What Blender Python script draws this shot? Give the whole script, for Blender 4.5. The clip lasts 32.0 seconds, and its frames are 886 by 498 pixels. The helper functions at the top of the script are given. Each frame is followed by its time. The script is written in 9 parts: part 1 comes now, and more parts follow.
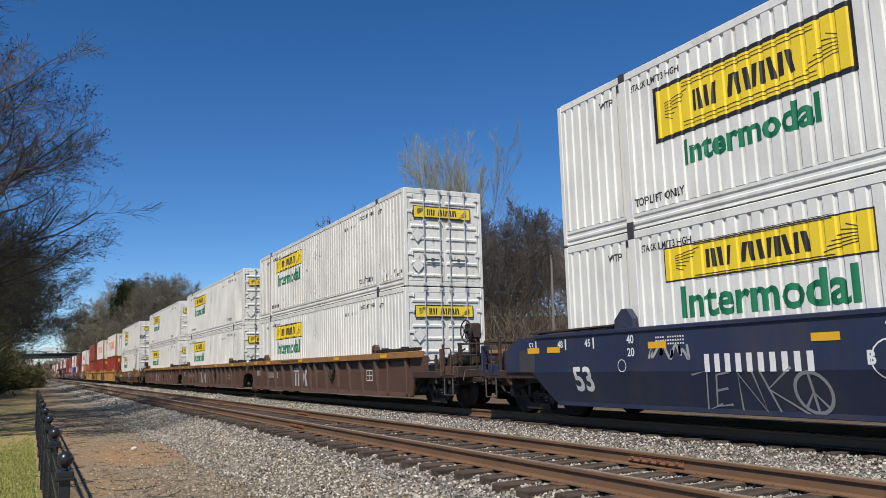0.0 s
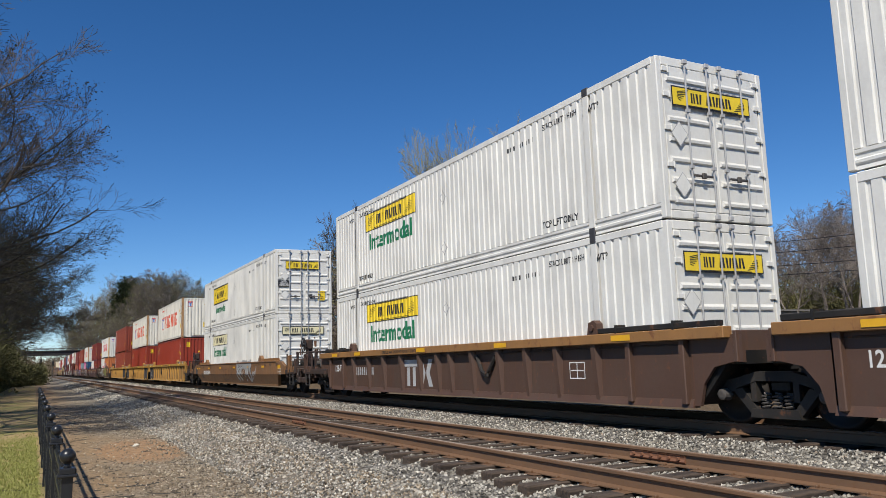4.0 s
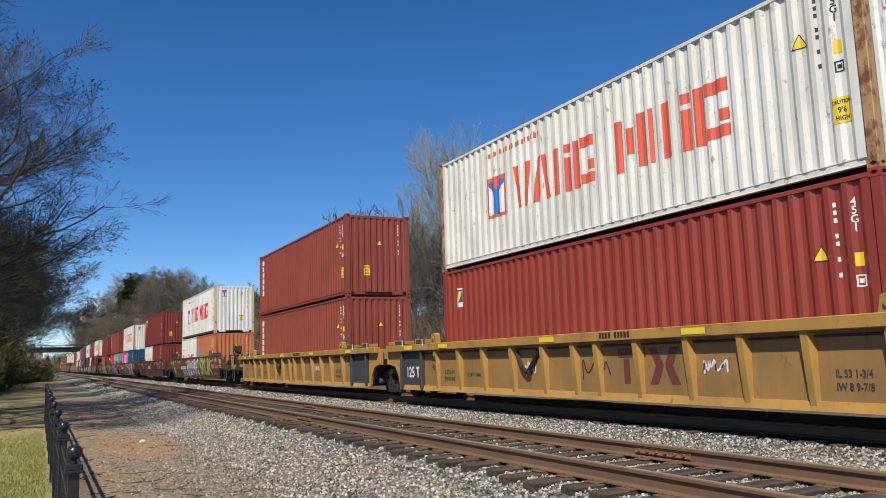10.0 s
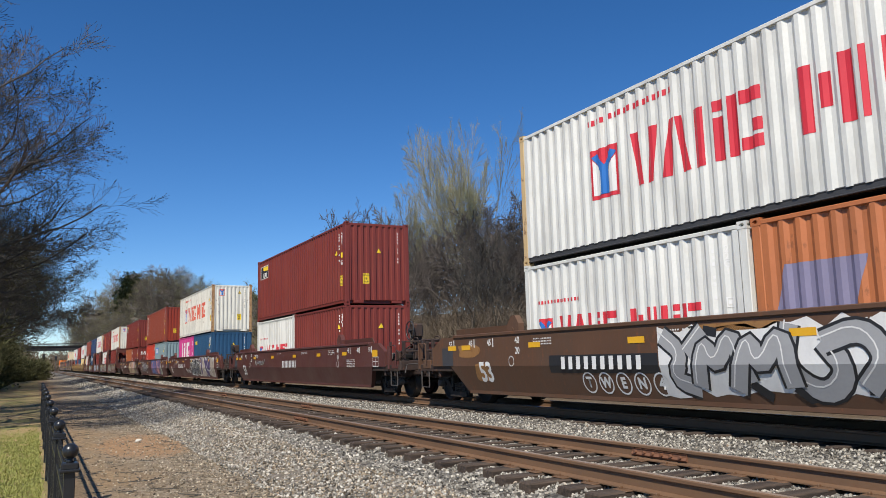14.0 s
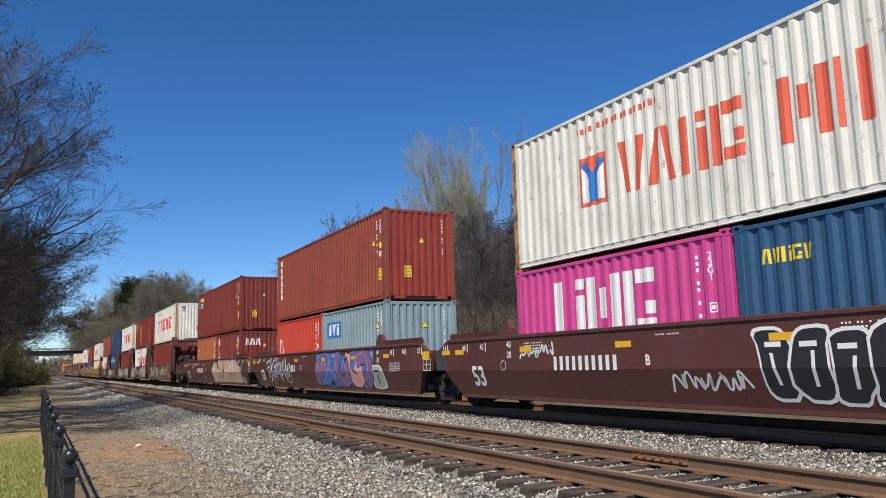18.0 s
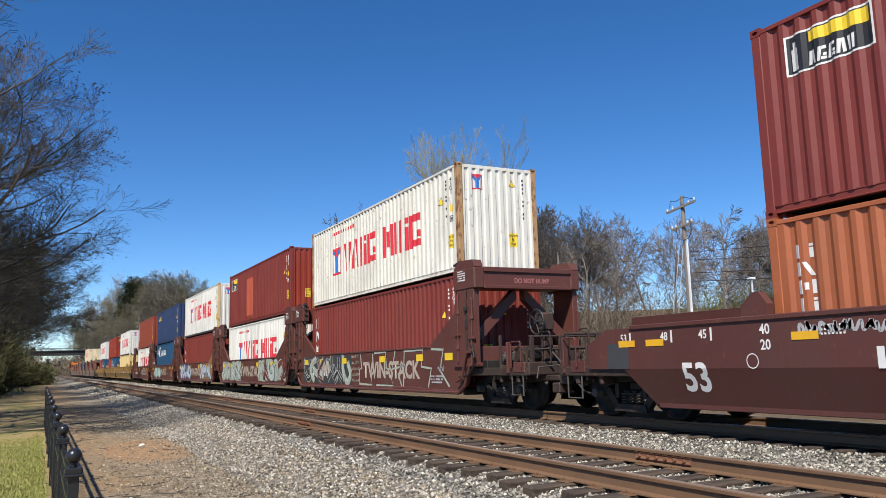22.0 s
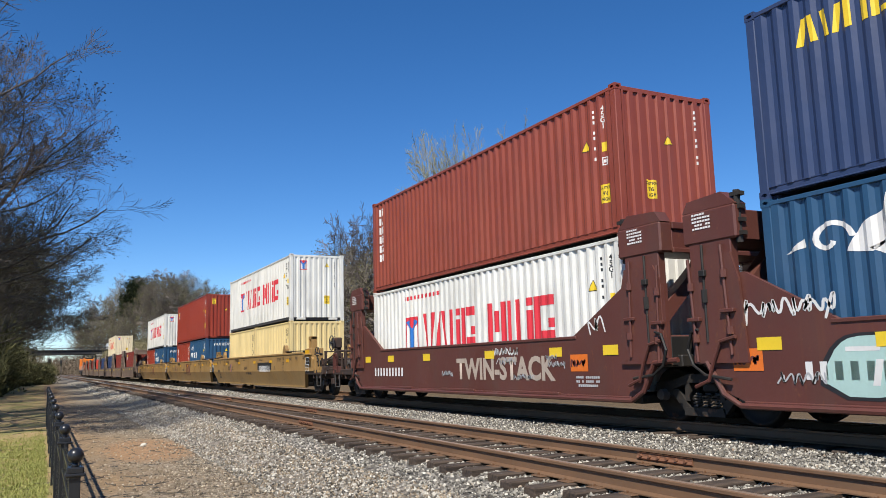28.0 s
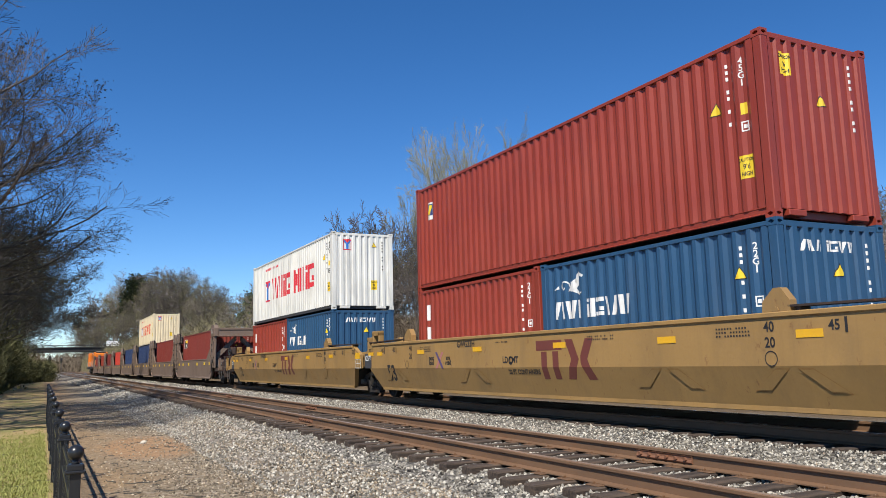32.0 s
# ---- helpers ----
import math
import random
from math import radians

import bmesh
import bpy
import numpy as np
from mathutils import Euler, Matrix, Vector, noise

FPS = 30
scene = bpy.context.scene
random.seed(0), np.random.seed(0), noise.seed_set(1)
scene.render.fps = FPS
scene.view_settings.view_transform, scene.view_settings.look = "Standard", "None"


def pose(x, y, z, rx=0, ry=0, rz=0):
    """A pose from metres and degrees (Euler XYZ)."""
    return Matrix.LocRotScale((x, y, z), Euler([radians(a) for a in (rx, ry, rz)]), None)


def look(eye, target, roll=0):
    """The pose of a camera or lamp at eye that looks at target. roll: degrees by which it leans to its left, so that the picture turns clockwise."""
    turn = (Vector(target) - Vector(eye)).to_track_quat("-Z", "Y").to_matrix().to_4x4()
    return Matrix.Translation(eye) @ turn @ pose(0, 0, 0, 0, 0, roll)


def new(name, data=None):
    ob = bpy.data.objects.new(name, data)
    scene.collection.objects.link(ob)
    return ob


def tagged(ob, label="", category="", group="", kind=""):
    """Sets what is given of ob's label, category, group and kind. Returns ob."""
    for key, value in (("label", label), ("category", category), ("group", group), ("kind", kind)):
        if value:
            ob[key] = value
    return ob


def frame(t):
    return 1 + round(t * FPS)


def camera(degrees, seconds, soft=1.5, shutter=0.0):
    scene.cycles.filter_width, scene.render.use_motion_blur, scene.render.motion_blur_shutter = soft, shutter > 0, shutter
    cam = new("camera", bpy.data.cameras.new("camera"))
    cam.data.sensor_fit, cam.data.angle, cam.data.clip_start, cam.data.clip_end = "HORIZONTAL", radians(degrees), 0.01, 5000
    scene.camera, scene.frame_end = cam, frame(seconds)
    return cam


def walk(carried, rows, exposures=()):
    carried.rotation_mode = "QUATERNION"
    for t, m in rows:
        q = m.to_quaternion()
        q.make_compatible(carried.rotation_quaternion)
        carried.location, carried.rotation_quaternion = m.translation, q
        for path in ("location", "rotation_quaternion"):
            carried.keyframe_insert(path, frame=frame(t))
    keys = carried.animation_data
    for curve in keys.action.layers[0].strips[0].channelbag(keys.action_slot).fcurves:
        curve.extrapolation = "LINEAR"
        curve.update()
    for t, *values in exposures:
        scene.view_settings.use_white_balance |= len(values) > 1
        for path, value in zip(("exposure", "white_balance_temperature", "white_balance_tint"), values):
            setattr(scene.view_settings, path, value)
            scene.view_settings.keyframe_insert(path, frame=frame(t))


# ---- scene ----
# ---- camera ----
EYE = Vector((0.0, 0.0, 1.1))
cam = camera(59.26, 32.0, soft=0.6)
# seconds, heading (degrees right of +y), tilt, lean
HEADINGS = [(0, -62.19, 8.46, -1.59), (0.5, -62.19, 8.50, -1.54), (1, -62.19, 8.51, -1.61), (1.5, -62.18, 8.52, -1.59), (2, -62.19, 8.45, -1.61), (2.5, -62.20, 8.39, -1.60), (3, -62.25, 8.32, -1.53), (3.5, -62.24, 8.24, -1.67), (5.5, -62.39, 8.12, -1.98), (6, -62.44, 8.15, -2.06), (6.5, -62.50, 8.26, -1.98), (7, -62.51, 8.29, -1.93), (7.5, -62.52, 8.23, -1.90), (8, -62.56, 8.16, -1.79), (8.5, -62.59, 8.08, -1.75), (9, -62.63, 7.99, -1.70), (9.5, -62.64, 7.96, -1.73), (10, -62.65, 7.95, -1.74), (10.5, -62.63, 7.94, -1.68), (11, -62.59, 7.89, -1.73), (11.5, -62.55, 7.88, -1.64), (12, -62.52, 7.88, -1.60), (12.5, -62.47, 7.91, -1.53), (13, -62.47, 7.91, -1.53), (13.5, -62.48, 7.96, -1.43), (14, -62.47, 7.98, -1.46), (14.5, -62.46, 8.03, -1.42), (16.5, -62.46, 8.26, -1.46), (17, -62.46, 8.31, -1.48), (17.5, -62.45, 8.28, -1.55), (18, -62.47, 8.28, -1.57), (18.5, -62.50, 8.25, -1.63), (19, -62.53, 8.24, -1.66), (19.5, -62.57, 8.23, -1.66), (20, -62.61, 8.20, -1.70), (20.5, -62.63, 8.23, -1.67), (21, -62.64, 8.23, -1.67), (21.5, -62.67, 8.25, -1.65), (22, -62.69, 8.28, -1.56), (22.5, -62.69, 8.34, -1.57), (23, -62.74, 8.39, -1.46), (23.5, -62.74, 8.40, -1.54), (24, -62.76, 8.34, -1.59), (24.5, -62.73, 8.26, -1.71), (25, -62.71, 8.24, -1.65), (25.5, -62.69, 8.19, -1.63), (27.5, -62.76, 8.28, -1.56), (28, -62.79, 8.27, -1.52), (28.5, -62.80, 8.22, -1.56), (29, -62.81, 8.16, -1.56), (29.5, -62.84, 8.10, -1.52), (30, -62.84, 8.10, -1.52), (30.5, -62.83, 8.10, -1.53), (31, -62.83, 8.10, -1.53), (31.5, -62.83, 8.13, -1.44), (32, -62.80, 8.10, -1.47)]


def facing(heading, tilt, lean):
    h, p = radians(heading), radians(tilt)
    return look(EYE, EYE + Vector((math.sin(h) * math.cos(p), math.cos(h) * math.cos(p), math.sin(p))), lean)


EXPOSURES = [(0, 0.07), (3, 0.06), (6, 0.1), (9, 0.18), (10.5, 0.24), (12, 0.5), (13, 0.25), (14, 0.2), (17, 0.27), (18, 0.2), (19, 0.5), (20, 0.62), (21, 0.6), (22, 0.4), (23, 0.24), (24, 0.32), (28, 0.38), (29.5, 0.24), (31, 0.2), (32, 0.42)]
walk(cam, [(t, facing(h, p, l)) for t, h, p, l in HEADINGS], EXPOSURES)

# ---- light ----
TO_SUN = Vector((0.62, -0.60, 1.0)).normalized()
SUN_ELEVATION = math.asin(TO_SUN.z)
world = bpy.data.worlds.new("clear_sky")
world.use_nodes = True
scene.world = world
sky = world.node_tree.nodes.new("ShaderNodeTexSky")
sky.sky_type = "NISHITA"
sky.sun_disc = False
sky.sun_elevation = SUN_ELEVATION
sky.sun_rotation = math.atan2(TO_SUN.x, TO_SUN.y)
sky.altitude = 2500
sky.air_density, sky.dust_density, sky.ozone_density = 1.0, 0.0, 4.0
backing = world.node_tree.nodes["Background"]
backing.inputs["Strength"].default_value = 0.109
depth = world.node_tree.nodes.new("ShaderNodeHueSaturation")
depth.inputs["Saturation"].default_value = 1.25
depth.inputs["Hue"].default_value = 0.504
world.node_tree.links.new(sky.outputs[0], depth.inputs["Color"])
world.node_tree.links.new(depth.outputs[0], backing.inputs["Color"])
sun_data = bpy.data.lights.new("sun", "SUN")
sun_data.energy, sun_data.angle, sun_data.color = 5.0, radians(0.53), (1.0, 0.945, 0.86)
sun = new("sun", sun_data)
sun.matrix_world = look(TO_SUN * 80, (0, 0, 0))
scene.view_settings.exposure = 0.0

# ---- materials ----


def nodes_of(name):
    m = bpy.data.materials.new(name)
    m.use_nodes = True
    return m, m.node_tree, m.node_tree.nodes["Principled BSDF"]


def node(tree, kind, **values):
    n = tree.nodes.new("ShaderNode" + kind)
    for key, value in values.items():
        n.inputs[key].default_value = value
    return n


def ramp(tree, source, stops):
    r = tree.nodes.new("ShaderNodeValToRGB")
    while len(r.color_ramp.elements) < len(stops):
        r.color_ramp.elements.new(0.5)
    for e, (at, c) in zip(r.color_ramp.elements, stops):
        e.position = at
        e.color = (c, c, c, 1) if not isinstance(c, tuple) else (*c, 1)
    tree.links.new(source, r.inputs[0])
    return r.outputs[0]


def mix(tree, fac, a, b, how="MIX"):
    n = tree.nodes.new("ShaderNodeMix")
    n.data_type, n.blend_type = "RGBA", how
    for value, slot in ((fac, n.inputs[0]), (a, n.inputs[6]), (b, n.inputs[7])):
        if isinstance(value, (int, float)):
            slot.default_value = value
        elif isinstance(value, tuple):
            slot.default_value = (*value, 1)
        else:
            tree.links.new(value, slot)
    return n.outputs[2]


def coords(tree, scale=(1, 1, 1), at=(0, 0, 0), spot="Object"):
    c = tree.nodes.new("ShaderNodeTexCoord")
    m = tree.nodes.new("ShaderNodeMapping")
    m.inputs["Scale"].default_value, m.inputs["Location"].default_value = scale, at
    tree.links.new(c.outputs[spot], m.inputs["Vector"])
    return m.outputs[0]


def noise_tex(tree, vec, scale, detail=4.0, rough=0.55):
    n = node(tree, "TexNoise", Scale=scale, Detail=detail, Roughness=rough)
    tree.links.new(vec, n.inputs["Vector"])
    return n.outputs["Fac"]


def shade(c, k):
    return tuple(min(1.0, v * k) for v in c)


RUST = (0.16, 0.062, 0.026)
GRIME = (0.075, 0.06, 0.045)


def painted(name, color, rough=0.5, rust=0.0, streak=0.0, dirt=0.3, bump=0.02, seed=0.0, streak_color=RUST, metal=0.0):
    """Weathered paint: broad fading, fine speckle, runs down the sheet, spots of rust."""
    m, tree, bsdf = nodes_of(name)
    vec = coords(tree, at=(seed, seed * 0.7, 0))
    broad = noise_tex(tree, vec, 0.7, 5)
    fine = noise_tex(tree, vec, 22, 3)
    c = mix(tree, ramp(tree, broad, [(0.3, 0.0), (0.72, 1.0)]), shade(color, 0.90), shade(color, 1.08))
    c = mix(tree, ramp(tree, fine, [(0.35, 0.0), (0.7, 0.22)]), c, shade(color, 0.78))
    if dirt:
        d = noise_tex(tree, coords(tree, (1.6, 1.6, 0.5), (seed, 3, 1)), 1.1, 8, 0.62)
        c = mix(tree, ramp(tree, d, [(0.48, 0.0), (0.8, dirt)]), c, GRIME)
    if streak:
        s = noise_tex(tree, coords(tree, (9, 9, 0.32), (seed, 1, 5)), 1.0, 5, 0.6)
        c = mix(tree, ramp(tree, s, [(0.56, 0.0), (0.78, streak)]), c, streak_color)
    if rust:
        r = noise_tex(tree, coords(tree, (2.2, 2.2, 1.4), (seed, 7, 2)), 2.6, 9, 0.68)
        c = mix(tree, ramp(tree, r, [(0.62 - 0.16 * rust, 0.0), (0.68 - 0.1 * rust, min(1.0, 0.5 + rust))]), c, RUST)
    tree.links.new(c, bsdf.inputs["Base Color"])
    tree.links.new(ramp(tree, broad, [(0.3, max(0.0, rough - 0.1)), (0.75, min(1.0, rough + 0.12))]), bsdf.inputs["Roughness"])
    bsdf.inputs["Metallic"].default_value = metal
    if bump:
        b = node(tree, "Bump", Strength=0.25, Distance=bump)
        tree.links.new(noise_tex(tree, vec, 5.0, 6), b.inputs["Height"])
        tree.links.new(b.outputs[0], bsdf.inputs["Normal"])
    return m


MATS = {}


def paint(key, *args, **kw):
    if key not in MATS:
        MATS[key] = painted(key, *args, **kw)
    return MATS[key]


WHITE_JB = paint("white_van_paint", (0.73, 0.72, 0.67), 0.45, streak=0.18, dirt=0.28, seed=2, streak_color=(0.30, 0.24, 0.16))
WHITE_JB_OLD = paint("scuffed_white_van_paint", (0.70, 0.69, 0.63), 0.5, rust=0.10, streak=0.35, dirt=0.3, seed=5, streak_color=(0.34, 0.27, 0.18))
WHITE_YM = paint("white_box_paint", (0.69, 0.685, 0.635), 0.45, streak=0.34, dirt=0.34, seed=9, streak_color=(0.36, 0.28, 0.18))
WHITE_YM_OLD = paint("stained_white_box_paint", (0.70, 0.68, 0.60), 0.5, rust=0.06, streak=0.5, dirt=0.35, seed=14, streak_color=(0.36, 0.27, 0.15))
CREAM_YM = paint("yellowed_white_box_paint", (0.72, 0.62, 0.42), 0.5, streak=0.4, dirt=0.3, seed=17, streak_color=(0.35, 0.2, 0.08))
RED = paint("red_box_paint", (0.27, 0.040, 0.022), 0.42, streak=0.16, dirt=0.2, seed=3, streak_color=(0.17, 0.03, 0.022))
MAROON = paint("maroon_box_paint", (0.185, 0.032, 0.023), 0.52, streak=0.22, dirt=0.2, seed=6, streak_color=(0.12, 0.02, 0.02))
BROWN_RED = paint("brown_red_box_paint", (0.25, 0.055, 0.032), 0.45, streak=0.2, dirt=0.22, seed=8, streak_color=(0.15, 0.04, 0.025))
BRIGHT_RED = paint("bright_red_box_paint", (0.50, 0.055, 0.035), 0.42, streak=0.15, dirt=0.18, seed=11, streak_color=(0.3, 0.04, 0.03))
ORANGE = paint("orange_box_paint", (0.47, 0.155, 0.055), 0.5, rust=0.05, streak=0.3, dirt=0.25, seed=12, streak_color=(0.24, 0.09, 0.04))
RUST_ORANGE = paint("rust_orange_box_paint", (0.36, 0.105, 0.04), 0.5, streak=0.2, dirt=0.2, seed=13)
BLUE = paint("blue_box_paint", (0.022, 0.075, 0.155), 0.42, streak=0.2, dirt=0.2, seed=15, streak_color=(0.06, 0.06, 0.07))
DARK_BLUE = paint("dark_blue_box_paint", (0.03, 0.05, 0.12), 0.42, streak=0.2, dirt=0.2, seed=16, streak_color=(0.06, 0.06, 0.07))
GREY_BLUE = paint("grey_blue_box_paint", (0.22, 0.30, 0.32), 0.5, streak=0.3, dirt=0.3, seed=18, streak_color=(0.12, 0.1, 0.08))
MAGENTA = paint("magenta_box_paint", (0.56, 0.06, 0.24), 0.4, streak=0.12, dirt=0.08, seed=19)
CREAM = paint("cream_yellow_box_paint", (0.70, 0.55, 0.26), 0.45, streak=0.12, dirt=0.14, seed=20, streak_color=(0.4, 0.28, 0.12))
OCHRE_RUST = paint("rusty_cream_post_paint", (0.60, 0.43, 0.22), 0.6, rust=0.4, streak=0.4, dirt=0.3, seed=21)
CAR_BLUE = paint("navy_car_paint", (0.022, 0.031, 0.068), 0.45, streak=0.3, dirt=0.6, seed=22, streak_color=(0.06, 0.05, 0.045))
CAR_BROWN = paint("brown_car_paint", (0.085, 0.046, 0.031), 0.55, rust=0.1, streak=0.35, dirt=0.45, seed=23)
CAR_UMBER = paint("umber_car_paint", (0.105, 0.052, 0.028), 0.55, rust=0.18, streak=0.45, dirt=0.45, seed=24.5)
CAR_TAN = paint("faded_tan_car_paint", (0.215, 0.108, 0.045), 0.6, rust=0.4, streak=0.6, dirt=0.6, seed=24)
CAR_YELLOW = paint("yellow_car_paint", (0.42, 0.225, 0.05), 0.48, rust=0.12, streak=0.35, dirt=0.5, seed=25, streak_color=(0.2, 0.11, 0.04))
CAR_BRICK = paint("brick_red_car_paint", (0.108, 0.035, 0.026), 0.5, rust=0.08, streak=0.25, dirt=0.35, seed=26.5)
RUSTY_POST = paint("rusted_through_post_paint", (0.40, 0.24, 0.11), 0.65, rust=0.9, streak=0.7, dirt=0.4, seed=37, streak_color=(0.13, 0.045, 0.02))
PATCH_RED = paint("orange_red_patch_paint", (0.42, 0.085, 0.045), 0.5, streak=0.2, dirt=0.2, seed=36)
CAR_MUSTARD = paint("mustard_car_paint", (0.335, 0.198, 0.067), 0.5, rust=0.02, streak=0.3, dirt=0.4, seed=25.2, streak_color=(0.2, 0.12, 0.05))
CAR_OCHRE = paint("grimy_ochre_car_paint", (0.31, 0.168, 0.050), 0.55, rust=0.05, streak=0.45, dirt=0.45, seed=25.6, streak_color=(0.12, 0.07, 0.03))
CAR_OXIDE = paint("oxide_red_car_paint", (0.095, 0.031, 0.025), 0.5, rust=0.05, streak=0.2, dirt=0.3, seed=26)
CAR_GREY = paint("weathered_grey_brown_car_paint", (0.17, 0.12, 0.09), 0.6, rust=0.2, streak=0.4, dirt=0.4, seed=27)
SILL_TAN = paint("tan_sill_paint", (0.30, 0.15, 0.05), 0.55, rust=0.3, streak=0.3, dirt=0.35, seed=28)
DARK_PANEL = paint("dark_grey_panel_paint", (0.045, 0.045, 0.05), 0.55, dirt=0.3, seed=29)
GRIMY = paint("grimy_brown_end_steel", (0.040, 0.024, 0.018), 0.65, rust=0.25, streak=0.3, dirt=0.5, seed=34)
# near-black base for trucks, well floors and undersides
DARK_STEEL = paint("near_black_truck_steel", (0.010, 0.009, 0.008), 0.65, dirt=0.4, rust=0.1, seed=30)
WORN_STEEL = paint("greasy_grey_steel", (0.10, 0.09, 0.082), 0.55, dirt=0.4, seed=31, metal=0.3)
RAIL_GREY = paint("grey_bottom_rail_paint", (0.05, 0.05, 0.053), 0.55, dirt=0.25, seed=32)
WHEEL = paint("wheel_steel", (0.018, 0.015, 0.013), 0.55, rust=0.2, seed=33, metal=0.4)
M_BLACK = paint("black_marking", (0.02, 0.02, 0.022), 0.5, dirt=0.1, bump=0)
M_WHITE = paint("white_marking", (0.72, 0.71, 0.68), 0.5, dirt=0.2, bump=0)
M_GREY = paint("grey_marking", (0.42, 0.42, 0.42), 0.5, dirt=0.2, bump=0)
M_YELLOW = paint("yellow_marking", (0.80, 0.56, 0.03), 0.45, dirt=0.1, bump=0)
M_PLATE = paint("yellow_plate_paint", (0.83, 0.60, 0.03), 0.4, dirt=0.06, bump=0)
M_CREAMPLATE = paint("faded_plate_paint", (0.72, 0.66, 0.42), 0.45, dirt=0.1, bump=0)
M_REFLECT = paint("amber_reflector", (0.75, 0.40, 0.02), 0.3, dirt=0.15, bump=0)
M_GREEN = paint("green_marking", (0.012, 0.16, 0.07), 0.45, dirt=0.1, bump=0)
M_RED = paint("red_marking", (0.62, 0.035, 0.05), 0.45, dirt=0.1, bump=0)
M_ORANGERED = paint("faded_red_marking", (0.66, 0.11, 0.06), 0.45, dirt=0.1, bump=0)
M_BLUE = paint("blue_marking", (0.03, 0.16, 0.48), 0.45, dirt=0.1, bump=0)
M_NAVY = paint("navy_marking", (0.03, 0.05, 0.16), 0.45, dirt=0.1, bump=0)
M_OXIDE = paint("oxide_marking", (0.15, 0.04, 0.03), 0.5, dirt=0.2, bump=0)
M_MINT = paint("mint_spray_paint", (0.42, 0.60, 0.55), 0.45, dirt=0.12, bump=0)
M_PINK = paint("pink_spray_paint", (0.68, 0.33, 0.32), 0.45, dirt=0.15, bump=0)
M_PINKLINE = paint("deep_pink_spray_paint", (0.42, 0.16, 0.15), 0.45, dirt=0.15, bump=0)
M_SAND = paint("sand_spray_paint", (0.52, 0.42, 0.26), 0.45, dirt=0.15, bump=0)
M_SILVER = paint("silver_spray_paint", (0.34, 0.34, 0.34), 0.4, dirt=0.15, bump=0)
M_LIME = paint("lime_spray_paint", (0.36, 0.38, 0.10), 0.45, dirt=0.15, bump=0)
M_PURPLE = paint("purple_spray_paint", (0.09, 0.06, 0.16), 0.45, dirt=0.15, bump=0)
M_SKYBLUE = paint("blue_spray_paint", (0.08, 0.16, 0.42), 0.45, dirt=0.15, bump=0)
M_PALEGREEN = paint("pale_green_spray_paint", (0.36, 0.40, 0.33), 0.45, dirt=0.2, bump=0)
M_ORANGE = paint("orange_spray_paint", (0.70, 0.16, 0.02), 0.45, dirt=0.1, bump=0)
M_FADED = paint("faded_violet_marking", (0.22, 0.20, 0.30), 0.5, dirt=0.2, bump=0)
M_BEIGE = paint("beige_spray_paint", (0.44, 0.36, 0.29), 0.45, dirt=0.25, bump=0)
M_MAUVE = paint("mauve_spray_paint", (0.20, 0.12, 0.24), 0.45, dirt=0.2, bump=0)
M_SALMON = paint("salmon_spray_paint", (0.56, 0.34, 0.24), 0.45, dirt=0.15, bump=0)
M_PALEPINK = paint("pale_pink_spray_paint", (0.58, 0.42, 0.40), 0.45, dirt=0.15, bump=0)
M_TEALGREEN = paint("teal_green_spray_paint", (0.05, 0.17, 0.14), 0.45, dirt=0.15, bump=0)
M_SKYTINT = paint("sky_spray_paint", (0.22, 0.36, 0.44), 0.45, dirt=0.15, bump=0)
M_MINTGREY = paint("grey_mint_spray_paint", (0.40, 0.47, 0.46), 0.45, dirt=0.2, bump=0)
M_PALEBLUE = paint("pale_blue_spray_paint", (0.46, 0.54, 0.64), 0.45, dirt=0.15, bump=0)
FENCE_BLACK = paint("black_fence_paint", (0.016, 0.017, 0.019), 0.32, dirt=0.12, bump=0.004)

# ---- mesh tools ----


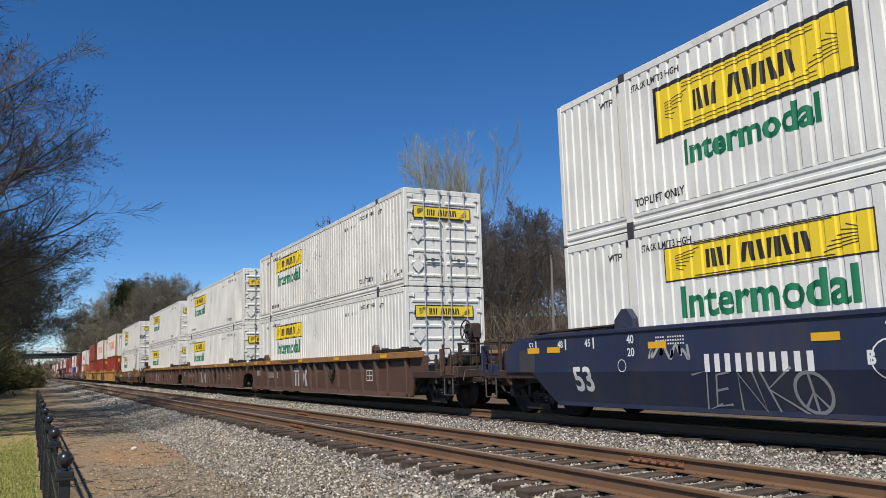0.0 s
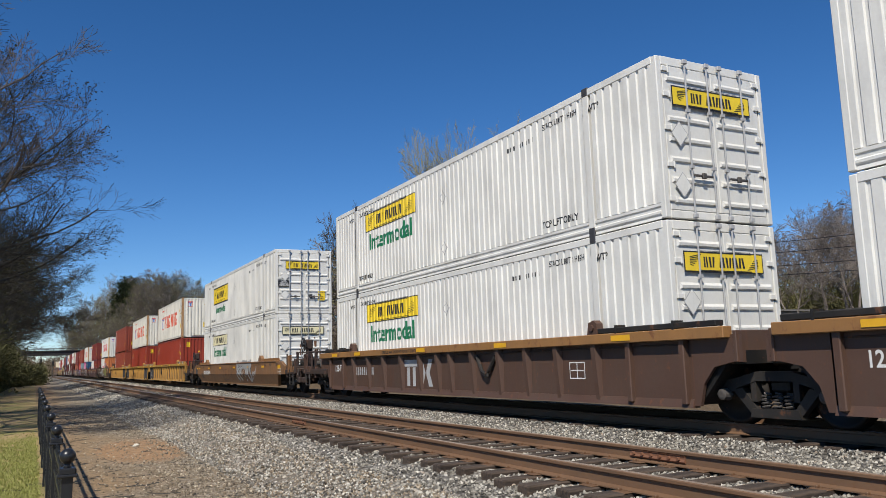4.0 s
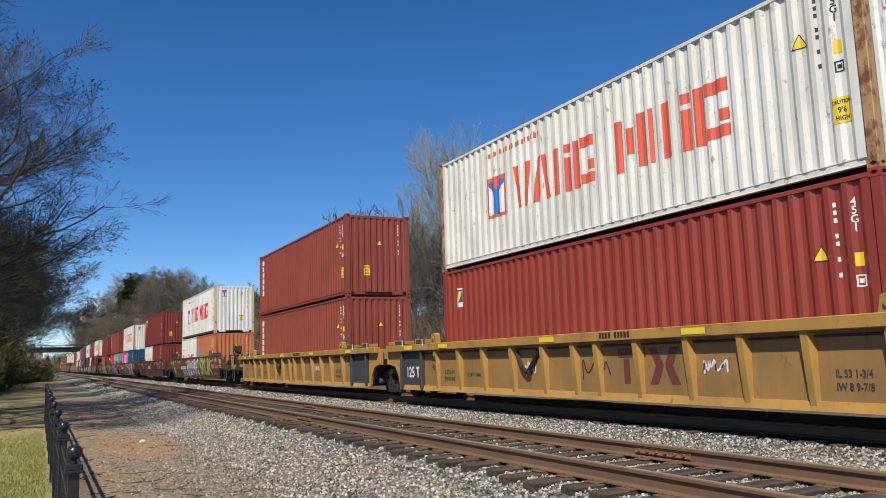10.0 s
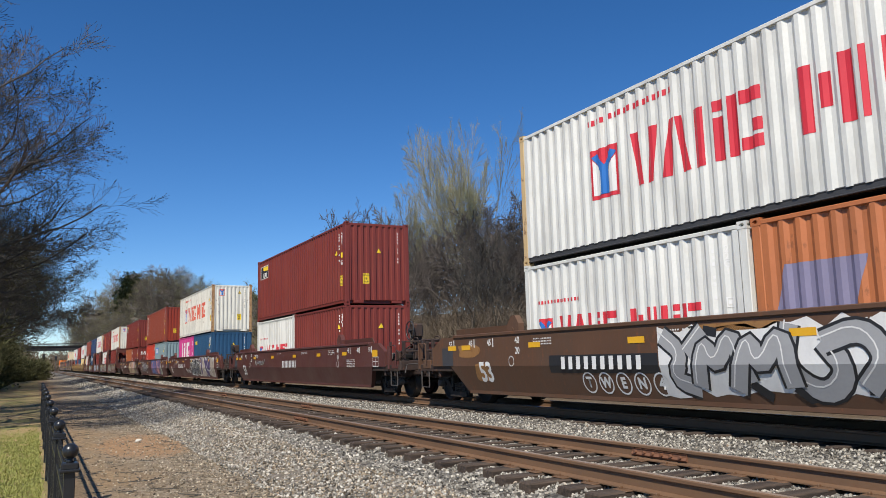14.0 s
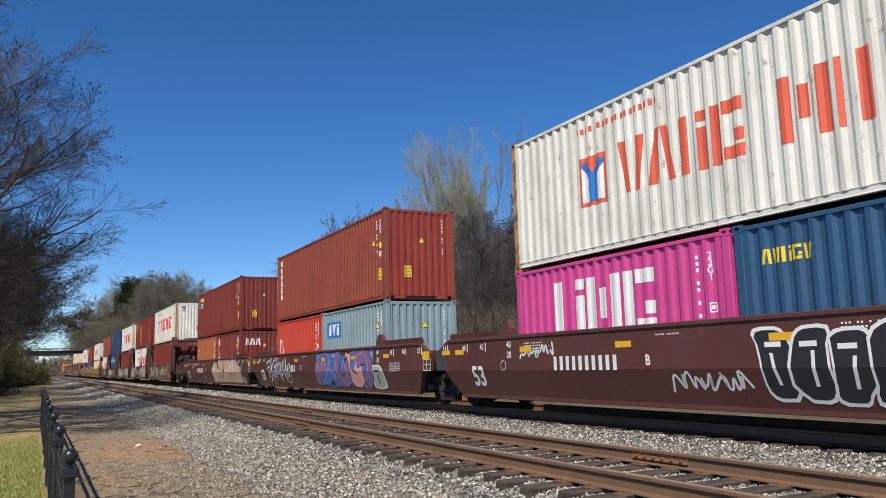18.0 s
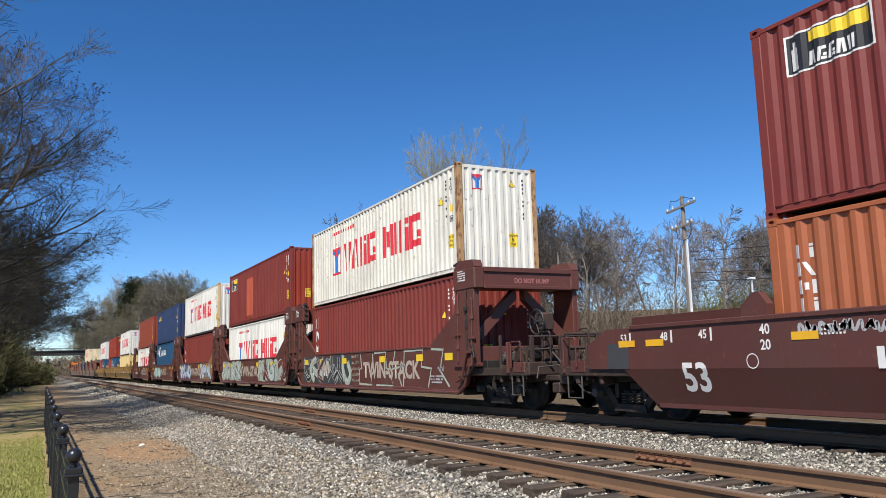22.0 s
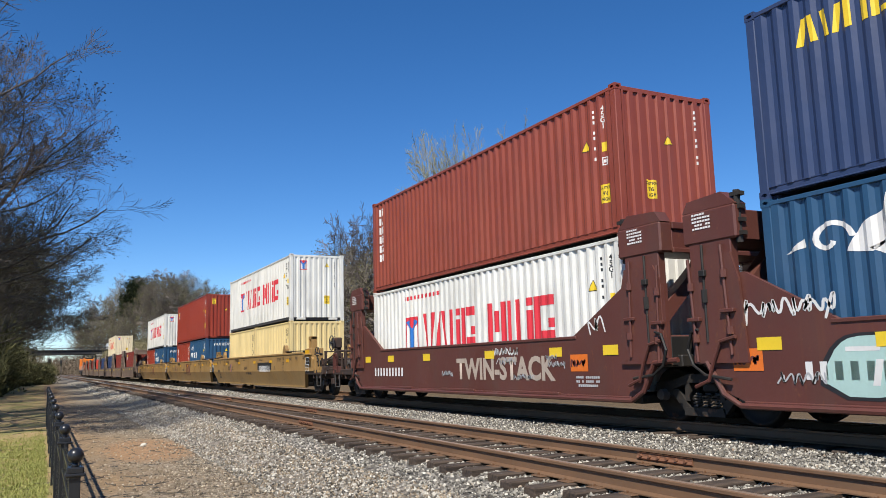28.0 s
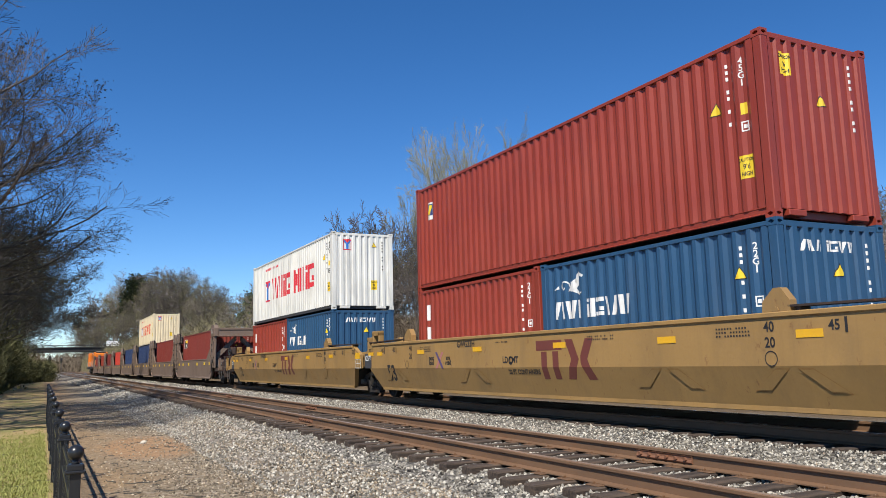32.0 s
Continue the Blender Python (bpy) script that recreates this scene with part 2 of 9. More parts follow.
class Geo:
    """Vertices and faces gathered for one mesh."""

    def __init__(self):
        self.v, self.f = [], []

    def poly(self, pts, faces):
        n = len(self.v)
        self.v.extend(tuple(p) for p in pts)
        self.f.extend(tuple(i + n for i in f) for f in faces)
        return self

    def box(self, x0, x1, y0, y1, z0, z1, c=0.0):
        if c <= 0:
            p = [(x, y, z) for x in (x0, x1) for y in (y0, y1) for z in (z0, z1)]
            return self.poly(p, [(0, 1, 3, 2), (4, 6, 7, 5), (0, 4, 5, 1), (2, 3, 7, 6), (0, 2, 6, 4), (1, 5, 7, 3)])
        c = min(c, (x1 - x0) * 0.45, (y1 - y0) * 0.45, (z1 - z0) * 0.45)
        idx, p = {}, []
        for i, x in enumerate((x0, x1)):
            for j, y in enumerate((y0, y1)):
                for k, z in enumerate((z0, z1)):
                    sx, sy, sz = (c, -c)[i], (c, -c)[j], (c, -c)[k]
                    for a, q in enumerate(((x, y + sy, z + sz), (x + sx, y, z + sz), (x + sx, y + sy, z))):
                        idx[i, j, k, a] = len(p)
                        p.append(q)
        fs = []
        for i in (0, 1):
            fs.append([idx[i, j, k, 0] for j, k in ((0, 0), (1, 0), (1, 1), (0, 1))])
            fs.append([idx[j, i, k, 1] for j, k in ((0, 0), (1, 0), (1, 1), (0, 1))])
            fs.append([idx[j, k, i, 2] for j, k in ((0, 0), (1, 0), (1, 1), (0, 1))])
            for j in (0, 1):
                fs.append([idx[i, j, 0, 0], idx[i, j, 1, 0], idx[i, j, 1, 1], idx[i, j, 0, 1]])
                fs.append([idx[i, 0, j, 0], idx[i, 1, j, 0], idx[i, 1, j, 2], idx[i, 0, j, 2]])
                fs.append([idx[0, i, j, 1], idx[1, i, j, 1], idx[1, i, j, 2], idx[0, i, j, 2]])
                for k in (0, 1):
                    fs.append([idx[i, j, k, a] for a in (0, 1, 2)])
        return self.poly(p, fs)

    def prism(self, outline, axis, a, b):
        """An outline of two coordinates pushed along x, y or z from a to b."""
        n = len(outline)

        def at(q, d):
            return {"x": (d, q[0], q[1]), "y": (q[0], d, q[1]), "z": (q[0], q[1], d)}[axis]
        pts = [at(q, a) for q in outline] + [at(q, b) for q in outline]
        fs = [tuple(range(n)), tuple(range(2 * n - 1, n - 1, -1))]
        fs += [(i, (i + 1) % n, n + (i + 1) % n, n + i) for i in range(n)]
        return self.poly(pts, fs)

    def tube(self, a, b, r0, r1=None, n=8, caps=True):
        a, b = Vector(a), Vector(b)
        r1 = r0 if r1 is None else r1
        d = (b - a).normalized()
        u = d.orthogonal().normalized()
        w = d.cross(u)
        pts = []
        for p, r in ((a, r0), (b, r1)):
            pts += [p + (u * math.cos(t) + w * math.sin(t)) * r for t in (2 * math.pi * i / n for i in range(n))]
        fs = [(i, (i + 1) % n, n + (i + 1) % n, n + i) for i in range(n)]
        if caps:
            fs += [tuple(range(n - 1, -1, -1)), tuple(range(n, 2 * n))]
        return self.poly(pts, fs)

    def pipe(self, pts, r, n=6):
        """A bent rod swept through points as one piece."""
        pts = [Vector(p) for p in pts]
        rings, u = [], None
        for i, p in enumerate(pts):
            d = (pts[min(i + 1, len(pts) - 1)] - pts[max(i - 1, 0)]).normalized()
            u = d.orthogonal().normalized() if u is None else (u - d * u.dot(d)).normalized()
            w = d.cross(u)
            rings += [p + (u * math.cos(t) + w * math.sin(t)) * r for t in (2 * math.pi * k / n for k in range(n))]
        m = len(pts)
        fs = [(i * n + k, i * n + (k + 1) % n, (i + 1) * n + (k + 1) % n, (i + 1) * n + k) for i in range(m - 1) for k in range(n)]
        fs += [tuple(range(n - 1, -1, -1)), tuple(range((m - 1) * n, m * n))]
        return self.poly(rings, fs)

    def lathe(self, prof, axis_at, axis="y", n=24):
        """prof: (along, radius) pairs turned about an axis through axis_at."""
        pts, m = [], len(prof)
        for i in range(n):
            c, s = math.cos(2 * math.pi * i / n), math.sin(2 * math.pi * i / n)
            for al, r in prof:
                q = {"y": (r * c, al, r * s), "z": (r * c, r * s, al), "x": (al, r * c, r * s)}[axis]
                pts.append(tuple(q[k] + axis_at[k] for k in range(3)))
        fs = [(i * m + j, i * m + j + 1, ((i + 1) % n) * m + j + 1, ((i + 1) % n) * m + j) for i in range(n) for j in range(m - 1)]
        return self.poly(pts, fs)

    def mesh(self, name, smooth=False):
        me = bpy.data.meshes.new(name)
        me.from_pydata(self.v, [], self.f)
        bm = bmesh.new()
        bm.from_mesh(me)
        bmesh.ops.recalc_face_normals(bm, faces=bm.faces)
        bm.to_mesh(me)
        bm.free()
        if smooth:
            me.polygons.foreach_set("use_smooth", [True] * len(me.polygons))
        me.update()
        return me


SHAPES, DRESSED = {}, {}


def shape(key, build, smooth=False):
    """A mesh built once under a key."""
    if key not in SHAPES:
        g = build()
        SHAPES[key] = g if isinstance(g, bpy.types.Mesh) else g.mesh(str(key), smooth)
    return SHAPES[key]


def part(name, data, material, parent, label="", m=None):
    """Links one mesh under a thing or a part, in its material; alike pieces share the mesh."""
    me = data if isinstance(data, bpy.types.Mesh) else data.mesh(name)
    key = (me.name, material.name)
    if key not in DRESSED:
        if me.materials:
            me = me.copy()
            me.materials.clear()
        me.materials.append(material)
        DRESSED[key] = me
    ob = new(name, DRESSED[key])
    ob.parent = parent
    if m is not None:
        ob.matrix_basis = m
    return tagged(ob, label)


def thing(name, label, category, group="", kind="", m=None):
    ob = new(name)
    ob.empty_display_size = 0.3
    if m is not None:
        ob.matrix_basis = m
    return tagged(ob, label, category, group, kind)


TURN = pose(0, 0, 0, 0, 0, 180)
LETTERS = {}


def letters(text, size, bold=0.0, squeeze=1.0, upright=False):
    """Outline letters of the built-in font in the x-z plane, about the origin."""
    key = (text, size, bold, squeeze, upright)
    if key not in LETTERS:
        c = bpy.data.curves.new("letters", "FONT")
        c.body, c.size, c.align_x, c.align_y = ("\n".join(text) if upright else text), size, "CENTER", "CENTER"
        c.offset, c.resolution_u = bold, 3
        c.space_line = 0.78
        ob = bpy.data.objects.new("letters", c)
        me = bpy.data.meshes.new_from_object(ob)
        bpy.data.objects.remove(ob)
        me.transform(Matrix(((squeeze, 0, 0, 0), (0, 0, -1, 0), (0, 1, 0, 0), (0, 0, 0, 1))))
        LETTERS[key] = me
    return LETTERS[key]


def flat(*polys):
    """Flat shapes in the x-z plane from outlines of (x, z)."""
    g = Geo()
    for p in polys:
        g.poly([(x, 0, z) for x, z in p], [tuple(range(len(p)))])
    return g


def rect(x0, x1, z0, z1, lean=0.0):
    k = lean * (z1 - z0)
    return [(x0, z0), (x1, z0), (x1 + k, z1), (x0 + k, z1)]


def ring(x0, x1, z0, z1, w):
    return [rect(x0, x1, z1 - w, z1), rect(x0, x1, z0, z0 + w), rect(x0, x0 + w, z0 + w, z1 - w), rect(x1 - w, x1, z0 + w, z1 - w)]
RUST_RUN = paint("rust_run_stain", (0.15, 0.075, 0.04), 0.8, dirt=0.4, rust=0.3, bump=0)
SCAR = paint("rust_scar", (0.06, 0.035, 0.022), 0.8, dirt=0.3, bump=0)

# ---- the train ----
TRAIN_Y = 10.6
FLOOR = 0.45
MOVERS = []   # (thing, its place along the train, height)


def corrugation(length, pitch, out, slope, depth):
    """Fold lines (place, depth) of a pressed sheet, symmetrical about its middle."""
    n = int(length / pitch)
    start = -n * pitch / 2
    pts = [(-length / 2, 0.0)]
    for i in range(n):
        a = start + i * pitch + out / 2
        pts += [(a, 0.0), (a + slope, depth), (start + (i + 1) * pitch - out / 2 - slope, depth), (start + (i + 1) * pitch - out / 2, 0.0)]
    pts.append((length / 2, 0.0))
    return pts


def depth_at(folds, s):
    if s <= folds[0][0] or s >= folds[-1][0]:
        return 0.0
    for (a, d0), (b, d1) in zip(folds, folds[1:]):
        if a <= s <= b:
            return d0 + (d1 - d0) * (s - a) / max(1e-9, b - a)
    return 0.0


def sheet(folds, z0, z1, face, thick=0.03):
    """A pressed sheet in the x-z plane whose outermost face lies at y = -face."""
    g = Geo()
    front = [(s, -face + d, z) for z in (z0, z1) for s, d in folds]
    n = len(folds)
    back = [(folds[0][0], -face + 0.07, z0), (folds[-1][0], -face + 0.07, z0), (folds[0][0], -face + 0.07, z1), (folds[-1][0], -face + 0.07, z1)]
    fs = [(i, i + 1, n + i + 1, n + i) for i in range(n - 1)]
    k = 2 * n
    fs += [(k, k + 1, k + 3, k + 2), tuple(range(n)) + (k + 1, k), tuple(range(n, 2 * n)) + (k + 3, k + 2)]
    return g.poly(front + back, fs)


DECALS = {}


def decal(key, source, folds, face, x, z, proud=0.004):
    """Paint laid on a pressed sheet: the shape is cut at the folds and follows them."""
    full = (key, face, round(x, 3), round(z, 3), len(folds), round(folds[0][0], 2))
    if full in DECALS:
        return DECALS[full]
    me = source() if callable(source) else source
    if isinstance(me, Geo):
        me = me.mesh("mark")
    bm = bmesh.new()
    bm.from_mesh(me)
    bmesh.ops.translate(bm, verts=bm.verts, vec=(x, 0, z))
    lo, hi = min(v.co.x for v in bm.verts), max(v.co.x for v in bm.verts)
    for s, _ in folds:
        if lo < s < hi:
            bmesh.ops.bisect_plane(bm, geom=bm.verts[:] + bm.edges[:] + bm.faces[:], plane_co=(s, 0, 0), plane_no=(1, 0, 0), dist=1e-5)
    for v in bm.verts:
        v.co.y = -face - proud + depth_at(folds, v.co.x)
    out = bpy.data.meshes.new("mark")
    bm.to_mesh(out)
    bm.free()
    DECALS[full] = out
    return out


def strokes(cells, h, lean=0.0, w=0.16, seed=1, kinds=()):
    """A name painted as plain strokes: cells gives each stroke group's width, 0 a gap. Outlines group by group."""
    rng = random.Random(seed)
    groups, x = [], 0.0
    for n, c in enumerate(cells):
        if c > 0:
            s = min(w, c * 0.38)
            k = rng.choice((0, 1, 2, 3, 4)) if c > w * 1.6 else 5
            k = kinds[n] if kinds else k
            full = rect(x, x + s, 0, h, lean)
            if k == 0:      # two slants held apart
                g = [[(x, h), (x + s, h), (x + c * 0.5 - s * 0.2, 0), (x + c * 0.5 - s, 0)], [(x + c - s, h), (x + c, h), (x + c * 0.5 + s, 0), (x + c * 0.5 + s * 0.2, 0)]]
            elif k == 1:    # an upright and a slant
                g = [full, [(x + s * 1.35, h), (x + s * 2.2, h), (x + c, 0), (x + c - s, 0)]]
            elif k == 2:    # an upright and two stubs
                g = [full, rect(x + s * 1.2, x + c, 0.04 * h, 0.24 * h, lean), rect(x + s * 1.2, x + c, 0.78 * h, h, lean), rect(x + c - s * 0.9, x + c, 0.3 * h, 0.5 * h, lean)]
            elif k == 3:    # two uprights of unlike height
                g = [full, rect(x + c - s, x + c, 0.0, 0.72 * h, lean), rect(x + c - s, x + c, 0.82 * h, h, lean)]
            elif k == 4:    # slants that lean the same way
                g = [[(x, 0), (x + s, 0), (x + c * 0.55, h), (x + c * 0.55 - s, h)], [(x + c - s, 0), (x + c, 0), (x + c * 0.72 + s * 0.3, h), (x + c * 0.72 - s * 0.5, h)]]
            elif k == 6:    # slants that meet towards the top
                g = [[(x, 0), (x + s, 0), (x + c * 0.5, h), (x + c * 0.5 - s * 0.7, h)], [(x + c - s, 0), (x + c, 0), (x + c * 0.5 + s * 0.75, h), (x + c * 0.5 + s * 0.12, h)]]
            elif k == 7:    # three uprights, the inner one short
                g = [full, rect(x + c * 0.5 - s * 0.4, x + c * 0.5 + s * 0.4, 0.3 * h, 0.8 * h, lean), rect(x + c - s, x + c, 0, h, lean)]
            else:
                g = [full]
            groups.append(g)
            x += c + 0.1 * h
        else:
            x += 0.45 * h
    mid = x / 2
    return [[[(a - mid, b - h / 2) for a, b in p] for p in g] for g in groups]


def name_marks(key, cells, h, lean, w, seed, folds, f, x, z, mat, root, label="", m=None, proud=0.004, kinds=()):
    for i, g in enumerate(strokes(cells, h, lean, w, seed, kinds)):
        part("painted_stroke", decal((key, i), lambda: flat(*g), folds, f, x, z, proud), mat, root, label, m)


def bars(n, w, h, gap=0.3, seed=4, upright=False, rows=1):
    """A line of small writing as plain bars."""
    rng = random.Random(seed)
    polys = []
    for r in range(rows):
        for i in range(n):
            a = (i - n / 2) * w
            if rng.random() < 0.12 and n > 5:
                continue
            if upright:
                polys.append(rect(-h / 2, h / 2, -a - w * (1 - gap), -a))
            else:
                polys.append(rect(a, a + w * (1 - gap), -h / 2 - r * max(h * 1.7, 0.055), h / 2 - r * max(h * 1.7, 0.055)))
    return flat(*polys)


def caution_plate(parent, folds, face, x, z, m=None, w=0.24, h=0.36):
    part("height_warning", decal(("cau", w), lambda: flat(rect(-w / 2, w / 2, -h / 2, h / 2)), folds, face, x, z), M_YELLOW, parent, "yellow warning sticker", m)
    for i, (t, s) in enumerate((("CAUTION", 0.075), ("9'6", 0.11), ("HIGH", 0.09))):
        part("warning_text", decal(("caut", t), letters(t, s, 0.002, 0.8), folds, face, x, z + 0.11 - 0.11 * i, 0.007), M_BLACK, parent, "", m)


def triangle_plate(parent, folds, face, x, z, m=None, s=0.125):
    part("triangle_sticker", decal(("tri_b", s), lambda: flat([(-s, -s * 0.85), (s, -s * 0.85), (0, s * 0.95)]), folds, face, x, z), M_BLACK, parent, "black-edged warning triangle", m)
    part("triangle_face", decal(("tri", s), lambda: flat([(-s * 0.82, -s * 0.74), (s * 0.82, -s * 0.74), (0, s * 0.74)]), folds, face, x, z, 0.007), M_YELLOW, parent, "", m)


FRONT = pose(0, 0, 0, 0, 0, 90)


def box_frame(L, H, W, body, posts, rails, root):
    """Corner posts, rails and castings shared by the ISO boxes. The base is at z = 0, the leading end at +x."""
    w, l = W / 2, L / 2
    post = shape(("post", H), lambda: Geo().box(-0.08, 0.08, -0.075, 0.075, 0.10, H - 0.10, 0.012))
    for sx in (-1, 1):
        for sy in (-1, 1):
            part("corner_post", post, posts, root, "", pose(sx * (l - 0.085), sy * (w - 0.08), 0))
    cast = shape(("casting",), lambda: casting())
    for sx in (-1, 1):
        for sy in (-1, 1):
            for z in (0.0, H - 0.118):
                part("corner_casting", cast, posts, root, "", pose(sx * (l - 0.089), sy * (w - 0.081), z, 0, 0, 0 if sy < 0 else 180))
    top = shape(("toprail", L), lambda: Geo().box(-l + 0.16, l - 0.16, -0.03, 0.03, -0.035, 0.035, 0.008))
    bot = shape(("botrail", L), lambda: Geo().prism([(-0.05, 0.05), (0.035, 0.05), (0.035, 0.062), (0.022, 0.07), (0.022, 0.14), (0.03, 0.15), (0.03, 0.165), (-0.05, 0.165)], "x", -l + 0.16, l - 0.16))
    for sy in (-1, 1):
        part("top_side_rail", top, body, root, "", pose(0, sy * (w - 0.035), H - 0.072))
        part("bottom_side_rail", bot, rails, root, "", pose(0, sy * (w - 0.055), 0.012, 0, 0, 180 if sy < 0 else 0))
    tope = shape(("topend", W), lambda: Geo().box(-0.035, 0.035, -w + 0.15, w - 0.15, -0.06, 0.03, 0.008))
    bote = shape(("botend", W), lambda: Geo().box(-0.05, 0.05, -w + 0.15, w - 0.15, 0.02, 0.15, 0.01))
    for sx in (-1, 1):
        part("top_end_rail", tope, body, root, "", pose(sx * (l - 0.05), 0, H - 0.07))
        part("bottom_end_rail", bote, rails, root, "", pose(sx * (l - 0.17), 0, 0))
    pocket = shape(("pocket",), lambda: Geo().box(-0.10, 0.03, -0.19, 0.19, -0.035, 0.06, 0.01))
    for sy in (-1, 1):
        part("end_lug", pocket, body, root, "", pose(l - 0.03, sy * 0.72, 0.07))
    part("roof", shape(("roof", L, W), lambda: Geo().box(-l + 0.1, l - 0.1, -w + 0.06, w - 0.06, -0.03, 0.0)), body, root, "", pose(0, 0, H - 0.055))
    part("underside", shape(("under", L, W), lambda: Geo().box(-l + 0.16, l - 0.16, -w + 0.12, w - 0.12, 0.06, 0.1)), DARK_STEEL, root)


def casting():
    """A corner casting: a hollow block with an oval hole in each outer face."""
    g = Geo()
    x1, y0, y1, h = 0.089, -0.081, 0.075, 0.118
    g.poly([(-x1, y0, 0), (x1, y0, 0), (x1, y1, 0), (-x1, y1, 0)], [(0, 3, 2, 1)])
    g.poly([(-x1, y0, h), (x1, y0, h), (x1, y1, h), (-x1, y1, h)], [(0, 1, 2, 3)])
    g.poly([(-x1, y1, 0), (x1, y1, 0), (x1, y1, h), (-x1, y1, h)], [(0, 1, 2, 3)])
    ym = (y0 + y1) / 2
    for face, w in ((lambda a, b, d: (a, y0 + d, b), x1), (lambda a, b, d: (x1 - d, ym + a, b), (y1 - y0) / 2), (lambda a, b, d: (-x1 + d, ym + a, b), (y1 - y0) / 2)):
        edge = [(-w, 0), (0, 0), (w, 0), (w, h / 2), (w, h), (0, h), (-w, h), (-w, h / 2)]
        hole = [(-0.035, 0.042), (0, 0.03), (0.035, 0.042), (0.056, h / 2), (0.035, h - 0.042), (0, h - 0.03), (-0.035, h - 0.042), (-0.056, h / 2)]
        pts = [face(a, b, 0) for a, b in edge] + [face(a, b, 0) for a, b in hole] + [face(a, b, 0.06) for a, b in hole]
        g.poly(pts, [(i, (i + 1) % 8, 8 + (i + 1) % 8, 8 + i) for i in range(8)] + [(8 + i, 8 + (i + 1) % 8, 16 + (i + 1) % 8, 16 + i) for i in range(8)] + [tuple(range(16, 24))])
    return g


def iso_box(L, H, body, label, posts=None, rails=None, group="", dents=None, end=None):
    """A pressed-steel shipping box with corrugated sides and end."""
    W = 2.438
    root = thing("shipping_container", label, "container", group)
    posts, rails = posts or body, rails or body
    box_frame(L, H, W, body, posts, rails, root)
    n = L - 0.34
    folds = corrugation(n, 0.278, 0.072, 0.068, 0.038)
    side = shape(("side", L, H), lambda: sheet(folds, 0.16, H - 0.10, W / 2 - 0.012))
    part("side_panel", side, body, root)
    part("side_panel", side, body, root, "", TURN)
    ef = corrugation(W - 0.32, 0.235, 0.10, 0.03, 0.04)
    endm = shape(("end", L, H), lambda: sheet(ef, 0.14, H - 0.12, L / 2 - 0.012))
    part("end_panel", endm, end or body, root, "", FRONT)
    part("end_panel", endm, body, root, "", FRONT @ TURN)
    return root, folds, ef


def side_codes(root, L, H, folds, mat, W=2.438):
    f = W / 2 - 0.012
    tagged(part("code_strip", decal(("num", 1), lambda: bars(11, 0.105, 0.040, 0.42, 7, True), folds, f, L / 2 - 0.72, H - 0.92), mat, root), "column of small painted characters", kind="stuff")
    part("type_code", decal(("45G1", H), letters("45G1" if H > 2.7 else "22G1", 0.15, 0.003, 0.9, True), folds, f, L / 2 - 0.44, H - 0.55), mat, root)
    if H > 2.7:
        part("plate", decal(("pl", 1), lambda: flat(rect(-0.055, 0.055, -0.09, 0.09)), folds, f, L / 2 - 0.43, H - 1.14), M_YELLOW, root, "small yellow sticker")
    part("plate", decal(("pl", 2), lambda: flat(*ring(-0.06, 0.06, -0.08, 0.08, 0.02), rect(-0.03, 0.03, -0.03, 0.03)), folds, f, L / 2 - 0.43, H - (1.42 if H > 2.7 else 1.2)), mat, root)


def end_codes(root, L, H, ef, mat):
    tagged(part("code_strip", decal(("numE", 1), lambda: bars(11, 0.115, 0.038, 0.45, 9, True), ef, L / 2 - 0.012, 0.78, H - 0.95), mat, root, "", FRONT), "column of small painted characters", kind="stuff")


def ym_box(paintm, mark, label, posts=None, rails=None, shift=0.0):
    """A forty-foot white box with a red name along its side."""
    L, H = 12.192, 2.896
    root, folds, ef = iso_box(L, H, paintm, label, posts, rails)
    f = 2.438 / 2 - 0.012
    ym_marks(root, folds, f, mark, -L / 2 + 2.42 + shift, 1.45, 1.0)
    side_codes(root, L, H, folds, M_BLACK)
    triangle_plate(root, folds, f, L / 2 - 1.0, H - 0.86)
    caution_plate(root, folds, f, L / 2 - 0.45, H - 2.02)
    end_codes(root, L, H, ef, M_BLACK)
    fe = L / 2 - 0.012
    ym_emblem(root, ef, fe, -0.62, H - 0.48, 0.34, mark, FRONT)
    triangle_plate(root, ef, fe, 0.45, H - 0.45, FRONT, 0.11)
    caution_plate(root, ef, fe, 0.43, H - 1.98, FRONT)
    return root


def ym_emblem(root, folds, f, x, z, s, mark, m=None, tall=1.2):
    """A square emblem: red ground, white and blue wedges."""
    h = s * tall
    part("emblem_ground", decal(("eg", s), lambda: flat(rect(-s / 2, s / 2, -h / 2, h / 2)), folds, f, x, z), mark, root, "red square emblem", m)
    part("emblem_wedge", decal(("ew", s), lambda: flat([(-s * 0.42, -h * 0.42), (-s * 0.1, -h * 0.42), (-s * 0.1, h * 0.02), (-s * 0.42, h * 0.3)], [(s * 0.42, -h * 0.42), (s * 0.1, -h * 0.42), (s * 0.1, h * 0.02), (s * 0.42, h * 0.3)]), folds, f, x, z, 0.007), M_WHITE, root, "", m)
    part("emblem_stem", decal(("es", s), lambda: flat([(-s * 0.13, -h * 0.42), (s * 0.13, -h * 0.42), (s * 0.13, h * 0.05), (s * 0.45, h * 0.36), (s * 0.28, h * 0.42), (0, h * 0.16), (-s * 0.28, h * 0.42), (-s * 0.45, h * 0.36), (-s * 0.13, h * 0.05)]), folds, f, x, z, 0.010), M_BLUE, root, "", m)


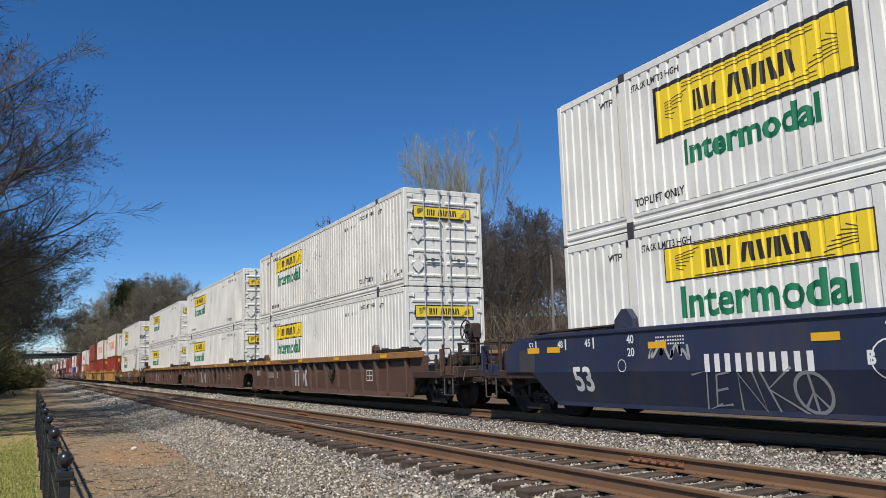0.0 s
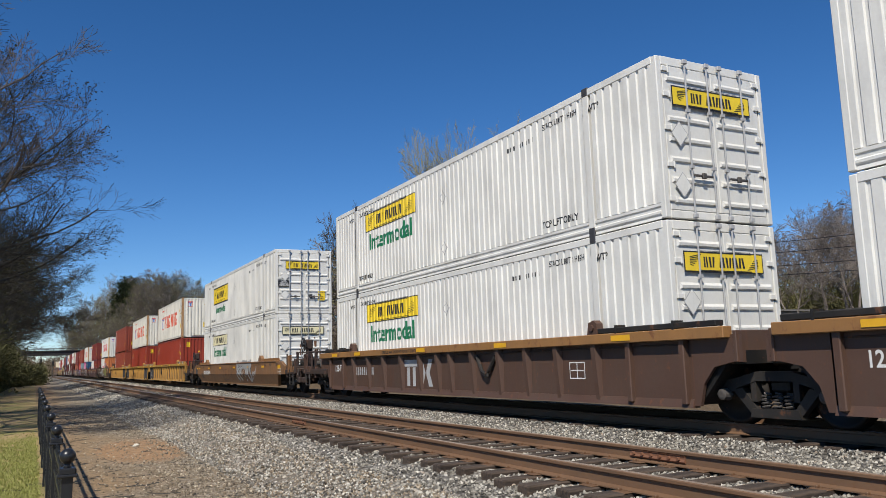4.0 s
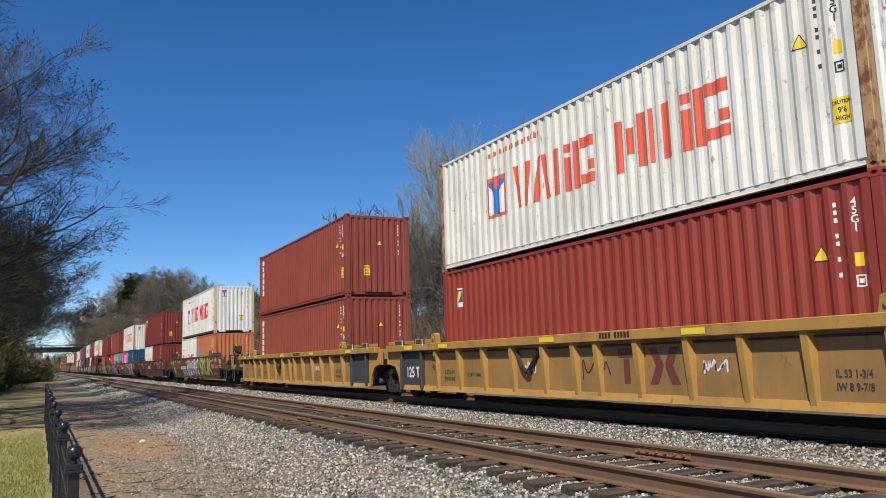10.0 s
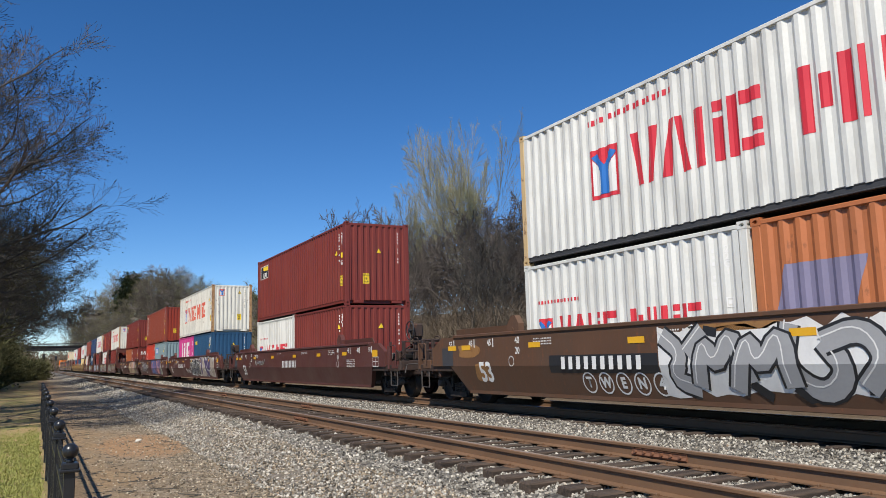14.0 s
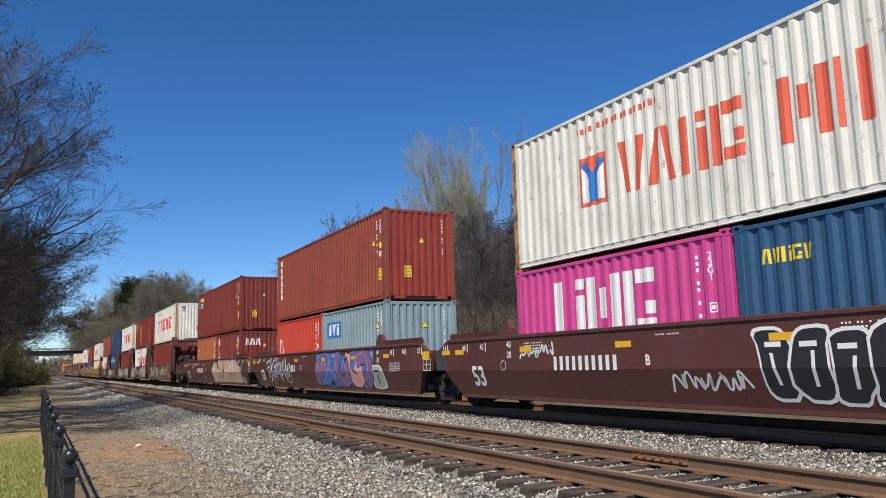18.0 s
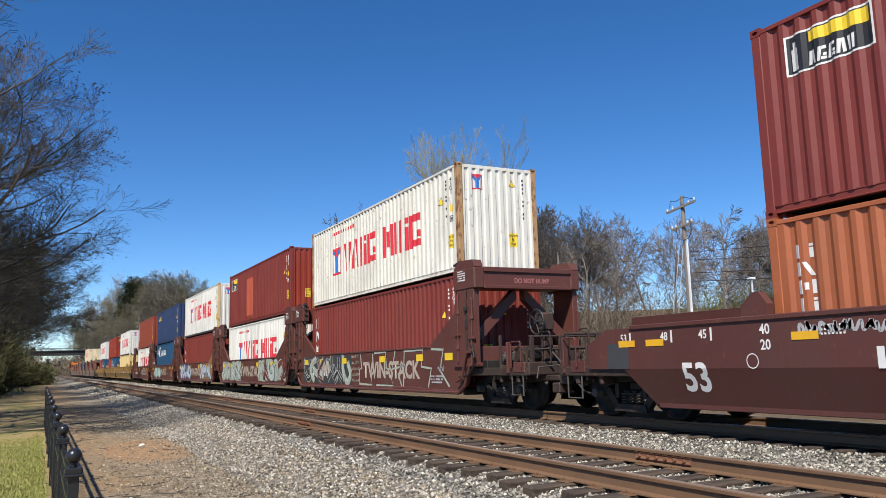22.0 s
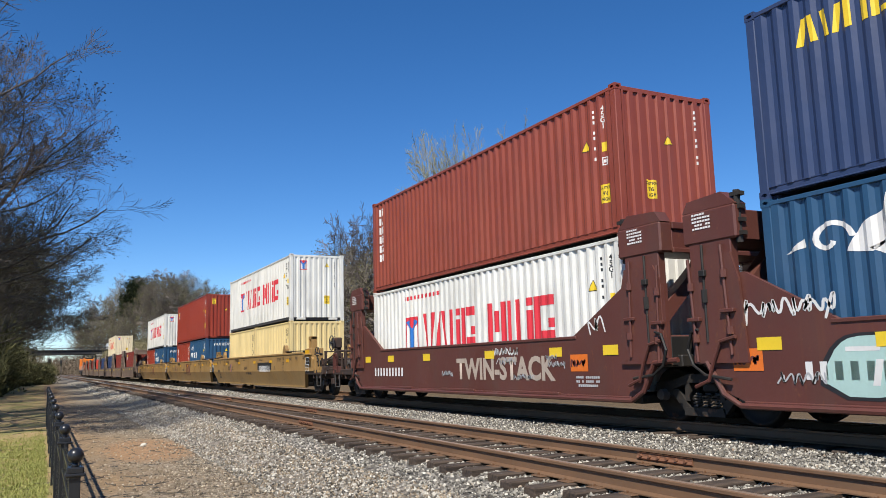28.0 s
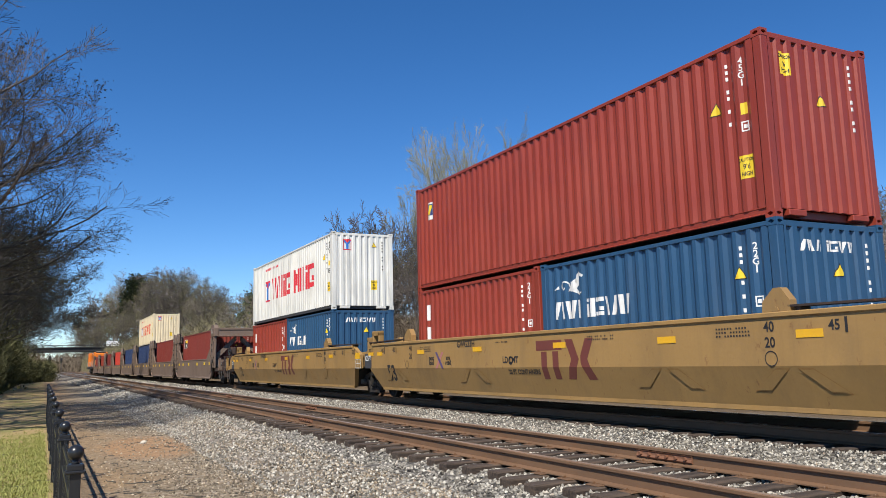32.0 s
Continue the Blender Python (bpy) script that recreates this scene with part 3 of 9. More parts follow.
def ym_marks(root, folds, f, mark, x0, z0, k):
    """The emblem and the name in red strokes; x0 is where the emblem's left edge lies."""
    ym_emblem(root, folds, f, x0 + 0.42 * k, z0 + 0.02 * k, 0.76 * k, mark, None, 1.28)
    name_marks(("yn1", k), [0.66 * k, 0.66 * k, 0.62 * k, 0.62 * k], 0.98 * k, 0.0, 0.20 * k, 3, folds, f, x0 + 2.68 * k, z0 + 0.06 * k, mark, root, "row of red painted strokes", kinds=(0, 6, 3, 2))
    name_marks(("yn2", k), [0.84 * k, 0.22 * k, 0.66 * k, 0.70 * k], 0.98 * k, 0.0, 0.20 * k, 8, folds, f, x0 + 6.12 * k, z0 + 0.06 * k, mark, root, "row of red painted strokes", kinds=(7, 5, 3, 2))
    tagged(part("address_line", decal(("yn3", k), lambda: bars(18, 0.13 * k, 0.11 * k, 0.45, 6), folds, f, x0 + 1.15 * k, z0 + 1.05 * k), mark, root), "line of small red painted marks", kind="stuff")


def stacked_strokes(key, n, pitch, w, folds, f, x, z, root):
    """White stroke groups set one under another."""
    polys = []
    for i in range(n):
        g = strokes([w], pitch * 0.78, 0.0, w * 0.26, 1, ((3, 1, 7, 3, 2, 7)[i % 6],))[0]
        polys += [[(px, pz + (n / 2 - i - 0.5) * pitch) for px, pz in p] for p in g]
    part("name_column", decal(key, lambda: flat(*polys), folds, f, x, z), M_WHITE, root, "column of white painted strokes")


def plain_box(L, H, paintm, label, posts=None, code=None, emblem=None, rails=None, end=None, stickers=True):
    root, folds, ef = iso_box(L, H, paintm, label, posts, rails, end=end)
    f = 2.438 / 2 - 0.012
    code = code or M_WHITE
    side_codes(root, L, H, folds, code)
    end_codes(root, L, H, ef, code)
    if L > 10 and stickers:
        triangle_plate(root, folds, f, L / 2 - 0.98 if H > 2.7 else L / 2 - 0.5, H - 1.0)
        caution_plate(root, folds, f, L / 2 - 0.46, H - 2.05)
        fe = L / 2 - 0.012
        triangle_plate(root, ef, fe, 0.05, H - 1.0, FRONT, 0.1)
        caution_plate(root, ef, fe, -0.45 if emblem != "florens" else -0.72, H - (2.0 if emblem != "florens" else 0.5), FRONT)
    elif stickers:
        triangle_plate(root, ef, L / 2 - 0.012, 0.1, H - 0.75, FRONT, 0.12)
        triangle_plate(root, folds, f, L / 2 - 0.75, H - 0.75, None, 0.11)
    x0 = -L / 2
    if emblem == "column":        # white strokes down the trailing edge
        stacked_strokes(("tri_col",), 6, 0.29, 0.30, folds, f, x0 + 0.72, H - 1.12, root)
    elif emblem == "florens":
        part("emblem_plate", decal(("flo", 1), lambda: flat(rect(-0.16, 0.16, -0.24, 0.24)), folds, f, x0 + 0.85, H - 0.75), M_WHITE, root, "white and navy square emblem")
        part("emblem_shape", decal(("flo", 2), lambda: flat(rect(-0.13, 0.13, -0.12, 0.2)), folds, f, x0 + 0.85, H - 0.75, 0.007), M_NAVY, root)
        part("emblem_stroke", decal(("flo", 3), lambda: flat([(-0.08, -0.1), (0.0, -0.1), (0.1, 0.16), (-0.02, 0.16)]), folds, f, x0 + 0.85, H - 0.75, 0.01), M_YELLOW, root)
    elif emblem == "beacon":
        part("emblem_edge", decal(("bea", 0), lambda: flat(rect(-0.68, 0.68, -0.30, 0.30)), folds, f, x0 + 1.25, H - 0.62), M_WHITE, root, "yellow, black and white rectangular emblem")
        part("emblem_plate", decal(("bea", 1), lambda: flat(rect(-0.65, 0.65, -0.27, 0.27)), folds, f, x0 + 1.25, H - 0.62, 0.006), M_BLACK, root)
        part("emblem_top", decal(("bea", 2), lambda: flat([(-0.3, 0.10), (0.62, 0.04), (0.62, 0.25), (-0.3, 0.25)]), folds, f, x0 + 1.25, H - 0.62, 0.009), M_YELLOW, root)
        name_marks(("bea", 3), [0.13] * 5, 0.2, 0.15, 0.05, 5, folds, f, x0 + 1.3, H - 0.76, M_WHITE, root, "", None, 0.009)
        part("emblem_tower", decal(("bea", 4), lambda: flat(rect(-0.06, 0.06, -0.24, 0.08), rect(-0.03, 0.03, 0.08, 0.18)), folds, f, x0 + 0.72, H - 0.62, 0.009), M_WHITE, root)
    return root, folds, ef, f


def tex_marks(root, folds, f, x, z):
    stacked_strokes(("tex", 1), 3, 0.50, 0.44, folds, f, x, z, root)


def jb_box(paintm, label, bordered, seed=0, cream_end=False):
    """A fifty-three-foot domestic box: smooth ribs, forty-foot lifting posts, double doors at the leading end."""
    L, H, W = 16.154, 2.896, 2.591
    w, l = W / 2, L / 2
    root = thing("domestic_container", label, "container", "white domestic containers")
    f = w - 0.012
    folds = corrugation(12.0, 0.235, 0.15, 0.02, 0.026)
    mid = shape(("jbside",), lambda: sheet(folds, 0.30, H - 0.14, f))
    part("side_panel", mid, paintm, root)
    part("side_panel", mid, paintm, root, "", TURN)
    ends = corrugation(1.72, 0.235, 0.15, 0.02, 0.026)
    short = shape(("jbshort",), lambda: sheet(ends, 0.30, H - 0.14, f))
    for sx in (-1, 1):
        part("end_side_panel", short, paintm, root, "", pose(sx * 7.12, 0, 0))
        part("end_side_panel", short, paintm, root, "", pose(sx * 7.12, 0, 0) @ TURN)
    post = shape(("jbpost",), lambda: Geo().box(-0.09, 0.09, -0.03, 0.05, 0.12, H - 0.12, 0.01))
    fit = shape(("jbfit",), lambda: Geo().box(-0.09, 0.09, -0.035, 0.10, -0.085, 0.085, 0.012).box(-0.045, 0.045, -0.039, -0.034, -0.03, 0.03))
    for sx in (-1, 1):
        for sy in (-1, 1):
            turn = 0 if sy < 0 else 180
            part("lifting_post", post, paintm, root, "", pose(sx * 6.1, sy * (w - 0.032), 0, 0, 0, turn))
            part("lifting_fitting", fit, DARK_PANEL, root, "dark steel lifting fitting", pose(sx * 6.1, sy * (w - 0.03), H - 0.06, 0, 0, turn))
            part("lifting_fitting", fit, DARK_PANEL, root, "dark steel lifting fitting", pose(sx * 6.1, sy * (w - 0.03), 0.085, 0, 0, turn))
            part("corner_post", shape(("jbcor",), lambda: Geo().box(-0.06, 0.06, -0.06, 0.06, 0.02, H - 0.02, 0.014)), paintm, root, "", pose(sx * (l - 0.06), sy * (w - 0.062), 0))
    top = shape(("jbtop",), lambda: Geo().box(-l + 0.12, l - 0.12, -0.03, 0.03, -0.07, 0.07, 0.012))
    bot = shape(("jbbot",), lambda: Geo().prism([(-0.035, 0.0), (0.03, 0.0), (0.03, 0.04), (-0.03, 0.06), (-0.045, 0.09), (-0.045, 0.13), (-0.02, 0.15), (-0.02, 0.2), (-0.04, 0.22), (-0.04, 0.27), (0.03, 0.29)], "x", -l + 0.12, l - 0.12))
    for sy in (-1, 1):
        turn = 0 if sy < 0 else 180
        part("top_side_rail", top, paintm, root, "", pose(0, sy * (w - 0.034), H - 0.075, 0, 0, turn))
        part("bottom_side_rail", bot, paintm, root, "", pose(0, sy * (w - 0.05), 0.02, 0, 0, turn))
    part("roof", shape(("jbroof",), lambda: Geo().box(-l + 0.05, l - 0.05, -w + 0.06, w - 0.06, -0.04, -0.005)), paintm, root, "", pose(0, 0, H))
    part("underside", shape(("jbunder",), lambda: Geo().box(-l + 0.1, l - 0.1, -w + 0.08, w - 0.08, 0.04, 0.10)), DARK_STEEL, root)
    part("end_panel", shape(("jbback",), lambda: sheet(corrugation(W - 0.26, 0.3, 0.2, 0.03, 0.03), 0.14, H - 0.12, l - 0.02)), paintm, root, "", FRONT @ TURN)
    # doors at the leading end
    part("door_header", shape(("jbhead",), lambda: Geo().box(l - 0.11, l - 0.01, -w + 0.125, w - 0.125, H - 0.17, H - 0.01, 0.012)), paintm, root)
    part("door_sill", shape(("jbsill",), lambda: Geo().box(l - 0.11, l - 0.01, -w + 0.125, w - 0.125, 0.02, 0.16, 0.012)), paintm, root)
    door = shape(("jbdoor",), jb_door)
    rod = shape(("jbrod",), lambda: Geo().tube((0, 0, 0.05), (0, 0, H - 0.06), 0.017, n=8).box(-0.025, 0.03, -0.05, 0.05, 0.03, 0.11, 0.008).box(-0.025, 0.03, -0.05, 0.05, H - 0.12, H - 0.04, 0.008).box(-0.02, 0.03, -0.04, 0.04, 0.9, 0.96).box(-0.02, 0.03, -0.04, 0.04, 1.9, 1.96))
    handle = shape(("jbhandle",), lambda: Geo().box(0, 0.035, -0.22, 0.22, -0.02, 0.02, 0.008).box(0, 0.05, -0.04, 0.05, -0.05, 0.05, 0.01))
    hinge = shape(("jbhinge",), lambda: Geo().box(-0.01, 0.035, -0.07, 0.07, -0.045, 0.045, 0.008).tube((0.03, 0.07, -0.06), (0.03, 0.07, 0.06), 0.018))
    for sy in (-1, 1):
        d = part("door", door, paintm, root, "", pose(l - 0.05, sy * 0.578, 0))
        for k, y in enumerate((-0.10, 0.42)):
            r = part("lock_rod", rod, M_GREY, d, "galvanised lock rod", pose(0.105, -sy * y, 0))
        for z in (0.34, 0.70, 1.06, 1.42, 1.78) + ((2.44,) if bordered else (2.5,)):
            part("door_rib", shape(("jbrib",), jb_door_rib), paintm, d, "", pose(0, 0, z))
        part("door_handle", handle, WORN_STEEL, d, "", pose(0.10, -sy * 0.15, 0.78))
        for z in (0.35, 0.95, 1.6, 2.2, 2.65):
            part("hinge", hinge, paintm, d, "", pose(0.035, sy * 0.53, z, 0, 0, 0 if sy > 0 else 0))
    # plate and words on the side
    x0 = -l + 2.70
    plate_face = M_CREAMPLATE if cream_end else M_PLATE
    jb_plate(root, folds, f, x0 + 1.92, 1.88 if bordered else 2.19, 3.74, 0.98 if bordered else 0.58, plate_face, None, bordered)
    part("word_on_side", decal(("intermodal", bordered), letters("Intermodal", 0.70 if not bordered else 0.57, 0.018, 1.02), folds, f, x0 + 1.92, 1.52 if not bordered else 1.06), M_GREEN, root, "green lettering")
    part("small_notice", decal(("top lift",), letters("TOP LIFT ONLY", 0.20, 0.004, 0.85), folds, f, x0 + 0.02, 0.47), M_BLACK, root)
    part("small_notice", decal(("top lift", 2), letters("TOP LIFT ONLY", 0.20, 0.004, 0.85), folds, f, l - 3.0, 0.47), M_BLACK, root)
    part("small_notice", decal(("stack",), letters("STACK LIMIT 3 HIGH", 0.17, 0.003, 0.75), folds, f, x0 + 0.08, H - 0.36), M_BLACK, root)
    part("small_notice", decal(("stack", 2), letters("STACK LIMIT 3 HIGH", 0.17, 0.003, 0.75), folds, f, l - 2.85, H - 0.36), M_BLACK, root)
    tagged(part("code_strip", decal(("jbn",), lambda: bars(11, 0.125, 0.10, 0.68, 31), folds, f, l - 4.4, H - 0.5), M_BLACK, root), "row of small painted characters", kind="stuff")
    e2 = [(s + 7.12, d) for s, d in ends]
    part("small_notice", decal(("wtp",), letters("WTP", 0.19, 0.004, 0.85), e2, f, l - 1.75, H - 0.42), M_BLACK, root)
    e3 = [(s - 7.12, d) for s, d in ends]
    part("small_notice", decal(("wtp", 2), letters("WTP", 0.19, 0.004, 0.85), e3, f, -l + 1.5, H - 0.42), M_BLACK, root)
    for z in (1.98, 0.64):
        part("placard_holder", decal(("dia", z), lambda: flat([(-0.17, 0), (0, -0.2), (0.17, 0), (0, 0.2)]), folds, f, 0.05, z), M_GREY, root, "diamond-shaped bare metal placard holder")
        part("placard_face", decal(("dia2", z), lambda: flat([(-0.14, 0), (0, -0.165), (0.14, 0), (0, 0.165)]), folds, f, 0.05, z, 0.007), WHITE_JB, root)
    if paintm is WHITE_JB_OLD:
        rng = random.Random(5)
        for i in range(18):
            x, z = (l - 1.6 + 1.4 * rng.random(), 0.36 + 0.16 * rng.random()) if i < 9 else (rng.uniform(-1.0, l - 0.5), rng.uniform(0.5, 2.0))
            w2, h2 = rng.uniform(0.015, 0.045), rng.uniform(0.04, 0.11)
            part("rust_scar", decal(("scar", i), lambda: flat([(w2 * math.cos(a) * (0.7 + 0.5 * math.sin(3 * a + i)), h2 * math.sin(a)) for a in (k * math.pi / 5 for k in range(10))]), e2 if x > 6.3 else folds, f, x, z), SCAR, root, "dark rusty scar")
    if cream_end:
        rng = random.Random(8)
        for k in range(9):
            y, z1, n2 = (-0.16, 0.5)[k % 2] + rng.gauss(0, 0.035), rng.uniform(1.2, 2.0), rng.uniform(0.4, 1.1)
            wide = rng.uniform(0.02, 0.05)
            part("rust_run", decal(("run", k), lambda: flat([(-wide, 0.0), (wide, 0.03), (wide * 0.8, -n2 * 0.5), (wide * 0.2, -n2), (-wide * 0.9, -n2 * 0.6)]), [(-1.3, 0.0), (1.3, 0.0)], l + 0.0, y, z1), RUST_RUN, root, "brown rust run", FRONT)
    # plates on the doors
    fe, none = l + 0.028, [(-1.3, 0.0), (1.3, 0.0)]
    jb_plate(root, none, fe, -0.06, 2.18, 1.58 if bordered else 1.9, 0.36, plate_face, FRONT, bordered)
    if bordered:
        part("notice_plate", decal(("loc",), lambda: flat(rect(-0.27, 0.27, -0.14, 0.14)), none, fe, -0.92, 1.36), M_BLACK, root, "black notice with white words", FRONT)
        for i, t in enumerate(("LOCAL", "REGIONAL", "DEDICATED")):
            part("notice_text", decal(("lo", t), letters(t, 0.085, 0.002, 0.9), none, fe, -0.92, 1.45 - 0.085 * i, 0.006), M_WHITE, root, "", FRONT)
        part("warning_plate", decal(("wide",), lambda: flat(rect(-0.16, 0.16, -0.21, 0.21)), none, fe, 0.80, 0.83), M_YELLOW, root, "yellow warning sticker", FRONT)
        for i, t in enumerate(("CAUTION", "WIDE", "TURNS")):
            part("warning_text", decal(("wi", t), letters(t, 0.075, 0.002, 0.85), none, fe, 0.80, 0.98 - (0, 0.2, 0.29)[i], 0.006), M_BLACK, root, "", FRONT)
        part("panel_patch", decal(("blk",), lambda: flat(rect(-0.07, 0.07, -0.09, 0.09)), none, fe, 0.30, 0.80), DARK_PANEL, root, "", FRONT)
    for z in (1.68, 0.86) if bordered else (1.5, 0.6):
        part("placard_holder", decal(("diaE", z), lambda: flat([(-0.2, 0), (0, -0.23), (0.2, 0), (0, 0.23)], ), none, fe, -0.88, z, 0.003), M_GREY, root, "diamond-shaped placard holder", FRONT)
        part("placard_face", decal(("diaE2", z), lambda: flat([(-0.18, 0), (0, -0.21), (0.18, 0), (0, 0.21)]), none, fe, -0.88, z, 0.006), WHITE_JB, root, "", FRONT)
    return root


def jb_door():
    return Geo().box(-0.02, 0.04, -0.575, 0.575, 0.165, 2.72, 0.01)


def jb_door_rib():
    """A pressed horizontal rib, wedge-shaped in section."""
    return Geo().poly([(0.038, -0.52, 0.05), (0.038, 0.52, 0.05), (0.075, -0.49, 0.0), (0.075, 0.49, 0.0), (0.038, -0.52, -0.07), (0.038, 0.52, -0.07), (0.07, -0.49, -0.045), (0.07, 0.49, -0.045)], [(0, 1, 3, 2), (2, 3, 7, 6), (6, 7, 5, 4), (0, 2, 6, 4), (1, 5, 7, 3)])


def jb_plate(root, folds, f, x, z, w, h, face, m=None, bordered=True):
    """A yellow rectangle with a dark edge, a scroll and plain dark strokes."""
    k = h / 0.92 if m is None else h / 0.42
    part("plate_edge", decal(("pe", w, h), lambda: flat(rect(-w / 2, w / 2, -h / 2, h / 2)), folds, f, x, z), M_BLACK, root, "", m)
    b = 0.075 if bordered and m is None else 0.025
    part("name_plate", decal(("pf", w, h), lambda: flat(rect(-w / 2 + b, w / 2 - b, -h / 2 + b, h / 2 - b)), folds, f, x, z, 0.007), face, root, "yellow name plate", m)
    gh = h * (0.36 if bordered and m is None else 0.5)
    gw = w * 0.075
    name_marks(("ps", w, h), [gw * 0.7, gw, 0, gw, gw, gw, gw], gh, 0.0, gw * 0.34, 15, folds, f, x, z, M_BLACK, root, "", m, 0.011)
    lines = []
    for sx in (-1, 1):
        for i in range(6):
            o = i / 6
            lines.append([(sx * (w * 0.29 + 0.12 * w * o), -sx * (gh * 0.75 - gh * 1.5 * o) * 0.9), (sx * (w * 0.43), -sx * (gh * 0.75 - gh * 1.5 * o) * 0.9 * 0.6), (sx * (w * 0.43), -sx * (gh * 0.75 - gh * 1.5 * o) * 0.9 * 0.6 + 0.012), (sx * (w * 0.29 + 0.12 * w * o), -sx * (gh * 0.75 - gh * 1.5 * o) * 0.9 + 0.014)])
    for s in (-1, 1):
        lines.append(rect(-w * 0.32, w * 0.34, s * gh * 0.85, s * gh * 0.85 + 0.014))
        lines.append(rect(-w * 0.32, w * 0.34, s * gh * 1.02, s * gh * 1.02 + 0.010))
    part("scroll_mark", decal(("pl", w, h), lambda: flat(*lines), folds, f, x, z, 0.011), M_BLACK, root, "", m)


# ---- railway cars ----


def wheelset_geo():
    g = Geo()
    for s in (-1, 1):
        y = s * 0.755
        g.lathe([(y - 0.07 * s, 0.0), (y - 0.07 * s, 0.12), (y - 0.02 * s, 0.14), (y + 0.02 * s, 0.38), (y - 0.07 * s, 0.40), (y - 0.09 * s, 0.485), (y - 0.06 * s, 0.485), (y - 0.04 * s, 0.46), (y + 0.07 * s, 0.452), (y + 0.07 * s, 0.40), (y + 0.045 * s, 0.38), (y + 0.03 * s, 0.16), (y + 0.09 * s, 0.11), (y + 0.09 * s, 0.0)], (0, 0, 0), "y", 28)
    g.tube((0, -1.05, 0), (0, 1.05, 0), 0.075, n=10)
    return g


def side_frame_geo():
    """A cast truck side frame with its window and arched ends."""
    g = Geo()
    top = [(-1.12, 0.52), (-1.08, 0.66), (-0.7, 0.70), (-0.3, 0.80), (0.3, 0.80), (0.7, 0.70), (1.08, 0.66), (1.12, 0.52)]
    g.prism(top + [(0.74, 0.50), (0.66, 0.56), (0.32, 0.66), (-0.32, 0.66), (-0.66, 0.56), (-0.74, 0.50)], "y", -0.07, 0.07)
    for s in (-1, 1):
        g.prism([(s * 0.76, 0.52), (s * 0.58, 0.56), (s * 0.30, 0.22), (s * 0.42, 0.16)], "y", -0.06, 0.06)
        g.prism([(s * 0.32, 0.66), (s * 0.42, 0.66), (s * 0.42, 0.36), (s * 0.32, 0.36)], "y", -0.06, 0.06)
    g.prism([(-0.44, 0.13), (0.44, 0.13), (0.40, 0.26), (-0.40, 0.26)], "y", -0.09, 0.09)
    return g


def truck(parent, x, turning=True):
    """A two-axle truck under a car at x."""
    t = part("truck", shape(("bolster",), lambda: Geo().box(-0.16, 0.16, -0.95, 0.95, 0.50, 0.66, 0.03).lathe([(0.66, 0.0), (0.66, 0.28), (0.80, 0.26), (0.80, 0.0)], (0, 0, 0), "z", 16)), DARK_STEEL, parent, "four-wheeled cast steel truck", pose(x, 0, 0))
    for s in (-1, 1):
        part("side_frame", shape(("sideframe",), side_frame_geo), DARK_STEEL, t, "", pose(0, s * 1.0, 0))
        tagged(part("spring_nest", shape(("spring",), spring_geo), WORN_STEEL, t, "", pose(0, s * 1.0, 0.25)), kind="stuff")
        for a in (-0.89, 0.89):
            part("bearing_cap", shape(("cap",), lambda: Geo().lathe([(-0.09, 0.0), (-0.09, 0.05), (-0.075, 0.085), (0.06, 0.10), (0.06, 0.0)], (0, 0, 0), "y", 14)), WORN_STEEL, t, "", pose(a, s * 1.10, 0.457, 0, 0, 0 if s < 0 else 180))
    for a in (-0.89, 0.89):
        w = part("wheelset", shape(("wheelset",), wheelset_geo, True), WHEEL, t, "", pose(a, 0, 0.457))
        WHEELS.append((w, a, parent, x))
    return t


WHEELS = []


def spring_geo():
    g = Geo()
    n, r = 32, 0.07
    for k in (-0.2, 0, 0.2):
        g.pipe([(k + r * math.cos(i * 0.9), r * math.sin(i * 0.9), 0.24 * i / n) for i in range(n)], 0.016, 4)
    return g


def brake_gear_geo(seed):
    """Rods, levers, brackets and boxes of the brake rigging, tangled about a car's end."""
    rng = random.Random(seed)
    g = Geo().box(-1.4, 0.5, -1.0, -0.85, 0.66, 0.78, 0.02).box(-0.5, -0.38, -1.42, 0.9, 0.62, 0.92, 0.02).box(-1.2, -1.1, -1.42, 0.9, 0.62, 1.0, 0.02)
    for _ in range(9):
        x, y, z = rng.uniform(-1.3, 0.5), rng.uniform(-1.3, 0.9), rng.uniform(0.52, 1.15)
        a, b, c = rng.uniform(0.04, 0.2), rng.uniform(0.04, 0.16), rng.uniform(0.04, 0.2)
        g.box(x - a, x + a, y - b, y + b, z - c, z + c, 0.02)
    for _ in range(8):
        x, y, z = rng.uniform(-1.2, 0.3), rng.uniform(-1.45, -0.5), rng.uniform(0.6, 1.35)
        l = rng.uniform(0.3, 0.9)
        g.pipe([(x - l, y, z), (x - 0.1, y - 0.06, z + rng.uniform(-0.15, 0.15)), (x + 0.2, y + 0.05, z + rng.uniform(-0.3, 0.3))], rng.uniform(0.012, 0.028), 5)
    for x in (-1.15, -0.75, -0.1):
        g.box(x - 0.03, x + 0.03, -1.42, -1.36, 0.7, rng.uniform(1.3, 1.75), 0.008)
    return g


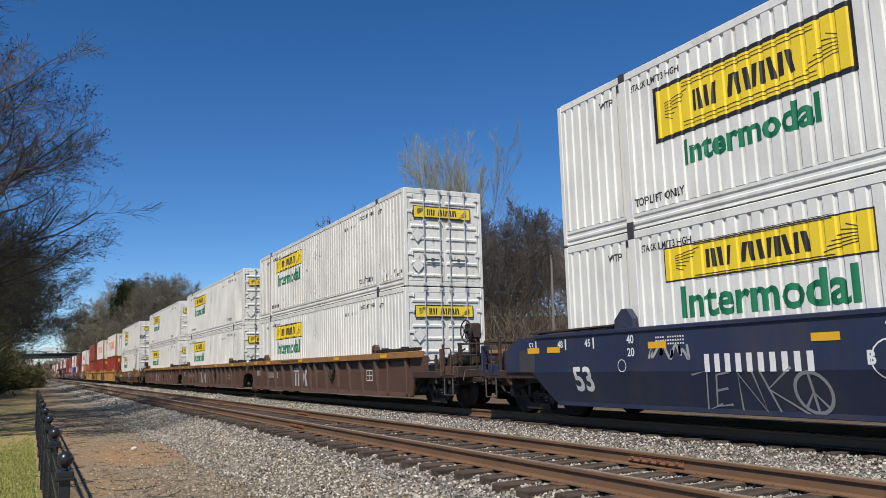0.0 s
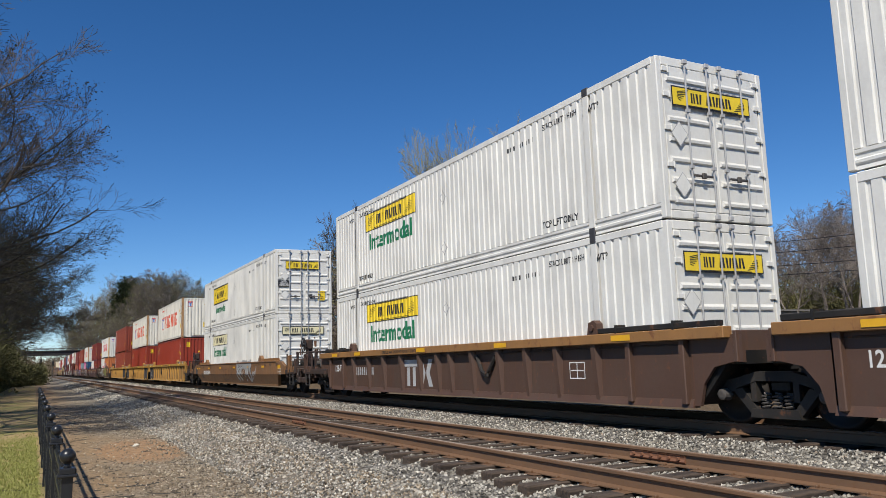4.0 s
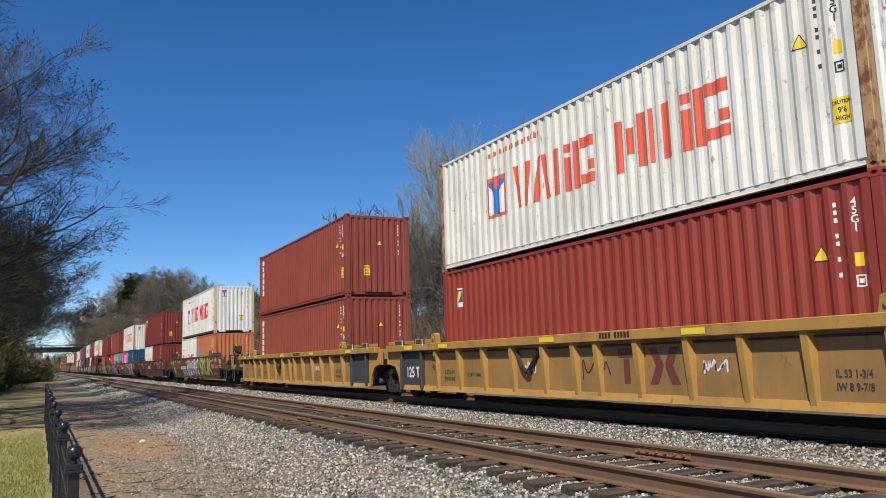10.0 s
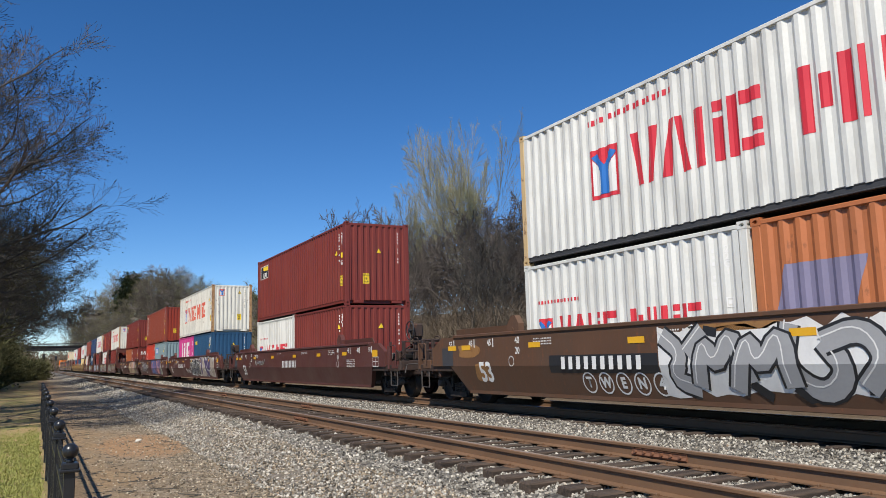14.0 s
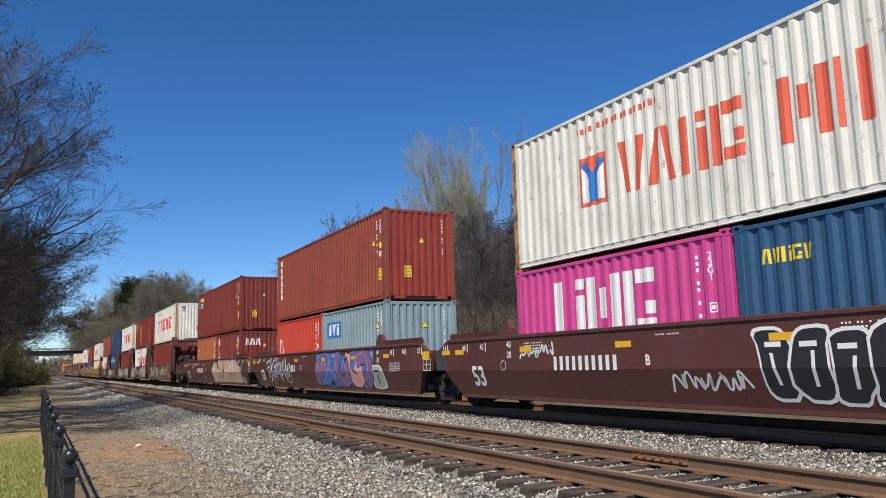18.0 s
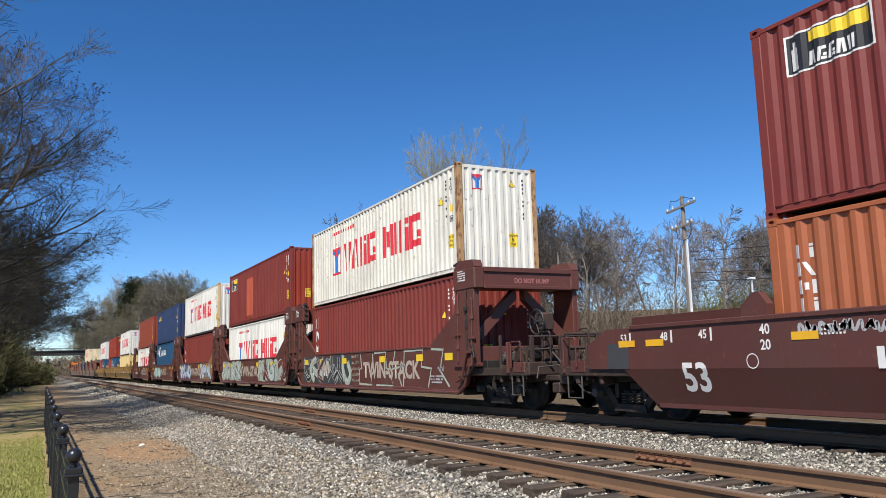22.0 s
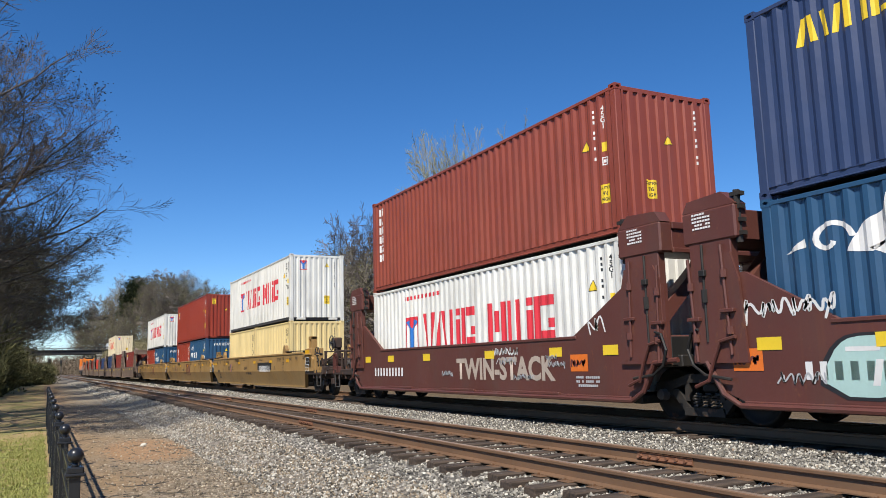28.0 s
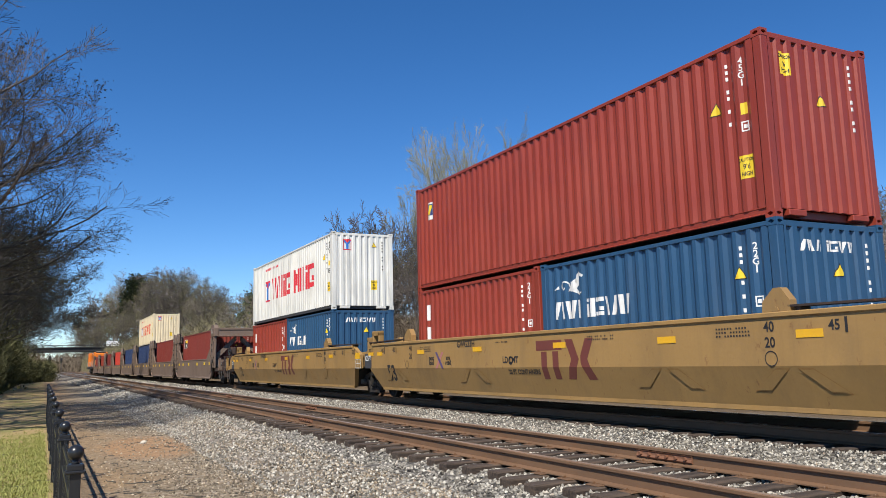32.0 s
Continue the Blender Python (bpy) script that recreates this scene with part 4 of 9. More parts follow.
def coupler(parent, x, s, mat=None):
    """A knuckle coupler with its draft box, air hose and cut lever; s is the end it faces."""
    c = part("coupler", shape(("coupler",), lambda: Geo().box(-0.5, 0.35, -0.1, 0.1, 0.72, 0.94, 0.03).box(0.3, 0.52, -0.16, 0.16, 0.68, 0.98, 0.04).prism([(0.48, -0.16), (0.66, -0.05), (0.62, 0.06), (0.5, 0.02)], "z", 0.7, 0.96)), WORN_STEEL, parent, "rust-brown knuckle coupler", pose(x, 0, 0, 0, 0, 0 if s > 0 else 180))
    part("air_hose", shape(("hose",), lambda: Geo().pipe([(0.0, -0.35, 0.78), (0.22, -0.38, 0.62), (0.42, -0.36, 0.42), (0.62, -0.3, 0.36)], 0.025, 6)), M_BLACK, c)
    part("cut_lever", shape(("lever",), lambda: Geo().pipe([(0.3, 0.0, 1.0), (0.25, -0.5, 1.0), (0.22, -1.35, 0.95), (0.24, -1.42, 0.72)], 0.014, 5)), WORN_STEEL, c)
    return c


def ladder(parent, x, y, z0, z1, mat, width=0.42, rungs=4):
    g = Geo()
    for s in (-1, 1):
        g.tube((x + s * width / 2, y, z0), (x + s * width / 2, y, z1), 0.016, n=6)
    for i in range(rungs):
        z = z0 + 0.08 + (z1 - z0 - 0.16) * i / max(1, rungs - 1)
        g.tube((x - width / 2, y, z), (x + width / 2, y, z), 0.013, n=6)
    return part("ladder", g, mat, parent)


def handrail(parent, x, y, z0, z1, mat, d=0.3):
    return part("grab_rail", shape(("rail", round(z1 - z0, 2), round(d, 2)), lambda: Geo().pipe([(-d / 2, 0, 0), (-d / 2, 0, z1 - z0 - 0.04), (-d / 2 + 0.04, 0, z1 - z0), (d / 2 - 0.04, 0, z1 - z0), (d / 2, 0, z1 - z0 - 0.04), (d / 2, 0, 0)], 0.016, 6)), mat, parent, "", pose(x, y, z0))


def coupler_end(car, half, s, mat, deck=0.93, brake=False, well=9.0):
    """The platform, end beam, steps and rails past the truck at a coupled end."""
    tail = half - 0.62
    n = tail - well
    side_mat, mat = mat, GRIMY
    out = pose(s * well, 0, 0, 0, 0, 0 if s > 0 else 180)
    part("centre_sill", shape(("csill", round(n, 2)), lambda: Geo().box(-0.4, n, -0.36, 0.36, deck - 0.30, deck, 0.02)), mat, car, "", out)
    for y in (-1.4, 1.4):
        part("side_rail", shape(("srail", round(n, 2), y), lambda: Geo().box(-0.6, n, y - 0.06, y + 0.06, deck - 0.16, deck + 0.02, 0.015)), mat, car, "", out)
    for i in range(3):
        part("cross_beam", shape(("xbeam",), lambda: Geo().box(-0.05, 0.05, -1.34, 1.34, -0.12, 0.0, 0.01)), mat, car, "", out @ pose(n * (i + 0.5) / 3, 0, deck))
    part("end_beam", shape(("beam",), lambda: Geo().box(-0.07, 0.07, -1.45, 1.45, 0.78, 1.06, 0.02)), mat, car, "", pose(s * tail, 0, 0))
    for y in (-1.44, 1.44):
        part("step", shape(("step",), lambda: Geo().pipe([(-0.22, 0, 0.86), (-0.22, 0, 0.36), (0.22, 0, 0.36), (0.22, 0, 0.86)], 0.018, 6)), WORN_STEEL, car, "bent bar step", pose(s * (tail - 0.4), y, 0))
    part("end_plate", shape(("eplate",), lambda: Geo().box(-0.1, 0.34, -0.03, 0.03, 0.84, 1.06, 0.01).box(-0.34, -0.27, -0.06, 0.06, 0.82, 1.5, 0.012)), side_mat, car, "", pose(s * (tail - 0.42), -1.44, 0))
    handrail(car, s * (tail - 0.35), -1.5, 0.95, 1.5, side_mat, 0.4)
    handrail(car, s * (tail - 0.05), -0.9, 1.02, 1.7, mat, 0.3)
    handrail(car, s * (tail - 0.05), 0.9, 1.02, 1.7, mat, 0.3)
    part("grating", shape(("grate",), grating_geo), DARK_STEEL, car, "steel walkway grating", pose(s * (tail - 0.45), 0, 1.06))
    post = shape(("epost",), lambda: Geo().box(-0.035, 0.035, -0.045, 0.045, 0.0, 0.62, 0.008))
    for y in (-1.3, -0.55, 0.55, 1.3):
        part("end_post", post, mat, car, "", pose(s * (tail - 0.02), y, 1.0))
    part("end_railing", shape(("erail",), lambda: Geo().pipe([(0, -1.36, 0), (0, 1.36, 0)], 0.026, 6)), mat, car, "", pose(s * (tail - 0.02), 0, 1.6))
    part("end_railing", shape(("erail",), lambda: Geo().pipe([(0, -1.36, 0), (0, 1.36, 0)], 0.026, 6)), mat, car, "", pose(s * (tail - 0.02), 0, 1.32))
    part("brake_pipe", shape(("bpip",), lambda: Geo().pipe([(-0.1, -0.4, 0.78), (-0.5, -0.55, 0.74), (-0.9, -1.15, 0.8), (-1.6, -1.22, 0.84), (-1.9, -1.1, 0.7)], 0.028, 6)), DARK_STEEL, car, "", pose(s * tail, 0, 0, 0, 0, 0) if s > 0 else pose(s * tail, 0, 0) @ Matrix.Diagonal((-1, 1, 1, 1)))
    part("valve_body", shape(("valve",), lambda: Geo().box(-0.16, 0.16, -0.14, 0.14, -0.16, 0.14, 0.03).tube((0, -0.14, 0), (0, -0.26, 0), 0.09, n=12).tube((-0.16, 0, -0.05), (-0.3, 0, -0.05), 0.06, n=10)), WORN_STEEL, car, "", pose(s * (tail - 1.15), -1.1, 1.16))
    part("lever_bracket", shape(("levb",), lambda: Geo().prism([(-0.2, 0.0), (0.22, 0.0), (0.12, 0.34), (-0.06, 0.42)], "y", -0.03, 0.03)), mat, car, "", pose(s * (tail - 0.7), -1.2, 0.96))
    part("chain", shape(("chain",), chain_geo), WORN_STEEL, car, "", pose(s * (tail - 0.8), -1.0, 0.8))
    k = int(half * 100) % 3
    part("brake_gear", shape(("bgear", k), lambda: brake_gear_geo(k)), GRIMY, car, "", pose(s * tail, 0, 0) if s > 0 else pose(s * tail, 0, 0) @ Matrix.Diagonal((-1, 1, 1, 1)))
    coupler(car, s * (half - 0.55), s)
    if brake:
        b = part("brake_stand", shape(("bstand",), lambda: Geo().box(-0.08, 0.08, -0.12, 0.12, 0.0, 1.05, 0.02).box(-0.16, 0.16, -0.2, 0.12, 0.7, 1.1, 0.04)), mat, car, "", pose(s * (tail - 0.25), -0.75, 1.02))
        part("brake_wheel", shape(("bwheel",), brake_wheel_geo), M_BLACK, b, "black spoked hand brake wheel", pose(0, -0.24, 0.9))
        part("brake_cylinder", shape(("bcyl",), lambda: Geo().tube((-0.3, 0, 0), (0.35, 0, 0), 0.17, n=16).tube((-0.36, 0, 0), (-0.3, 0, 0), 0.2, n=16)), mat, car, "", pose(s * (tail - 0.95), 0.2, 1.2))
        part("reservoir", shape(("resv",), lambda: Geo().tube((-0.5, 0, 0), (0.5, 0, 0), 0.2, n=16)), DARK_STEEL, car, "", pose(s * (tail - 1.0), -0.55, 1.22))


def grating_geo():
    g = Geo()
    for i in range(12):
        g.box(-0.3, 0.3, -1.35 + i * 0.235, -1.33 + i * 0.235, -0.03, 0.0)
    for i in range(4):
        g.box(-0.3 + i * 0.2, -0.285 + i * 0.2, -1.35, 1.28, -0.03, 0.002)
    return g


def chain_geo():
    """A slack chain run as a thin knotted rod."""
    return Geo().pipe([(-0.5 + 0.1 * i, 0.012 * (-1) ** i, -0.16 * math.sin(math.pi * i / 10)) for i in range(11)], 0.018, 5)


def brake_wheel_geo():
    g = Geo()
    n = 24
    pts = [(0.27 * math.cos(2 * math.pi * i / n), 0, 0.27 * math.sin(2 * math.pi * i / n)) for i in range(n + 1)]
    g.pipe(pts, 0.018, 6)
    for i in range(5):
        a = 2 * math.pi * i / 5
        g.tube((0.04 * math.cos(a), -0.02, 0.04 * math.sin(a)), (0.26 * math.cos(a), 0, 0.26 * math.sin(a)), 0.014, n=5)
    return g.tube((0, -0.05, 0), (0, 0.2, 0), 0.05, n=10)


def joint_end(car, half, s, mat, truckful):
    """An articulated end: short drawbar casting over the shared truck."""
    part("joint_casting", shape(("joint",), lambda: Geo().box(-0.55, 0.0, -0.3, 0.3, 0.78, 1.12, 0.04).lathe([(0.74, 0.0), (0.74, 0.34), (1.0, 0.30), (1.02, 0.0)], (0, 0, 0), "z", 16)), DARK_STEEL, car, "", pose(s * half, 0, 0, 0, 0, 0 if s > 0 else 180))
    part("end_bulkhead", shape(("jend",), lambda: Geo().box(-0.35, -0.28, -1.42, 1.42, 0.95, 1.42, 0.01).box(-0.6, -0.2, -0.32, 0.32, 0.86, 1.3, 0.03)), mat, car, "", pose(s * half, 0, 0, 0, 0, 0 if s > 0 else 180))


def mark(car, key, data, mat, x, z, y=-1.508, label=""):
    """A painted mark on a car's near side."""
    ob = part("painted_mark", data, mat, car, label, pose(x, y, z))
    return tagged(ob, label, kind="stuff") if key in ("num", "lines") else ob


def slab_mark(k):
    """A broad bar on two stems and two chevrons back to back."""
    p = [rect(-0.78, -0.06, 0.15, 0.31), rect(-0.64, -0.48, -0.31, 0.13), rect(-0.32, -0.16, -0.31, 0.13),
         [(0.02, 0.31), (0.22, 0.31), (0.37, 0.0), (0.22, -0.31), (0.02, -0.31), (0.18, 0.0)], [(0.74, 0.31), (0.54, 0.31), (0.41, 0.05), (0.41, -0.05), (0.54, -0.31), (0.74, -0.31), (0.58, 0.0)]]
    return [[(x * k, z * k) for x, z in q] for q in p]


def number_bars(car, mat, x, z, y, n, w, h, seed=18):
    """A number shown as plain bars, one piece each."""
    rng = random.Random(seed)
    me = shape(("nbar", w, h), lambda: flat(rect(-w * 0.25, w * 0.25, -h / 2, h / 2)))
    for i in range(n):
        if rng.random() > 0.1:
            part("number_bar", me, mat, car, "", pose(x + (i - n / 2 + 0.5) * w, y, z))


def load_lines(car, mat, y, z, sx=1, squares=True):
    for x, t in ((9.0, "53"), (8.0, "48"), (7.15, "45")):
        mark(car, t, letters(t, 0.19, 0.004, 0.9), mat, sx * x - 0.07, z, y)
        mark(car, "tick", shape(("tick",), lambda: flat(rect(-0.02, 0.02, -0.1, 0.1))), mat, sx * x + 0.10, z, y)
    mark(car, "40", letters("40", 0.2, 0.004, 0.9), mat, sx * 6.05, z + 0.02, y)
    mark(car, "20", letters("20", 0.2, 0.004, 0.9), mat, sx * 6.05, z - 0.2, y)


def reflectors(car, xs, z, y=-1.508, w=0.42, h=0.11, mat=None):
    for x in xs:
        part("reflector", shape(("refl", w, h), lambda: Geo().box(-w / 2, w / 2, -0.004, 0.0, -h / 2, h / 2)), mat or M_REFLECT, car, "amber reflective strip", pose(x, y, z))


def smooth_side(end_a, end_b):
    """A gull-sided plate in two flats, sloping up over the trucks; end_a and end_b are its ends at +x and -x."""
    up = [(-end_b, 0.90), (-9.15, 0.90), (9.15, 0.90), (end_a, 0.90), (end_a, 1.34), (end_a - 0.55, 1.60), (-end_b + 0.55, 1.60), (-end_b, 1.34)]
    g = Geo().prism(up, "y", -1.50, -1.38)
    lo = [(-9.12, -1.50, 0.90), (9.12, -1.50, 0.90), (8.55, -1.30, 0.30), (-8.55, -1.30, 0.30), (-9.12, -1.36, 0.90), (9.12, -1.36, 0.90), (8.55, -1.18, 0.30), (-8.55, -1.18, 0.30)]
    return g.poly(lo, [(0, 1, 2, 3), (4, 7, 6, 5), (0, 3, 7, 4), (1, 5, 6, 2), (3, 2, 6, 7)])


def smooth_car(label, mat, half_a, half_b, lead, trail, group="", dark=None, wheels="both"):
    """A smooth-sided fifty-three-foot well car. lead/trail: 'coupled' or 'joint'."""
    car = thing("well_car", label, "railway car", group)
    ea = 10.1 if lead == "coupled" else 9.55
    eb = 10.1 if trail == "coupled" else 9.55
    side = shape(("smooth", ea, eb), lambda: smooth_side(ea, eb))
    part("side_plate", side, mat, car)
    part("side_plate", shape(("smooth", eb, ea), lambda: smooth_side(eb, ea)), mat, car, "", TURN)
    chord = shape(("chord53",), lambda: Geo().box(-8.9, 8.9, -0.10, 0.08, -0.03, 0.045, 0.012))
    foot = shape(("foot53",), lambda: Geo().box(-8.5, 8.5, -0.06, 0.06, -0.05, 0.04, 0.01))
    for s in (-1, 1):
        part("top_chord", chord, mat, car, "", pose(0, s * 1.43, 1.60))
        part("bottom_chord", foot, mat, car, "", pose(0, s * 1.25, 0.30))
    part("well_floor", shape(("floor53",), lambda: well_floor(8.4)), DARK_STEEL, car)
    raised = shape(("flap",), lambda: Geo().prism([(0.0, 0.0), (2.9, 0.0), (2.8, 0.16), (0.06, 0.16)], "y", -0.015, 0.015))
    lying = shape(("flap", 2), lambda: Geo().prism([(0.0, 0.0), (2.7, -0.03), (2.7, 0.0), (0.0, 0.03)], "y", -0.13, 0.14).box(0.1, 0.18, -0.1, 0.1, -0.07, 0.0).box(2.4, 2.48, -0.1, 0.1, -0.1, -0.03))
    guide = shape(("guide",), lambda: Geo().prism([(-0.24, -0.05), (0.24, -0.05), (0.24, 0.16), (0.10, 0.34), (-0.02, 0.34), (-0.22, 0.16)], "y", -0.09, 0.05).tube((0.0, -0.1, 0.03), (0.0, -0.06, 0.03), 0.05, n=8))
    for s in (-1, 1):
        if dark is not None:
            part("guide_flap", raised, dark, car, "raised steel guide plate", pose(6.1 if s > 0 else -6.1 - 2.9, -1.36, 1.63, 8))
        else:
            part("guide_flap", lying, GRIMY, car, "lowered dark guide plate", pose(6.4, -1.38, 1.70) if s > 0 else pose(-6.4, -1.38, 1.70) @ Matrix.Diagonal((-1, 1, 1, 1)))
        part("guide_post", guide, mat, car, "", pose(s * 6.2, -1.42, 1.64))
        part("guide_post", guide, mat, car, "", pose(s * 6.2, 1.42, 1.64, 0, 0, 180))
    end_section(car, mat, 8.5, ea, 1, lead)
    end_section(car, mat, 8.5, eb, -1, trail)
    if lead == "coupled":
        coupler_end(car, half_a, 1, mat, brake=True)
        truck(car, 9.5)
    else:
        joint_end(car, half_a, 1, mat, True)
    if trail == "coupled":
        coupler_end(car, half_b, -1, mat)
        truck(car, -9.5)
    else:
        joint_end(car, half_b, -1, mat, False)
        truck(car, -half_b)
    return car


def well_floor(n):
    g = Geo().box(-n, n, -0.30, 0.30, 0.30, 0.40, 0.01)
    for i in range(9):
        x = -n + 2 * n * i / 8
        g.box(x - 0.12, x + 0.12, -1.25, 1.25, 0.29, 0.43, 0.01)
    return g


def end_section(car, mat, a, b, s, how):
    """The sloped floor and cross bolster that rise from the well to the truck."""
    g = Geo()
    g.prism([(a - 0.15, 0.30), (a + 0.05, 0.30), (a + 0.62, 0.92), (b, 0.92), (b, 1.12), (a + 0.5, 1.12), (a + 0.35, 0.92)], "y", -1.30, 1.30)
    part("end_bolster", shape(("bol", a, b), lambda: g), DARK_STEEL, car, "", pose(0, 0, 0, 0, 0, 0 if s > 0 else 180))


def ribbed_car(label, mat, sill, half_a, half_b, lead, trail, group="", panel=None):
    """A fifty-three-foot well car with a heavy top sill and upright ribs along a recessed side sheet."""
    car = thing("well_car", label, "railway car", group)
    sheetg = shape(("ribsheet",), lambda: Geo().box(-8.5, 8.5, -0.02, 0.02, 0.28, 1.36))
    sillg = shape(("ribsill",), lambda: Geo().box(-9.3, 9.3, -0.10, 0.10, -0.09, 0.09, 0.012))
    footg = shape(("ribfoot",), lambda: Geo().prism([(-0.10, 0.0), (0.06, 0.0), (0.06, 0.13), (-0.05, 0.13)], "x", -8.5, 8.5))
    rib = shape(("rib",), lambda: Geo().poly([(-0.06, -0.15, 1.0), (0.06, -0.15, 1.0), (0.12, 0.02, 1.0), (-0.12, 0.02, 1.0), (-0.05, -0.07, 0.0), (0.05, -0.07, 0.0), (0.09, 0.02, 0.0), (-0.09, 0.02, 0.0)], [(0, 1, 2, 3), (4, 7, 6, 5), (0, 4, 5, 1), (1, 5, 6, 2), (2, 6, 7, 3), (3, 7, 4, 0)]))
    endw = shape(("ribend",), lambda: Geo().prism([(8.5, 0.28), (8.62, 0.28), (8.72, 0.62), (8.95, 0.88), (9.3, 0.95), (9.52, 0.95), (9.52, 1.36), (8.5, 1.36)], "y", -0.03, 0.03))
    panelg = shape(("ribpanel",), lambda: Geo().box(-0.62, 0.62, -0.03, 0.02, 0.30, 1.34, 0.01).box(-0.70, -0.58, -0.12, 0.02, 0.30, 1.34, 0.015).box(0.58, 0.70, -0.12, 0.02, 0.30, 1.34, 0.015))
    for s in (-1, 1):
        t = 0 if s < 0 else 180
        part("side_sheet", sheetg, CAR_OCHRE if mat is CAR_YELLOW else mat, car, "grimy ochre side sheet" if mat is CAR_YELLOW else "", pose(0, s * 1.34, 0, 0, 0, t))
        part("train_line", shape(("ribline",), lambda: Geo().pipe([(-8.3, 0, 0), (0, 0, -0.01), (8.3, 0, 0)], 0.02, 6)), GRIMY, car, "", pose(0, s * 1.385, 1.24))
        part("top_sill", sillg, sill, car, "tan top sill" if sill is not mat else "", pose(0, s * 1.43, 1.40, 0, 0, t))
        part("bottom_sill", footg, mat, car, "", pose(0, s * 1.34, 0.25, 0, 0, t))
        for x in (-6.2, -4.95, -3.75, -2.5, -1.3, -0.25, 0.45, 1.55, 2.75, 3.85, 4.95, 6.15):
            part("rib", rib, mat, car, "", pose(x, s * 1.345, 0.31, 0, 0, t))
        for e in (-1, 1):
            part("end_web", endw, mat, car, "", pose(0, s * 1.36, 0) if e > 0 else pose(0, s * 1.36, 0, 0, 0, 180))
            plain = panel or (CAR_OCHRE if (lead if e > 0 else trail) == "coupled" else DARK_PANEL)
            part("end_panel", panelg, plain, car, "dark grey end panel" if plain is DARK_PANEL else "", pose(e * 7.72, s * 1.36, 0, 0, 0, t))
    part("well_floor", shape(("floor53",), lambda: well_floor(8.4)), DARK_STEEL, car)
    rack = shape(("rack",), lambda: Geo().box(-1.4, 1.4, -0.09, 0.09, 0.0, 0.09, 0.01).box(-0.9, -0.86, -0.11, 0.11, -0.02, 0.13).box(0.5, 0.54, -0.11, 0.11, -0.02, 0.13))
    sleeve = shape(("sleeve",), lambda: Geo().box(-0.32, 0.32, -0.105, 0.105, -0.012, 0.105, 0.012))
    lock = shape(("lock",), lambda: Geo().prism([(-0.15, 0.0), (0.15, 0.0), (0.13, 0.2), (0.05, 0.26), (-0.1, 0.22)], "y", -0.09, 0.06).tube((0, -0.12, 0.12), (0, -0.08, 0.12), 0.06, n=8))
    for e in (-1, 1):
        r = part("rack", rack, DARK_STEEL if mat is not CAR_YELLOW else mat, car, "", pose(e * 7.75, -1.42, 1.50))
        if mat is CAR_YELLOW:
            for x in (-0.55, 0.75):
                part("rack_sleeve", sleeve, DARK_PANEL, r, "black rubber sleeve with a pale clip", pose(x, 0, 0))
                part("sleeve_clip", shape(("clip",), lambda: Geo().box(-0.015, 0.015, -0.118, -0.108, -0.06, 0.12)), M_WHITE, r, "", pose(x + 0.2, 0, 0))
        part("lock_box", lock, mat, car, "", pose(e * 6.2, -1.42, 1.49))
    pipe = shape(("sag",), lambda: Geo().pipe([(-0.45, 0, 0.42), (-0.2, -0.03, 0.08), (0.0, -0.04, 0.0), (0.15, -0.03, 0.12), (0.38, 0, 0.42)], 0.045, 7).box(-0.08, 0.1, -0.07, 0.0, -0.06, 0.06, 0.02))
    part("drain_pipe", pipe, DARK_STEEL, car, "sagging dark pipe bracket", pose(-1.9 if mat is CAR_YELLOW else 2.2, -1.40, 0.76))
    end_section(car, mat, 8.5, 9.5, 1, lead)
    end_section(car, mat, 8.5, 9.5, -1, trail)
    if lead == "coupled":
        coupler_end(car, half_a, 1, mat, brake=True, well=9.4)
        truck(car, 9.6)
    else:
        joint_end(car, half_a, 1, mat, True)
    if trail == "coupled":
        coupler_end(car, half_b, -1, mat, well=9.4)
        truck(car, -9.6)
    else:
        joint_end(car, half_b, -1, mat, False)
        truck(car, -half_b)
    reflectors(car, (-7.7, -5.6, -1.0, 3.0, 7.0), 1.40, -1.537, 0.5, 0.10, M_YELLOW if mat is CAR_YELLOW else M_REFLECT)
    return car


def gusset_side(s_len=6.45):
    """The side of a forty-foot well with gussets rising to the bulkheads at both ends."""
    p = [(-6.35, 0.40), (6.35, 0.40), (6.75, 0.55), (7.0, 0.95), (7.35, 0.98), (7.35, 2.3), (6.25, 2.3), (4.75, 1.50), (-4.75, 1.50), (-6.25, 2.3), (-7.35, 2.3), (-7.35, 0.98), (-7.0, 0.95), (-6.75, 0.55)]
    return Geo().prism(p, "y", -0.04, 0.04)


def bulkhead_geo():
    """A tall end frame: two boxed posts, a head box each, cross beams and braces."""
    g = Geo()
    for s in (-1, 1):
        g.box(-0.42, 0.42, s * 1.44 - 0.08, s * 1.44 + 0.08, 0.98, 2.86, 0.015)
        g.box(-0.56, 0.52, s * 1.40 - 0.14, s * 1.40 + 0.14, 2.82, 3.34, 0.03)
        g.prism([(-0.56, 3.34), (-0.30, 3.56), (0.40, 3.52), (0.52, 3.34)], "y", s * 1.40 - 0.12, s * 1.40 + 0.12)
        g.prism([(s * 1.36, 1.4), (s * 1.36, 1.75), (s * 0.12, 2.9), (s * 0.12, 2.6)], "x", -0.12, 0.10)
    g.box(-0.30, 0.50, -1.27, 1.27, 2.84, 3.32, 0.02)
    g.box(0.47, 0.54, -1.27, 1.27, 3.22, 3.34, 0.01)
    g.box(0.47, 0.54, -1.27, 1.27, 2.82, 2.90, 0.01)
    g.box(-0.30, 0.30, -1.4, 1.4, 1.05, 1.45, 0.02)
    return g


